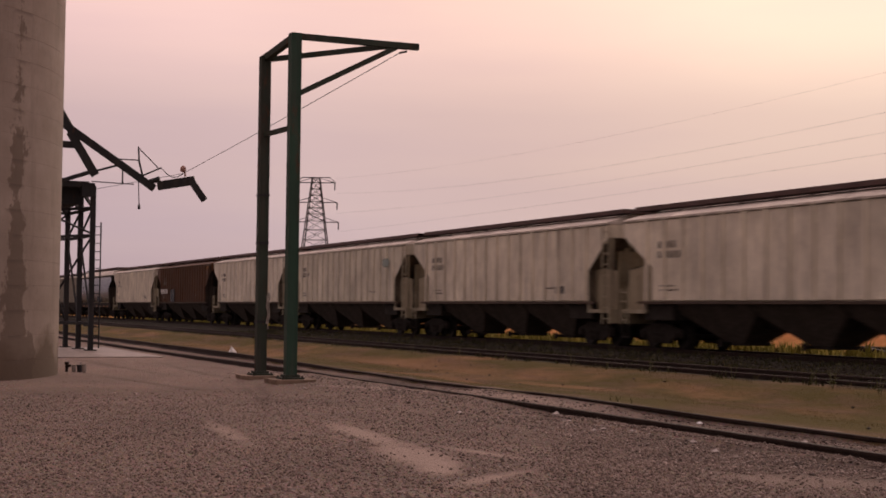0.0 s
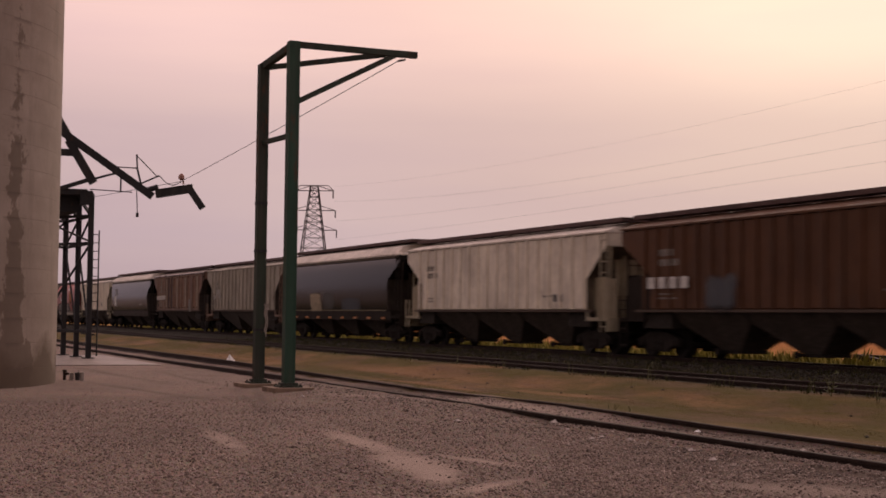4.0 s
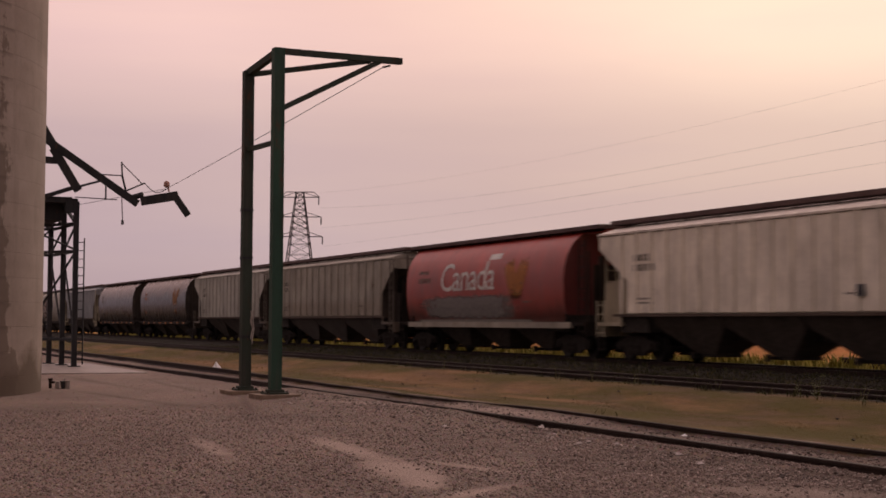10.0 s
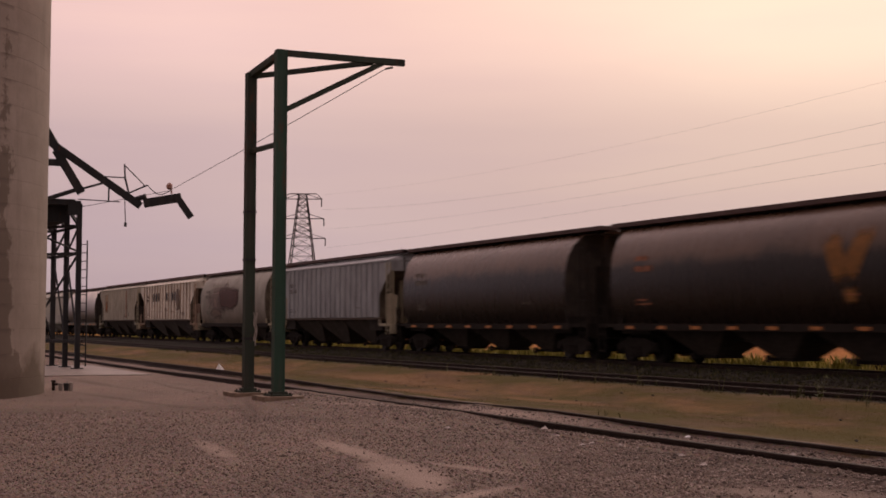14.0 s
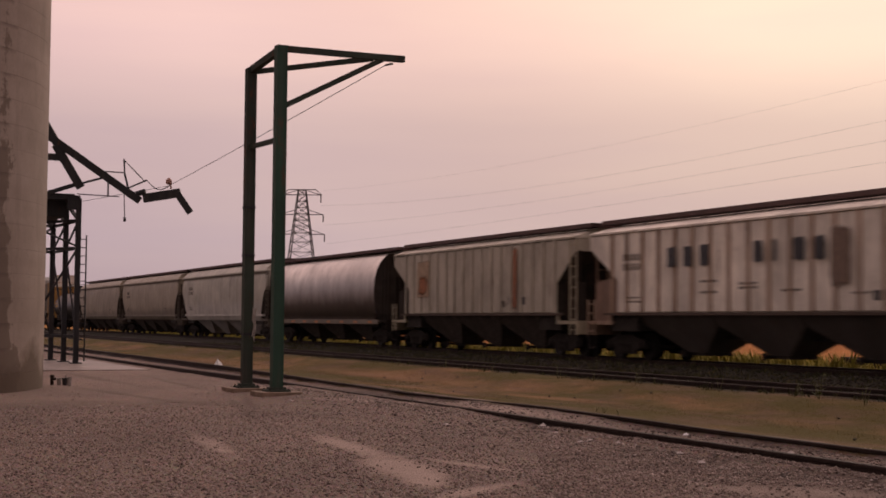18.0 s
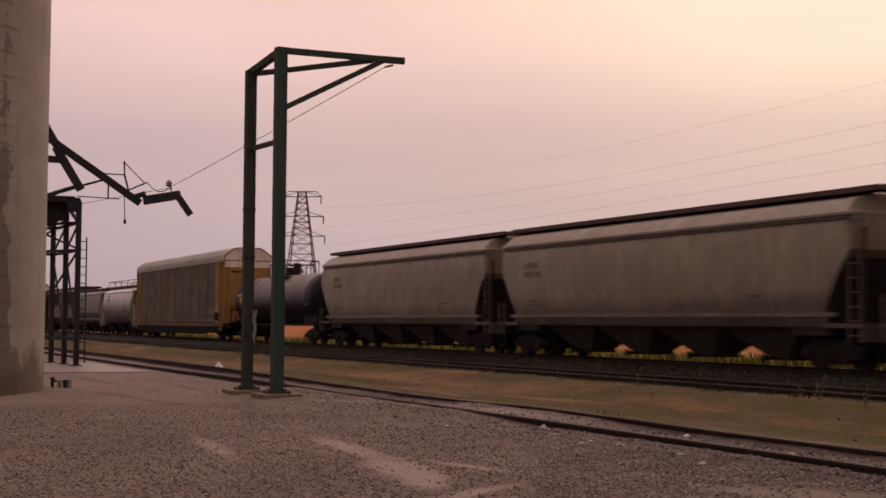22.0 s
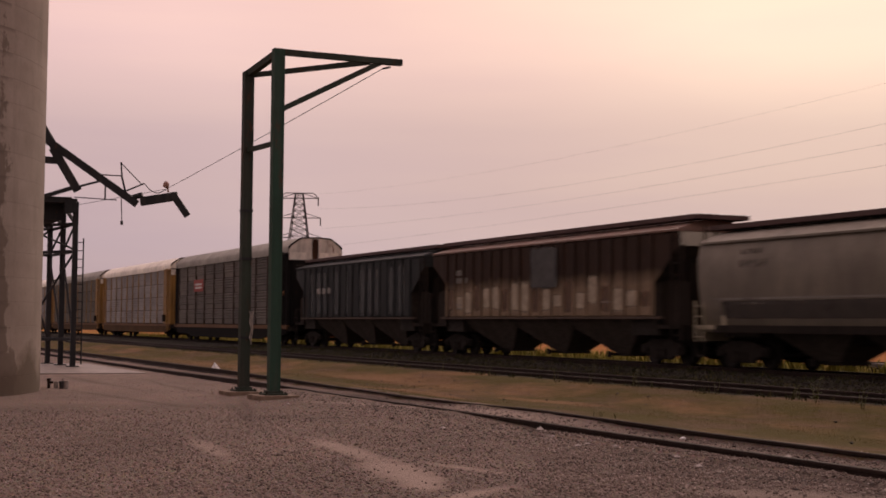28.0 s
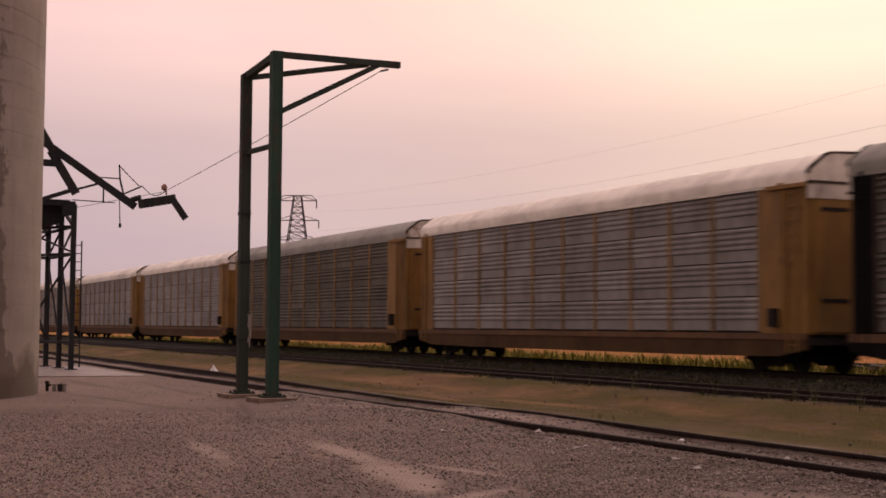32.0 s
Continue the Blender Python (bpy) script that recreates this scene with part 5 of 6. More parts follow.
    h("rib", 13.82, 14.90, "weathered grey ribbed covered hopper car", grimy, grimy, ribs=17, bay_mat=dusty, gear=GEAR_BROWN, panel=PANEL_DARK)
    h("rib", 14.90, 15.88, "light grey ribbed covered hopper car", pale_grey, pale_grey, ribs=17, dark=BLACK_BAR, gear=GEAR_BROWN, panel=PANEL_DARK)
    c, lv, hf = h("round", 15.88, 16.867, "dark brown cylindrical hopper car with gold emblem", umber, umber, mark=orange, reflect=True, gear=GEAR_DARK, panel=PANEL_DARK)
    for k in (0, 1):
        decal("emblem", c, lv, hf - 5.2, hf - 4.5, 2.15 + 0.1 * k, 3.75, gold, "faded gold wheat ear", 0.010 + 0.003 * k, (-0.75, 0.85)[k])
    decal("emblem", c, lv, hf - 5.0, hf - 4.4, 1.7, 2.2, gold, "faded gold emblem", 0.01)
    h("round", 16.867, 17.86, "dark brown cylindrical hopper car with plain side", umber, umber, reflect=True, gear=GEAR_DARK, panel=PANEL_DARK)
    h("rib", 17.86, 18.86, "blue-grey ribbed covered hopper car", blue_grey, blue_grey, ribs=20)
    c, lv, hf = h("round", 18.86, 19.86, "ash-grey cylindrical hopper car with maroon emblem", ash, light, mark=bars)
    decal("emblem", c, lv, -hf + 5.2, -hf + 10.2, 2.0, 3.6, maroon, "faded maroon emblem", 0.01, 0.8)
    decal("rust_stain", c, lv, -hf + 3.0, -hf + 7.0, 1.4, 2.4, worn("stain_brown", (0.20, 0.145, 0.115), 0.75, 1.2, 0.45), "brown grime stain", 0.012)
    decal("rust_stain", c, lv, -hf + 2.6, -hf + 11.0, 1.5, 4.1, worn("stain_tan", (0.26, 0.19, 0.16), 0.55, 0.7, 0.4), "tan rust stain", 0.008)
    c, lv, hf = h("rib", 19.86, 20.90, "stained cream ribbed hopper car with dark letters", soo, soo, ribs=17, bay_mat=dusty, dark=BLACK_BAR, rib_mat=rust_rib, gear=rust_rib, panel=brown_rib)
    for k, (w, z0, z1) in enumerate(((0.50, 2.85, 3.50), (0.50, 2.85, 3.50), (0.50, 2.85, 3.50), (0, 0, 0), (0, 0, 0), (0.42, 2.85, 3.50), (0.16, 2.85, 3.50), (0.50, 2.85, 3.50), (0.45, 2.85, 3.50))):
        if w:
            decal("letter_bar", c, lv, -hf + 5.25 + 0.86 * k, -hf + 5.25 + 0.86 * k + w, z0, z1, letters, "black letter bar", 0.080)
    decal("emblem", c, lv, hf - 5.75, hf - 4.95, 2.1, 3.75, worn("emblem_wheat_grey", (0.21, 0.145, 0.105), 0.85, 3.0, 0.15), "faded grey-brown wheat emblem", 0.081)
    for k in range(5):
        stencil(c, lv, bars, -hf + 6.9 + 1.9 * (k % 3), 2.05 + 0.22 * (k // 3) + 0.1 * (k % 2), 6, 0.10, 0.08, 0.05, 0.012)
    c, lv, hf = h("rib", 20.90, 21.88, "light grey ribbed hopper car with orange emblem", pale_tan, pale_tan, ribs=17, dark=BLACK_BAR, marked=False, panel=PANEL_DARK)
    marks(c, lv, hf, bars, [(2.5, 1.72, 0.42, 0.26)])
    marks(c, lv, hf, BLACK_BAR, [(3.15, 1.82, 0.36, 0.28), (4.15, 1.82, 0.36, 0.28)])
    decal("emblem", c, lv, -5.45, -4.15, 2.15, 3.75, worn("emblem_tan", (0.40, 0.29, 0.19), 0.85, 2.0, 0.08), "faded tan emblem", 0.068)
    decal("rust_blotch", c, lv, -5.40, -4.20, 2.15, 3.15, worn("blotch_rust", (0.27, 0.095, 0.030), 1.0, 2.4, 0.35), "rusty blotch on the emblem", 0.074)
    decal("rust_streak", c, lv, 3.60, 3.92, 1.55, 4.02, worn("streak_orange", (0.31, 0.12, 0.055), 0.9, 3.0, 0.10), "orange rust streak", 0.068)
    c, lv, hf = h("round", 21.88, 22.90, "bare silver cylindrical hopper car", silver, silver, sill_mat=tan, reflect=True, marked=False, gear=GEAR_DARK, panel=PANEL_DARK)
    stencil(c, lv, bars_pale, -7.1, 2.20, 6, 0.10, 0.09, 0.05)
    stencil(c, lv, bars_pale, -6.7, 1.85, 3, 0.10, 0.08, 0.05)
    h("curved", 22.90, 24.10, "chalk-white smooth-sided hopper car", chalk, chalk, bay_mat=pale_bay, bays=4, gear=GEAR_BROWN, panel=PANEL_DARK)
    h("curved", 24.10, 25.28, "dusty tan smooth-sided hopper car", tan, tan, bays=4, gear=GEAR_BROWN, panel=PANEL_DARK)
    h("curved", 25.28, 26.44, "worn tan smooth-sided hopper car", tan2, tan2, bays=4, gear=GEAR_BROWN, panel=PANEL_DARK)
    TRAIN.append(tank_car(26.44, 27.41, "black tank car with railed top platform", tank_lit_top, dome))
    c, hf = autorack(27.41, 28.98, "yellow autorack with grey screens and grey roof", zinc_brown, yellow, rack_roof_grey, flange_mat=rusty_sill, end_white=end_pale, flange_low=0.88)
    TRAIN.append(c)
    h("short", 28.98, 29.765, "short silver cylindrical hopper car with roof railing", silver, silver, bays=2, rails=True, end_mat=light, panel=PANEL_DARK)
    c, lv, hf = h("short", 29.765, 30.54, "short tan cylindrical hopper car", drab, drab, bays=2, end_mat=light, panel=PANEL_DARK)
    decal("grime_band", c, lv, -hf + 1.6, hf - 1.6, 1.42, 1.93, worn("band_grime", (0.06, 0.05, 0.04), 0.85, 1.0, 0.06), "dark grimy band", 0.008)
    decal("belt_line", c, lv, -hf + 1.3, hf - 1.3, 1.96, 2.01, bars_pale, "pale belt line", 0.01)
    c, lv, hf = h("rib", 30.54, 31.62, "rust-brown hopper car over worn white paint", rusted_white, rusty, ribs=20, mark=bars_pale, rib_mat=rusted_white, gear=GEAR_DARK, panel=PANEL_DARK, plate=light)
    rnd = random.Random(12)
    pitch = 2 * (hf - 1.95) / 19
    for k in range(19):
        x = -hf + 1.95 + pitch * k
        decal("bared_panel", c, lv, x + 0.07, x + pitch - 0.07, 1.56 + rnd.uniform(0, 0.3), rnd.uniform(2.3, 2.95), worn("panel_bared_white", (0.50, 0.42, 0.31), 0.75, 2.6, 0.2) if k % 3 else worn("panel_bared_rust", (0.17, 0.10, 0.06), 0.6, 2.0, 0.2), "", 0.006)
    decal("primer_patch", c, lv, -0.35, 1.75, 2.45, 4.0, worn("primer_grey", (0.075, 0.074, 0.070), 0.85, 2.0, 0.1), "grey primer patch", 0.07)
    c, lv, hf = h("rib", 31.62, 32.64, "dull dark grey ribbed hopper car", dim, dim, ribs=17, marked=False, gear=GEAR_DARK, panel=PANEL_DARK)
    for k, x in enumerate((-6.3, -5.3, -4.2, -2.6, -1.1, 0.85, 2.0, 2.9, 4.6, 5.7)):
        decal("bleached_panel", c, lv, x, x + 0.55 + 0.3 * (k % 2), 1.56, 3.9, worn("bleach_grey", (0.095, 0.102, 0.100), 0.6, 2.2, 0.15), "bleached panel between posts", 0.006)
    for k in range(3):
        decal("stencil_bar", c, lv, -hf + 4.1 + 0.8 * k, -hf + 4.6 + 0.8 * k, 2.68, 2.98, bars_pale, "pale letter bar", 0.081)
    c, hf = autorack(32.64, 34.18, "brown-grey autorack with dark frame and red panel", zinc_dark, rack_dark, rack_roof_grey, post_brown, 1.5, None, None, rusty_sill, 0.28, end_pale, 0.88, None, 4.58)
    part("rust_streak", Geo().box(hf - 0.80, hf - 0.752, -0.20, 0.16, 4.68, 5.80, 0.008), streak, c, "rust streak down the gable")
    part("reflector", Geo().box(hf - 1.75, hf - 1.45, -1.585, -1.565, 2.75, 2.95), amber, c, "amber plate on the corner")
    decal("emblem", c, RACK_LEVELS, -hf + 6.2, -hf + 8.7, 3.25, 4.05, plain("emblem_red", (0.34, 0.05, 0.035), 0.6, 0, 0.25, 6), "red panel", 0.03)
    for k in range(2):
        decal("letter_bar", c, RACK_LEVELS, -hf + 6.6, -hf + 8.3, 3.45 + 0.22 * k, 3.58 + 0.22 * k, WHITE_BAR, "white letter bar", 0.036)
    TRAIN.append(c)
    for i, (a, b) in enumerate(((34.18, 35.70), (35.70, 37.30), (37.30, 38.80), (38.80, 40.34), (40.34, 41.87))):
        c, hf = autorack(a, b, ("yellow-framed autorack with silver screens and pale roof", "yellow-framed autorack with brown-grey screens and grey roof")[i == 1], zinc if i != 1 else zinc_brown, yellow, rack_roof_white if i != 1 else rack_roof_grey, post_worn, 2.0, None, sill_ochre, rusty_sill, 0.44, end_pale, 0.92, post_brown)
        TRAIN.append(c)


build_train()

# ---- the yard ----
LIFT = 0.553                   # height of one pour of the silo wall


def build_silo():
    s = thing("silo", "tall weathered round concrete grain silo", "silo", at=(-35.69, 0.15, 0))
    m, nt, bsdf = base_material("silo_concrete")
    co = nt.nodes.new("ShaderNodeTexCoord").outputs["Object"]
    base = ramp_of(nt, noise_at(nt, co, 0.7, 6, 0.65), [(0.3, (0.275, 0.228, 0.185)), (0.7, (0.375, 0.315, 0.262))])
    streak = noise_at(nt, co, 1.0, 6, 0.7, (1.2, 1.2, 0.16))
    base = mixed(nt, times(nt, mask_of(nt, streak, 0.52, 0.66), 0.28), base, (0.13, 0.105, 0.085))
    pores = noise_at(nt, co, 11.0, 5, 0.7)
    base = mixed(nt, times(nt, mask_of(nt, pores, 0.58, 0.75), 0.5), base, (0.16, 0.13, 0.105))
    sep = nt.nodes.new("ShaderNodeSeparateXYZ")
    nt.links.new(co, sep.inputs[0])
    damp = nt.nodes.new("ShaderNodeMath")
    damp.operation = "MULTIPLY_ADD"
    damp.inputs[1].default_value = -2.6
    nt.links.new(noise_at(nt, co, 0.55, 5, 0.6), damp.inputs[0])
    nt.links.new(sep.outputs["Z"], damp.inputs[2])
    base = mixed(nt, times(nt, mask_of(nt, damp.outputs[0], -0.30, -0.85), 0.85), base, (0.105, 0.074, 0.046))
    # a ragged dark run-off stain down one side, widest at the foot, and dashes of dirt under the pour joints
    run = nt.nodes.new("ShaderNodeVectorMath")
    run.operation = "DOT_PRODUCT"
    run.inputs[1].default_value = (math.cos(radians(136)), math.sin(radians(136)), 0)
    nt.links.new(co, run.inputs[0])

    def calc(op, a, b):
        n = nt.nodes.new("ShaderNodeMath")
        n.operation = op
        for k, v in enumerate((a, b)):
            if isinstance(v, (int, float)):
                n.inputs[k].default_value = v
            else:
                nt.links.new(v, n.inputs[k])
        return n.outputs[0]

    ragged = noise_at(nt, co, 1.8, 8, 0.72, (1.0, 1.0, 0.8))
    reach = ramp_of(nt, calc("DIVIDE", sep.outputs["Z"], 10.0), [(p, (v, v, v)) for p, v in ((0.0, 0.80), (0.09, 0.62), (0.14, 0.46), (0.25, 0.40), (0.31, 0.30), (0.40, 0.22), (0.55, 0.22), (0.62, 0.08), (0.95, 0.0))])
    away = calc("ABSOLUTE", run.outputs["Value"], 0.0)
    room = calc("SUBTRACT", calc("ADD", reach, calc("MULTIPLY", calc("SUBTRACT", ragged, 0.5), 1.7)), away)
    base = mixed(nt, times(nt, mask_of(nt, room, 0.0, 0.10), 0.72), base, (0.115, 0.085, 0.060))
    lift = calc("FRACT", calc("DIVIDE", calc("ADD", sep.outputs["Z"], 0.126 + LIFT), LIFT), 0.0)
    dash = calc("MULTIPLY", mask_of(nt, lift, 0.80, 0.97), mask_of(nt, calc("ADD", away, calc("MULTIPLY", noise_at(nt, co, 2.5, 4), 0.9)), 0.80, 0.62))
    base = mixed(nt, times(nt, dash, 0.55), base, (0.11, 0.085, 0.066))
    tonal = ramp_of(nt, noise_at(nt, co, 0.9, 2, 0.5, (0.05, 0.05, 1.0)), [(0.35, (0.90, 0.89, 0.88)), (0.65, (1.06, 1.06, 1.06))])
    base = mixed(nt, 1.0, base, tonal, "MULTIPLY")
    nt.links.new(base, bsdf.inputs["Base Color"])
    bsdf.inputs["Roughness"].default_value = 0.92
    bumped(nt, bsdf, pores, 0.4, 0.02)
    R = 5.0
    z = -0.126
    while z < 26:
        part("lift_ring", Geo().lathe((0, 0, z), (0, 0, 1), [(0.0, R - 0.004), (0.004, R), (LIFT - 0.004, R), (LIFT, R - 0.004)], 96), m, s, "", None, True)
        z += LIFT


def build_gantry():
    g = thing("loading_gantry", "green steel post gantry with arm over the siding", "gantry")
    R, L, tip = Vector((-29.5, 9.22, 0)), Vector((-31.367, 9.09, 0)), Vector((-29.6, 12.02, 7.62))
    top, low = 7.66, 7.44

    def column(p, w, mat, h):
        flange = Geo().box(-w / 2, w / 2, -w / 2, -w / 2 + 0.03, 0.12, h).box(-w / 2, w / 2, w / 2 - 0.03, w / 2, 0.12, h)
        c = part("column", flange.box(-w / 2 + 0.012, w / 2 - 0.012, -w / 2 + 0.03, w / 2 - 0.03, 0.12, h), mat, g, "", p)
        part("base_plate", Geo().box(-w / 2 - 0.13, w / 2 + 0.13, -w / 2 - 0.13, w / 2 + 0.13, 0.10, 0.145).box(-w / 2 - 0.05, w / 2 + 0.05, -w / 2 - 0.05, w / 2 + 0.05, 0.145, 0.20), GREEN_BACK, c)
        part("footing", Geo().box(-0.46, 0.46, -0.46, 0.46, -0.1, 0.105, 0.04), CONCRETE_PAD, c, "square concrete footing")
        for a in (-1, 1):
            for b in (-1, 1):
                part("bolt", shared("bolt", lambda: Geo().tube((0, 0, 0.145), (0, 0, 0.172), 0.02, 6).mesh("bolt")), TRUCK, c, "", (a * (w / 2 + 0.09), b * (w / 2 + 0.09), 0))

    column(R, 0.238, GREEN, top)
    column(L, 0.225, GREEN_BACK, low)
    part("head_beam", Geo().bar(R + Vector((0.1, 0, top - 0.07)), L + Vector((-0.1, 0, low - 0.05)), 0.13, 0.15), GREEN_BACK, g)
    part("arm", Geo().bar(R + Vector((0, 0.05, top - 0.06)), tip, 0.12, 0.13), GREEN_BACK, g)
    part("arm", Geo().bar(L + Vector((0, 0.05, low - 0.07)), tip + Vector((-0.12, -0.55, -0.02)), 0.10, 0.11), GREEN_BACK, g)
    part("arm_tip", Geo().bar(tip + Vector((-0.02, -0.4, 0)), tip + Vector((0.0, 0.16, 0.0)), 0.14, 0.14), GREEN_BACK, g)
    part("brace", Geo().bar(R + Vector((0.03, 0.08, 6.33)), tip + Vector((0, -0.38, -0.05)), 0.10, 0.115), GREEN_BACK, g)
    part("tie_beam", Geo().bar(R + Vector((0, 0, 5.60)), L + Vector((0, 0, 5.62)), 0.09, 0.10), GREEN_BACK, g)
    part("hook", Geo().tube(tip + Vector((0, -0.12, -0.12)), tip + Vector((0, -0.3, -0.17)), 0.025, 6), TRUCK, g)
    rope = Geo()
    for k, (x, y0, y1) in enumerate(((0.125, 0.08, 0.12), (0.13, 0.13, 0.10), (0.135, 0.16, 0.13))):
        pts = [L + Vector((x, y0 + (y1 - y0) * i / 6 + 0.018 * math.sin(1.7 * i + k), 1.92 - (0.52 + 0.12 * k) * i / 6)) for i in range(7)]
        for p, q in zip(pts, pts[1:]):
            rope.tube(p, q, 0.012, 6)
    part("rope_coil", rope, plain("rope_pale", (0.34, 0.30, 0.26), 0.9), g, "pale rope hanging on the column")
    for z in (1.3, 3.1, 4.2):
        part("bracket", Geo().box(-0.125, 0.125, -0.125, 0.125, z, z + 0.05), DARK_STEEL, g, "", L)
    # the haulage cable from the arm to the loading spout
    cab = thing("cable", "thin steel cable strung from gantry to spout", "cable", kind="structure")
    p, q = tip + Vector((0, -0.3, -0.17)), Vector((-50.4, 11.6, 6.45))
    line = Geo()
    last = p
    for i in range(1, 25):
        k = i / 24
        c = p.lerp(q, k) - Vector((0, 0, 0.03 * 4 * k * (1 - k)))
        line.tube(last, c, 0.010, 5)
        last = c
    line.tube(q, (-53.0, 8.2, 5.8), 0.010, 5)
    part("strand", line, STEEL_GREY, cab)


def build_spout():
    """The steel tower and folding spout beyond the silo."""
    s = thing("loading_spout", "dark steel tower with folding loading spout", "loading spout")
    M = DARK_STEEL
    legs = {"a": (-52.1, 8.72), "b": (-54.2, 8.62), "d": (-56.2, 8.45), "c": (-54.6, 7.2)}
    for k, (x, y) in legs.items():
        part("leg", Geo().box(x - 0.09, x + 0.09, y - 0.09, y + 0.09, 0.05, 6.0), M, s)
        part("base_plate", Geo().box(x - 0.2, x + 0.2, y - 0.2, y + 0.2, 0.02, 0.06), M, s)
    seq = [legs[k] for k in "abdc"]
    for (x0, y0), (x1, y1) in zip(seq, seq[1:] + seq[:1]):
        for z in (1.0, 4.2, 5.2):
            part("girt", Geo().bar((x0, y0, z), (x1, y1, z), 0.08, 0.10), M, s)
        part("diagonal", Geo().bar((x0, y0, 1.0), (x1, y1, 4.2), 0.06, 0.06), M, s)
        part("diagonal", Geo().bar((x0, y0, 5.2), (x1, y1, 4.25), 0.06, 0.06), M, s)
        part("diagonal", Geo().bar((x0, y0, 5.2), (x1, y1, 6.0), 0.10, 0.10), M, s)
    part("tower_head", Geo().box(-56.2, -52.0, 6.9, 8.55, 5.95, 6.15).box(-55.8, -52.6, 7.0, 8.3, 5.35, 5.95).box(-52.3, -51.95, 8.3, 8.75, 5.6, 6.1), M, s)
    part("access_ladder", Geo().add(*ladder_data(0.1, 4.7, 0.34, 15)), M, s, "", pose(-52.5, 8.92, 0, 0, 0, 70))
    part("walkway_rail", Geo().bar((-51.8, 8.85, 0.9), (-54.5, 8.85, 0.9), 0.05).bar((-51.8, 8.85, 0.5), (-54.5, 8.85, 0.5), 0.05), M, s)
    part("boom", Geo().bar((-52.4, 6.9, 8.75), (-50.95, 10.68, 5.92), 0.27, 0.27), M, s)
    part("upper_chute", Geo().bar((-52.3, 7.2, 9.2), (-52.05, 7.95, 7.85), 0.27, 0.27), M, s)
    part("strut", Geo().bar((-52.05, 7.85, 7.9), (-51.80, 8.72, 6.38), 0.26, 0.30), M, s)
    part("strut", Geo().bar((-52.2, 6.6, 7.5), (-52.0, 8.0, 7.45), 0.16, 0.24), M, s)
    part("strut", Geo().bar((-52.2, 6.9, 5.9), (-51.80, 8.6, 6.5), 0.14, 0.14), M, s)
    part("tie_rod", Geo().bar((-51.80, 8.66, 6.5), (-51.4, 9.5, 6.75), 0.07, 0.07), M, s)
    part("tie_rod", Geo().bar((-51.8, 8.6, 6.14), (-51.2, 10.0, 6.05), 0.035, 0.035), M, s)
    part("nozzle", Geo().bar((-50.86, 10.80, 6.00), (-50.36, 12.02, 6.22), 0.26, 0.30), M, s)
    part("nozzle_tip", Geo().bar((-50.38, 11.85, 6.28), (-50.20, 12.36, 5.50), 0.26, 0.24), M, s)
    part("pivot", Geo().tube((-50.95, 10.55, 6.15), (-50.80, 10.85, 6.25), 0.10, 10), M, s)
    mast = Geo().bar((-51.08, 10.30, 6.3), (-51.08, 10.15, 6.9), 0.06).bar((-51.08, 10.15, 6.9), (-51.09, 10.12, 7.42), 0.05)
    mast.bar((-51.08, 10.27, 6.36), (-50.80, 10.90, 6.66), 0.05).bar((-51.09, 10.12, 7.38), (-50.84, 10.80, 6.65), 0.035).bar((-51.3, 9.4, 6.95), (-51.08, 10.15, 6.92), 0.04)
    part("mast", mast, M, s)
    part("hanging_hook", Geo().tube((-51.07, 10.14, 6.2), (-51.07, 10.18, 5.3), 0.018, 5).tube((-51.07, 10.18, 5.3), (-51.07, 10.18, 5.15), 0.05, 6), M, s)
    slack = Geo()
    ends = Vector((-50.80, 10.90, 6.66)), Vector((-50.46, 11.62, 6.44))
    pts = [ends[0].lerp(ends[1], i / 8) - Vector((0, 0, 0.22 * math.sin(math.pi * i / 8))) for i in range(9)]
    for a, b in zip(pts, pts[1:]):
        slack.tube(a, b, 0.016, 5)
    part("slack_line", slack, M, s)
    part("bracket", Geo().bar((-51.35, 9.62, 6.6), (-51.35, 9.62, 6.05), 0.05), M, s)
    ins = Geo().tube((-50.43, 11.70, 6.35), (-50.45, 11.66, 6.6), 0.035, 6).lathe((-50.45, 11.62, 6.5), (0, 0, 1), [(0, 0.05), (0.05, 0.11), (0.16, 0.11), (0.24, 0.04)], 10)
    part("pulley", ins, plain("pulley_rust", (0.36, 0.20, 0.16), 0.8), s, "rusty red pulley")
    part("pad", Geo().box(-56.5, -45.5, 6.0, 10.0, -0.05, 0.025, 0.1), plain("wet_concrete", (0.175, 0.138, 0.116), 0.5, 0, 0.6, 2.2, 0.2), s, "pale wet concrete pad")


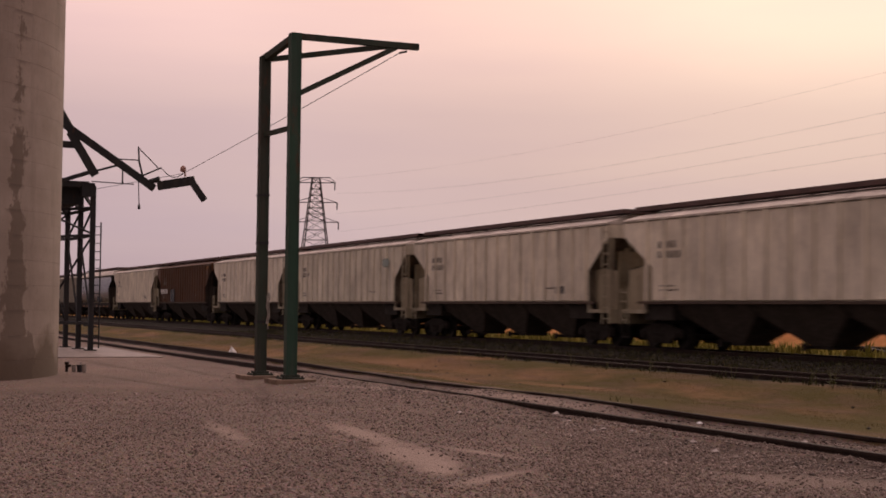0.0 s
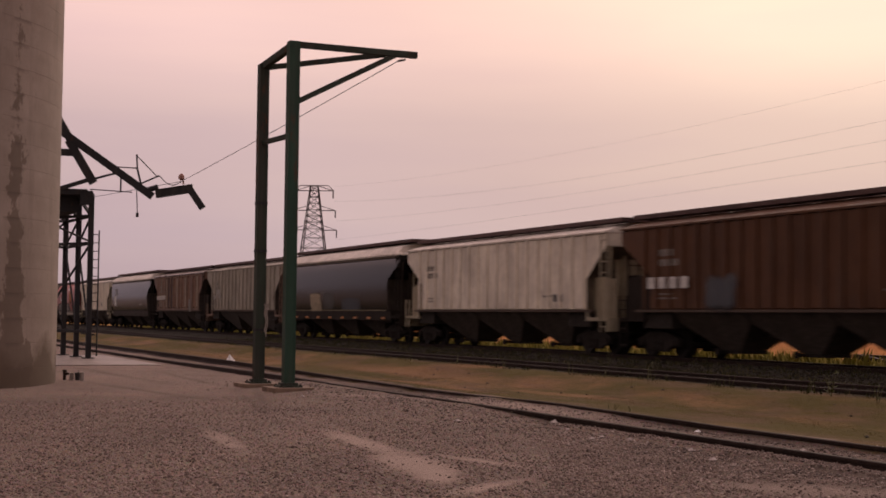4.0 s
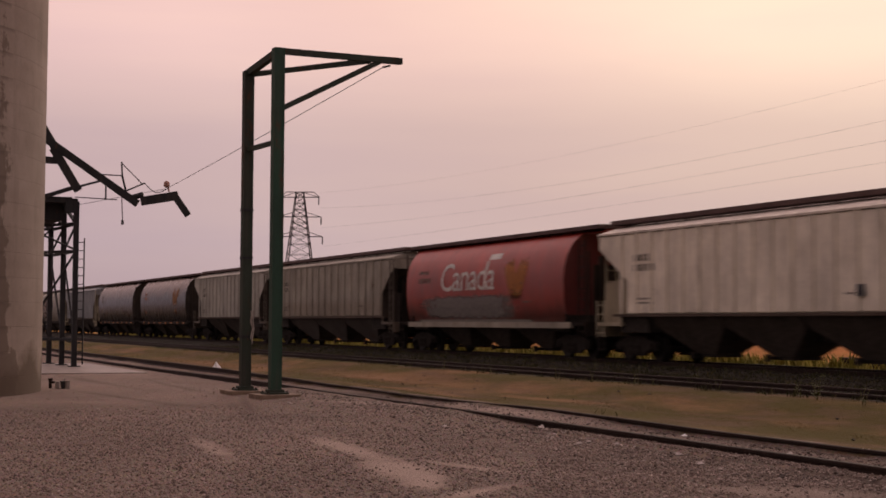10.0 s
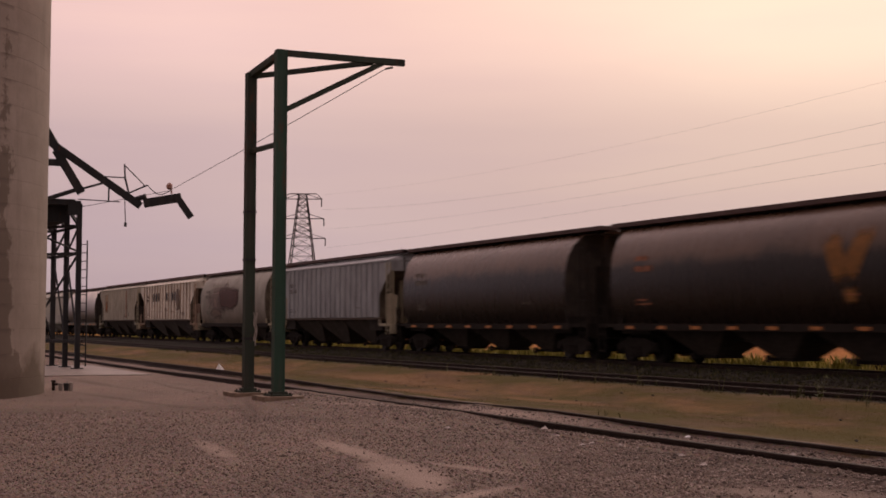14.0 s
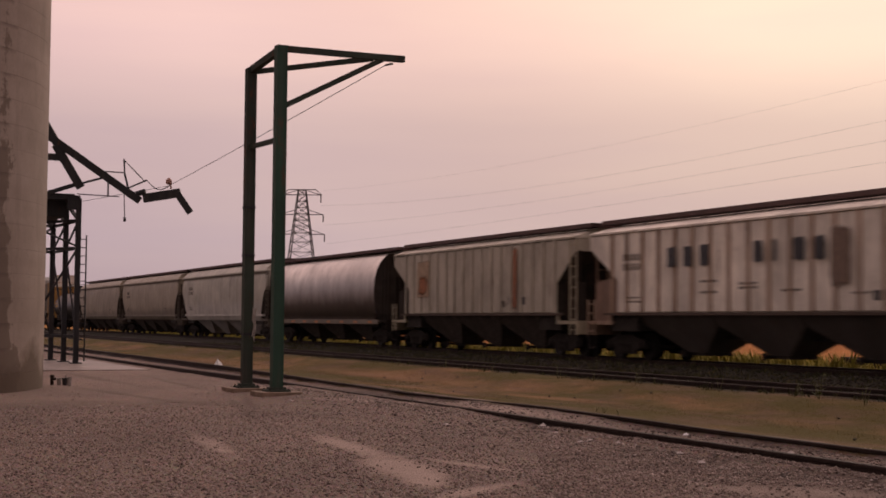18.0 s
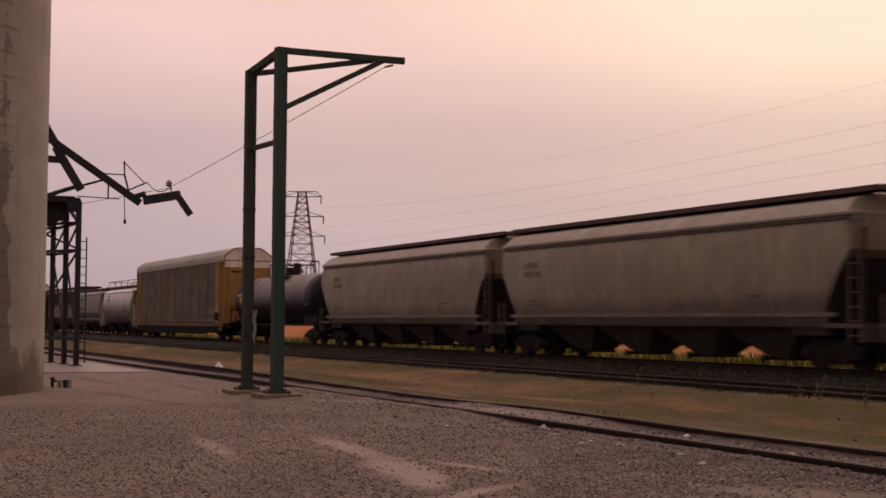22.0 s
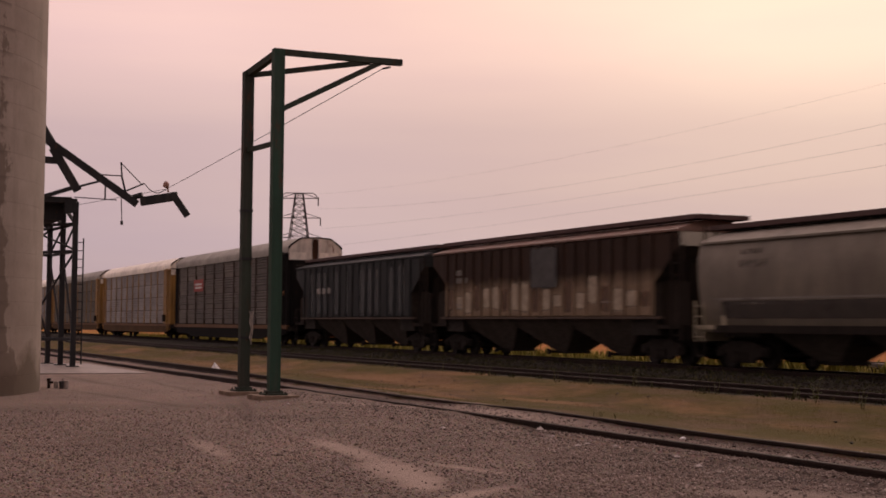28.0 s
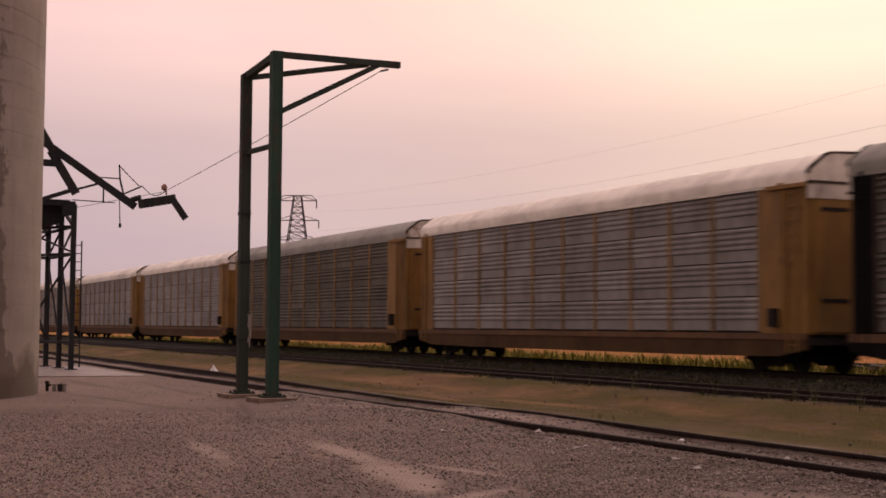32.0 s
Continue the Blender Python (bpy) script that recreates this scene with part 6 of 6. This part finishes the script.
def build_pylon():
    p = thing("power_pylon", "lattice steel high-voltage pylon beyond the railway", "pylon", at=pose(-409.2, 135.2, 0, 0, 0, 0))
    M = plain("pylon_steel", (0.055, 0.048, 0.048), 0.7, 0.3)
    across = Vector((0.408, 0.913, 0))
    along = Vector((-0.913, 0.408, 0))

    def half(z):
        return 6.2 + (1.15 - 6.2) * min(1.0, z / 39.0)

    def corner(i, z):
        a, b = ((-1, -1), (1, -1), (1, 1), (-1, 1))[i]
        return across * (a * half(z)) + along * (b * half(z)) + Vector((0, 0, z))

    zs = [0, 5.5, 10.5, 15, 19, 22.3, 25.4, 28.2, 30.2, 32.1, 34, 36, 37.9, 39.8, 41.2]
    for i in range(4):
        part("leg", Geo().bar(corner(i, 0), corner(i, 41), 0.26, 0.26), M, p)
    for za, zb in zip(zs, zs[1:]):
        face = Geo()
        for i in range(4):
            j = (i + 1) % 4
            face.bar(corner(i, za), corner(j, zb), 0.13, 0.13).bar(corner(j, za), corner(i, zb), 0.13, 0.13).bar(corner(i, zb), corner(j, zb), 0.13, 0.13)
        part("lattice_panel", face, M, p)
    for z, reach in ((39.8, 5.75), (33.8, 6.5), (27.8, 6.95)):
        for s in (-1, 1):
            arm = Geo()
            tipv = across * (s * reach) + Vector((0, 0, z))
            arm.bar(across * (s * half(z)) + Vector((0, 0, z)), tipv, 0.26, 0.26)
            arm.bar(across * (s * half(z + 1.2)) + Vector((0, 0, z + 1.5)), tipv, 0.18, 0.18)
            part("crossarm", arm, M, p)
            part("insulator", Geo().tube(tipv, tipv - Vector((0, 0, 2.3)), 0.19, 6), M, p)
    part("peak", Geo().bar(across * -4.2 + Vector((0, 0, 41.4)), across * 4.2 + Vector((0, 0, 41.4)), 0.24, 0.24).bar(across * 4.2 + Vector((0, 0, 41.4)), across * 6.0 + Vector((0, 0, 39.8)), 0.2, 0.2).bar(across * -4.2 + Vector((0, 0, 41.4)), across * -6.0 + Vector((0, 0, 39.8)), 0.2, 0.2), M, p)
    # wires to the next pylon, which stands out of view
    wires = thing("power_lines", "thin overhead power lines against the sky", "power line", kind="structure")
    for a, b, sag in (((-406.7, 140.6, 36.6), (-163.8, 145.2, 32.1), 3.0), ((-406.7, 141.3, 30.6), (-163.9, 145.3, 29.1), 1.75), ((-406.8, 141.7, 24.9), (-164.0, 145.4, 25.9), 0.6), ((-406.6, 140.6, 41.1), (-163.5, 145.0, 38.1), 2.5)):
        a, b = Vector(a), Vector(b)
        g = Geo()
        last = a
        for i in range(1, 46):
            k = i / 30
            c = a.lerp(b, k) - Vector((0, 0, sag * 4 * k * (1 - k)))
            g.tube(last, c, 0.016 if sag != 2.5 else 0.011, 4)
            last = c
        part("wire", g, WIRE, wires)


WIRE = plain("wire_grey", (0.20, 0.18, 0.18), 0.6, 0.4)
build_silo()
build_gantry()
build_spout()
build_pylon()

# ---- loose stones, grass and weeds ----
def scatter_mesh(name, places, shape_v, shape_f, material, label, category, jitter=0.25, seed=1):
    """Many small copies of one shape in one mesh: places are rows of x, y, z, sx, sy, sz, turn, lean."""
    rng = np.random.RandomState(seed)
    P = np.asarray(places, float)
    V = np.asarray(shape_v, float)
    n, k = len(P), len(V)
    pts = V[None] * (1 + rng.uniform(-jitter, jitter, (n, k, 1)))
    pts = pts * P[:, None, 3:6]
    c, s = np.cos(P[:, 7])[:, None], np.sin(P[:, 7])[:, None]
    x, z = pts[..., 0] * c + pts[..., 2] * s, -pts[..., 0] * s + pts[..., 2] * c
    c, s = np.cos(P[:, 6])[:, None], np.sin(P[:, 6])[:, None]
    xx, yy = x * c - pts[..., 1] * s, x * s + pts[..., 1] * c
    out = np.stack([xx + P[:, 0:1], yy + P[:, 1:2], z + P[:, 2:3]], -1).reshape(-1, 3)
    F = np.asarray(shape_f, int)
    faces = (F[None] + (np.arange(n) * k)[:, None, None]).reshape(-1, F.shape[1])
    me = bpy.data.meshes.new(name)
    me.vertices.add(len(out))
    me.vertices.foreach_set("co", out.ravel())
    me.loops.add(faces.size)
    me.loops.foreach_set("vertex_index", faces.ravel())
    me.polygons.add(len(faces))
    me.polygons.foreach_set("loop_start", np.arange(len(faces)) * F.shape[1])
    me.update(calc_edges=True)
    me.validate()
    me.materials.append(material)
    return tagged(new(name, me), label, category, kind="stuff")


def island_material(name, stops, rough=0.9):
    m, nt, bsdf = base_material(name)
    geo = nt.nodes.new("ShaderNodeNewGeometry")
    col = ramp_of(nt, geo.outputs["Random Per Island"], stops)
    co = nt.nodes.new("ShaderNodeTexCoord").outputs["Object"]
    col = mixed(nt, 1.0, col, ramp_of(nt, noise_at(nt, co, 0.5, 4), [(0.3, (0.75, 0.75, 0.75)), (0.7, (1.15, 1.15, 1.15))]), "MULTIPLY")
    nt.links.new(col, bsdf.inputs["Base Color"])
    bsdf.inputs["Roughness"].default_value = rough
    bsdf.inputs["Specular IOR Level"].default_value = 0.25
    return m


STONE_V = [(1, 0, 0.05), (0.2, 0.9, 0), (-0.9, 0.35, 0.1), (-0.5, -0.85, 0), (0.55, -0.8, 0.05), (0.1, 0.05, 0.62), (0, 0, -0.5)]
STONE_F = [(0, 1, 5), (1, 2, 5), (2, 3, 5), (3, 4, 5), (4, 0, 5), (1, 0, 6), (2, 1, 6), (3, 2, 6), (4, 3, 6), (0, 4, 6)]
BLADE_V = [(-0.5, 0, 0), (0.5, 0, 0), (-0.3, 0.12, 0.6), (0.3, 0.12, 0.6), (0.0, 0.45, 1.0)]
BLADE_F = [(0, 1, 3), (0, 3, 2), (2, 3, 4)]


def build_wild():
    rng = np.random.RandomState(5)
    # gravel, thickest in the foreground
    n = 95000
    r = 10.5 * np.exp(rng.uniform(0, math.log(4.2), n))
    a = np.radians(rng.uniform(135, 179, n))
    side = rng.rand(n) < 0.14
    r[side] = rng.uniform(12.5, 24, side.sum())
    a[side] = np.radians(rng.uniform(135, 152, side.sum()))
    x, y = r * np.cos(a), r * np.sin(a)
    size = 0.007 + 0.013 * rng.rand(n) ** 2.0
    big = rng.rand(n) < 0.012
    size[big] *= 1.9
    ok = (y < 12.2) & (rng.rand(n) < np.clip((28.5 - r) / 2.5, 0.06, 1)) & ((y < 10.6) | (rng.rand(n) < 0.15))
    for px, py, lx, ly, turn in [b[:5] for b in BARE_PATCHES[:7]]:
        c, s = math.cos(math.radians(turn)), math.sin(math.radians(turn))
        u, v = ((x - px) * c + (y - py) * s) / lx, ((y - py) * c - (x - px) * s) / ly
        ok &= (np.hypot(u, v) > 0.55 + 0.7 * rng.rand(n)) | (rng.rand(n) < 0.10)
    x, y, size = x[ok], y[ok], size[ok]
    z = np.array([ground_at(p, q) for p, q in zip(x, y)]) + 0.004
    P = np.stack([x, y, z, size * rng.uniform(0.8, 1.4, len(x)), size, size * rng.uniform(1.0, 1.9, len(x)), rng.uniform(0, 6.28, len(x)), rng.uniform(-0.4, 0.4, len(x))], 1)
    scatter_mesh("gravel_stones", P, STONE_V, STONE_F, island_material("gravel_stone", [(0.0, (0.084, 0.061, 0.050)), (0.15, (0.139, 0.104, 0.087)), (0.5, (0.227, 0.172, 0.146)), (0.85, (0.311, 0.244, 0.208)), (1.0, (0.437, 0.357, 0.311))]), "loose crushed grey and pinkish gravel stones", "gravel")
    # paler stones thrown up along the siding
    n = 2000
    x, y = -34 + 23.5 * rng.rand(n) ** 0.8, 10.35 - 0.9 * np.abs(rng.normal(0, 0.8, n))
    size = 0.012 + 0.022 * rng.rand(n) ** 2
    P = np.stack([x, y, np.array([ground_at(p, q) for p, q in zip(x, y)]) + 0.005, size * 1.2, size, size * 0.8, rng.uniform(0, 6.28, n), rng.uniform(-0.4, 0.4, n)], 1)
    scatter_mesh("siding_stones", P, STONE_V, STONE_F, island_material("siding_stone", [(0.0, (0.08, 0.066, 0.06)), (0.6, (0.20, 0.163, 0.14)), (1.0, (0.42, 0.36, 0.315))]), "pale loose stones along the siding rail", "gravel")
    # dark rubble and crumbs lying between the siding rails
    n = 1500
    x, y = -30 + 20.5 * rng.rand(n) ** 0.7, SIDING_Y + rng.uniform(-0.6, 0.6, n)
    size = 0.010 + 0.030 * rng.rand(n) ** 3
    P = np.stack([x, y, np.array([ground_at(p, q) for p, q in zip(x, y)]) + 0.004, size * 1.3, size, size * 0.7, rng.uniform(0, 6.28, n), rng.uniform(-0.4, 0.4, n)], 1)
    scatter_mesh("rubble", P, STONE_V, STONE_F, island_material("rubble_stone", [(0.0, (0.045, 0.033, 0.028)), (0.6, (0.12, 0.092, 0.078)), (1.0, (0.30, 0.25, 0.22))]), "brown stone rubble between the siding rails", "rubble")
    # ballast along the two far tracks
    n = 16000
    x, y = -62 + 58 * rng.rand(n) ** 0.8, 17.35 + 10.3 * rng.rand(n)
    size = 0.02 + 0.03 * rng.rand(n)
    z = np.array([ground_at(p, q) for p, q in zip(x, y)]) + 0.01
    P = np.stack([x, y, z, size * 1.2, size, size * 0.8, rng.uniform(0, 6.28, n), rng.uniform(-0.4, 0.4, n)], 1)
    scatter_mesh("ballast_stones", P, STONE_V, STONE_F, island_material("ballast_stone", [(0.0, (0.012, 0.011, 0.008)), (0.7, (0.034, 0.028, 0.020)), (1.0, (0.075, 0.062, 0.046))]), "dark grimy ballast stones along the tracks", "ballast")
    # short grass and moss between siding and spare track
    n = 90000
    x, y = -75 + 66 * rng.rand(n) ** 0.75, 12.5 + 4.7 * rng.rand(n)
    keep = np.array([noise.noise(Vector((p * 0.18, q * 0.5, 2.0))) + 0.25 * noise.noise(Vector((p * 0.9, q * 1.1, 7.0))) > -0.10 + 0.35 * (q < 14.0) for p, q in zip(x, y)])
    x, y = x[keep], y[keep]
    n = len(x)
    h = rng.uniform(0.006, 0.022, n)
    z = np.array([ground_at(p, q) for p, q in zip(x, y)]) - 0.003
    P = np.stack([x, y, z, h * 0.35, h * rng.uniform(0.3, 1.4, n), h, rng.uniform(0, 6.28, n), rng.uniform(-0.3, 0.3, n)], 1)
    scatter_mesh("verge_grass", P, BLADE_V, BLADE_F, island_material("verge_blade", [(0.0, (0.042, 0.035, 0.007)), (0.3, (0.080, 0.063, 0.010)), (0.6, (0.118, 0.090, 0.013)), (0.85, (0.150, 0.107, 0.023)), (1.0, (0.229, 0.141, 0.044))]), "short mossy yellow-green grass on the verge", "grass")
    # weeds in tufts about the spare track and behind the main line
    rows = []
    for count, x0, x1, y0, y1, h0, h1, m in ((300, -75, -8, 16.7, 17.3, 0.04, 0.16, 8), (2600, -80, -8, 19.2, 23.3, 0.03, 0.13, 10), (190, -80, -8, 19.2, 22.8, 0.12, 0.26, 6), (200, -70, -10, 17.6, 18.8, 0.04, 0.13, 7), (700, -80, -8, 22.8, 24.2, 0.06, 0.20, 9)):
        for _ in range(count):
            cx, cy = rng.uniform(x0, x1), rng.uniform(y0, y1)
            hh = rng.uniform(h0, h1) * (0.6 + 0.8 * rng.rand())
            for _ in range(m):
                q = hh * rng.uniform(0.5, 1.0)
                rows.append((cx + rng.normal(0, 0.07), cy + rng.normal(0, 0.07), ground_at(cx, cy) - 0.01, 0.012 + 0.05 * q, q * rng.uniform(0.2, 1.1), q, rng.uniform(0, 6.28), rng.uniform(-0.25, 0.25)))
    scatter_mesh("trackside_weeds", rows, BLADE_V, BLADE_F, island_material("weed_blade", [(0.0, (0.018, 0.022, 0.008)), (0.5, (0.040, 0.042, 0.014)), (0.85, (0.075, 0.070, 0.024)), (1.0, (0.15, 0.115, 0.05))]), "rank yellow-green weeds growing beside the tracks", "weeds")


def build_far_weeds():
    # a strip of weeds behind the main line, sunlight put into its bright colours
    rng = np.random.RandomState(8)
    rows = []
    for _ in range(4200):
        cx, cy = -150 + 146 * rng.rand() ** 0.7, 27.3 + 5.5 * rng.rand() ** 1.4
        hh = 0.30 + 0.34 * rng.rand() ** 1.5
        for _ in range(7):
            q = hh * rng.uniform(0.5, 1.0)
            rows.append((cx + rng.normal(0, 0.09), cy + rng.normal(0, 0.09), ground_at(cx, cy) - 0.01, 0.03 + 0.12 * q, q * rng.uniform(0.3, 1.1), q, rng.uniform(0, 6.28), rng.uniform(-0.3, 0.3)))
    scatter_mesh("tall_weeds", rows, BLADE_V, BLADE_F, island_material("tall_weed_blade", [(0.0, (0.21, 0.195, 0.040)), (0.5, (0.32, 0.285, 0.062)), (1.0, (0.45, 0.37, 0.10))]), "yellow-green weeds behind the main line", "weeds")


def weed_plant(x, y, z, h, seed):
    """One tall weed: stem, side shoots and leaves."""
    rnd = random.Random(seed)
    w = thing("weed", "tall straggly green weed growing beside the track", "weed", "tall weeds", "", pose(x, y, z, 0, 0, rnd.uniform(0, 360)))
    leaves = Geo()
    for _ in range(rnd.randint(2, 4)):
        pts = [Vector((rnd.uniform(-0.03, 0.03), rnd.uniform(-0.03, 0.03), -0.03))]
        lean = Vector((rnd.uniform(-0.25, 0.25), rnd.uniform(-0.25, 0.25), 1))
        hh = h * rnd.uniform(0.6, 1.0)
        for i in range(1, 6):
            p = pts[-1] + lean * hh / 5 + Vector((rnd.uniform(-0.02, 0.02), rnd.uniform(-0.02, 0.02), 0))
            pts.append(p)
            for _ in range(3):
                d = Vector((rnd.uniform(-1, 1), rnd.uniform(-1, 1), rnd.uniform(-0.2, 0.7))).normalized()
                L = h * rnd.uniform(0.10, 0.22) * (1.2 - 0.12 * i)
                s = d.cross(Vector((0, 0, 1))).normalized() * L * 0.16
                leaves.add([p, p + d * L * 0.5 + s, p + d * L, p + d * L * 0.5 - s], [(0, 1, 2, 3)])
        part("stem", Geo().path(pts, 0.007, 0.003), WEED_STEM, w)
    tagged(part("leaf", leaves, WEED_LEAF, w), kind="stuff")


WEED_STEM = plain("weed_stem", (0.10, 0.085, 0.03), 0.8)
WEED_LEAF = plain("weed_leaf", (0.085, 0.095, 0.022), 0.8, 0, 0.45, 20)


def build_weeds():
    for i, (x, y, h) in enumerate(((-20.6, 16.6, 0.62), (-24.0, 16.9, 0.36), (-26.6, 16.5, 0.48), (-30.5, 16.7, 0.34), (-21.6, 16.9, 0.40), (-19.1, 16.4, 0.42), (-34.0, 16.6, 0.30), (-28.6, 16.6, 0.30), (-22.25, 12.98, 0.17), (-21.95, 12.95, 0.14), (-21.55, 13.0, 0.16), (-37.5, 16.8, 0.32), (-17.6, 16.6, 0.36), (-41.0, 16.8, 0.30), (-25.2, 22.6, 0.45), (-31.5, 22.4, 0.4), (-38.5, 22.5, 0.4))):
        weed_plant(x, y, ground_at(x, y), h, 40 + i)


def rubble(name, label, category, x, y, z, size, mat, seed, group="", tall=1.0):
    rnd = random.Random(seed)
    g = Geo()
    g.add([(a * size * rnd.uniform(0.8, 1.2), b * size * rnd.uniform(0.8, 1.2), c * size * tall * rnd.uniform(0.8, 1.2)) for a, b, c in STONE_V], STONE_F)
    me = g.mesh(name)
    me.materials.append(mat)
    ob = new(name, me)
    ob.matrix_basis = pose(x, y, z, 0, 0, rnd.uniform(0, 360))
    return tagged(ob, label, category, group)


def build_clutter():
    pale = plain("pale_rock", (0.40, 0.35, 0.32), 0.9)
    rock = plain("grey_rock", (0.20, 0.17, 0.155), 0.95)
    rubble("rock", "white rock lying beside the siding", "rock", -47.0, 12.62, 0.10, 0.16, plain("white_rock", (0.8, 0.78, 0.75), 0.7), 1, tall=1.9)
    rubble("rock", "pale stone lying on the siding between the rails", "rock", -17.44, 11.67, 0.03, 0.055, plain("white_rock", (0.8, 0.78, 0.75), 0.7), 2)
    rubble("rock", "pale stone lying beside the siding rail", "rock", -19.38, 10.35, 0.05, 0.075, pale, 3)
    rnd = random.Random(9)
    for i in range(36):
        x = rnd.uniform(-30, -11)
        rubble("rock", "small pale stone beside the siding rail", "rock", x, rnd.choice((10.4, 10.3, 9.9, 11.5, 9.2, 13.3)) + rnd.uniform(-0.35, 0.35), 0.02, rnd.uniform(0.025, 0.055), pale if i % 3 else rock, 60 + i, "stones beside the siding")
    for i in range(30):
        y = rnd.uniform(13.6, 16.0)
        rubble("clod", "dark clod of earth on the mossy verge", "clod", rnd.uniform(-38, -16), y, ground_height(y) + 0.015, rnd.uniform(0.02, 0.045), TIE, 100 + i, "clods on the verge")
    b = thing("bucket", "small dark bucket standing beside the silo", "bucket", "", "", pose(-35.6, 5.72, 0))
    part("body", Geo().lathe((0, 0, 0), (0, 0, 1), [(0, 0.06), (0.17, 0.075), (0.17, 0.085), (0.19, 0.085)], 16), plain("bucket_dark", (0.03, 0.03, 0.035), 0.5), b, "", None, True)
    part("handle", Geo().tube((-0.075, 0, 0.17), (-0.04, 0.03, 0.25), 0.006, 5).tube((-0.04, 0.03, 0.25), (0.04, 0.03, 0.25), 0.006, 5).tube((0.04, 0.03, 0.25), (0.075, 0, 0.17), 0.006, 5), STEEL_GREY, b)
    p = thing("standpipe", "short rusty standpipe at the foot of the silo", "pipe", "", "", pose(-35.9, 5.45, 0))
    part("pipe", Geo().tube((0, 0, 0), (0, 0, 0.20), 0.04, 8).tube((0, 0, 0.16), (0.2, 0.05, 0.16), 0.03, 8), RAIL, p)
    part("cap", Geo().tube((0, 0, 0.20), (0, 0, 0.25), 0.055, 8), RAIL, p)
    tin = plain("tin_white", (0.34, 0.30, 0.27), 0.6, 0, 0.3)
    for x, y, h in ((-35.75, 5.60, 0.17), (-35.35, 5.78, 0.20)):
        c = thing("paint_can", "pale empty can standing beside the silo", "can", "cans by the silo", "", pose(x, y, 0))
        part("body", Geo().lathe((0, 0, 0), (0, 0, 1), [(0, 0.055), (h, 0.055), (h, 0.062), (h + 0.01, 0.062)], 14), tin, c, "", None, True)
    # old ties and slabs dumped behind the main line
    for i, (x, y, rz, ry, L) in enumerate(((-33.5, 30.0, 22, 9, 3.2), (-33.0, 30.6, 30, 4, 3.0), (-35.0, 30.4, 5, 0, 2.6))):
        t = thing("old_tie", "weathered old tie dumped behind the track", "tie", "dumped ties", "", pose(x, y, 0.28 + 0.12 * i, 0, ry, rz))
        part("timber", Geo().box(-L / 2, L / 2, -0.13, 0.13, -0.1, 0.1, 0.015), TIE if i != 1 else plain("grey_timber", (0.25, 0.22, 0.20), 0.9), t)


build_wild()
build_far_weeds()
build_weeds()
build_clutter()


# ---- what moves ----
def motions():
    """The train rolls past at an even pace, and its wheels turn with it."""
    for car in TRAIN:
        lead = car["lead"]
        del car["lead"]
        walk(car, [(t, pose(AIM_X - SPEED * (lead - t), MAIN_Y, RAIL_Z)) for t in (0, 8, 16, 24, 32)])
    turn = math.degrees(SPEED / 0.42) / FPS
    first = WHEELSETS[0]
    walk(first, [(k / FPS, pose(0, 0, 0.42, 0, turn * k, 0)) for k in range(int(32 * FPS) + 1)])
    keys = first.animation_data
    for w in WHEELSETS[1:]:
        w.rotation_mode = "QUATERNION"
        data = w.animation_data_create()
        data.action = keys.action
        data.action_slot = keys.action_slot


motions()
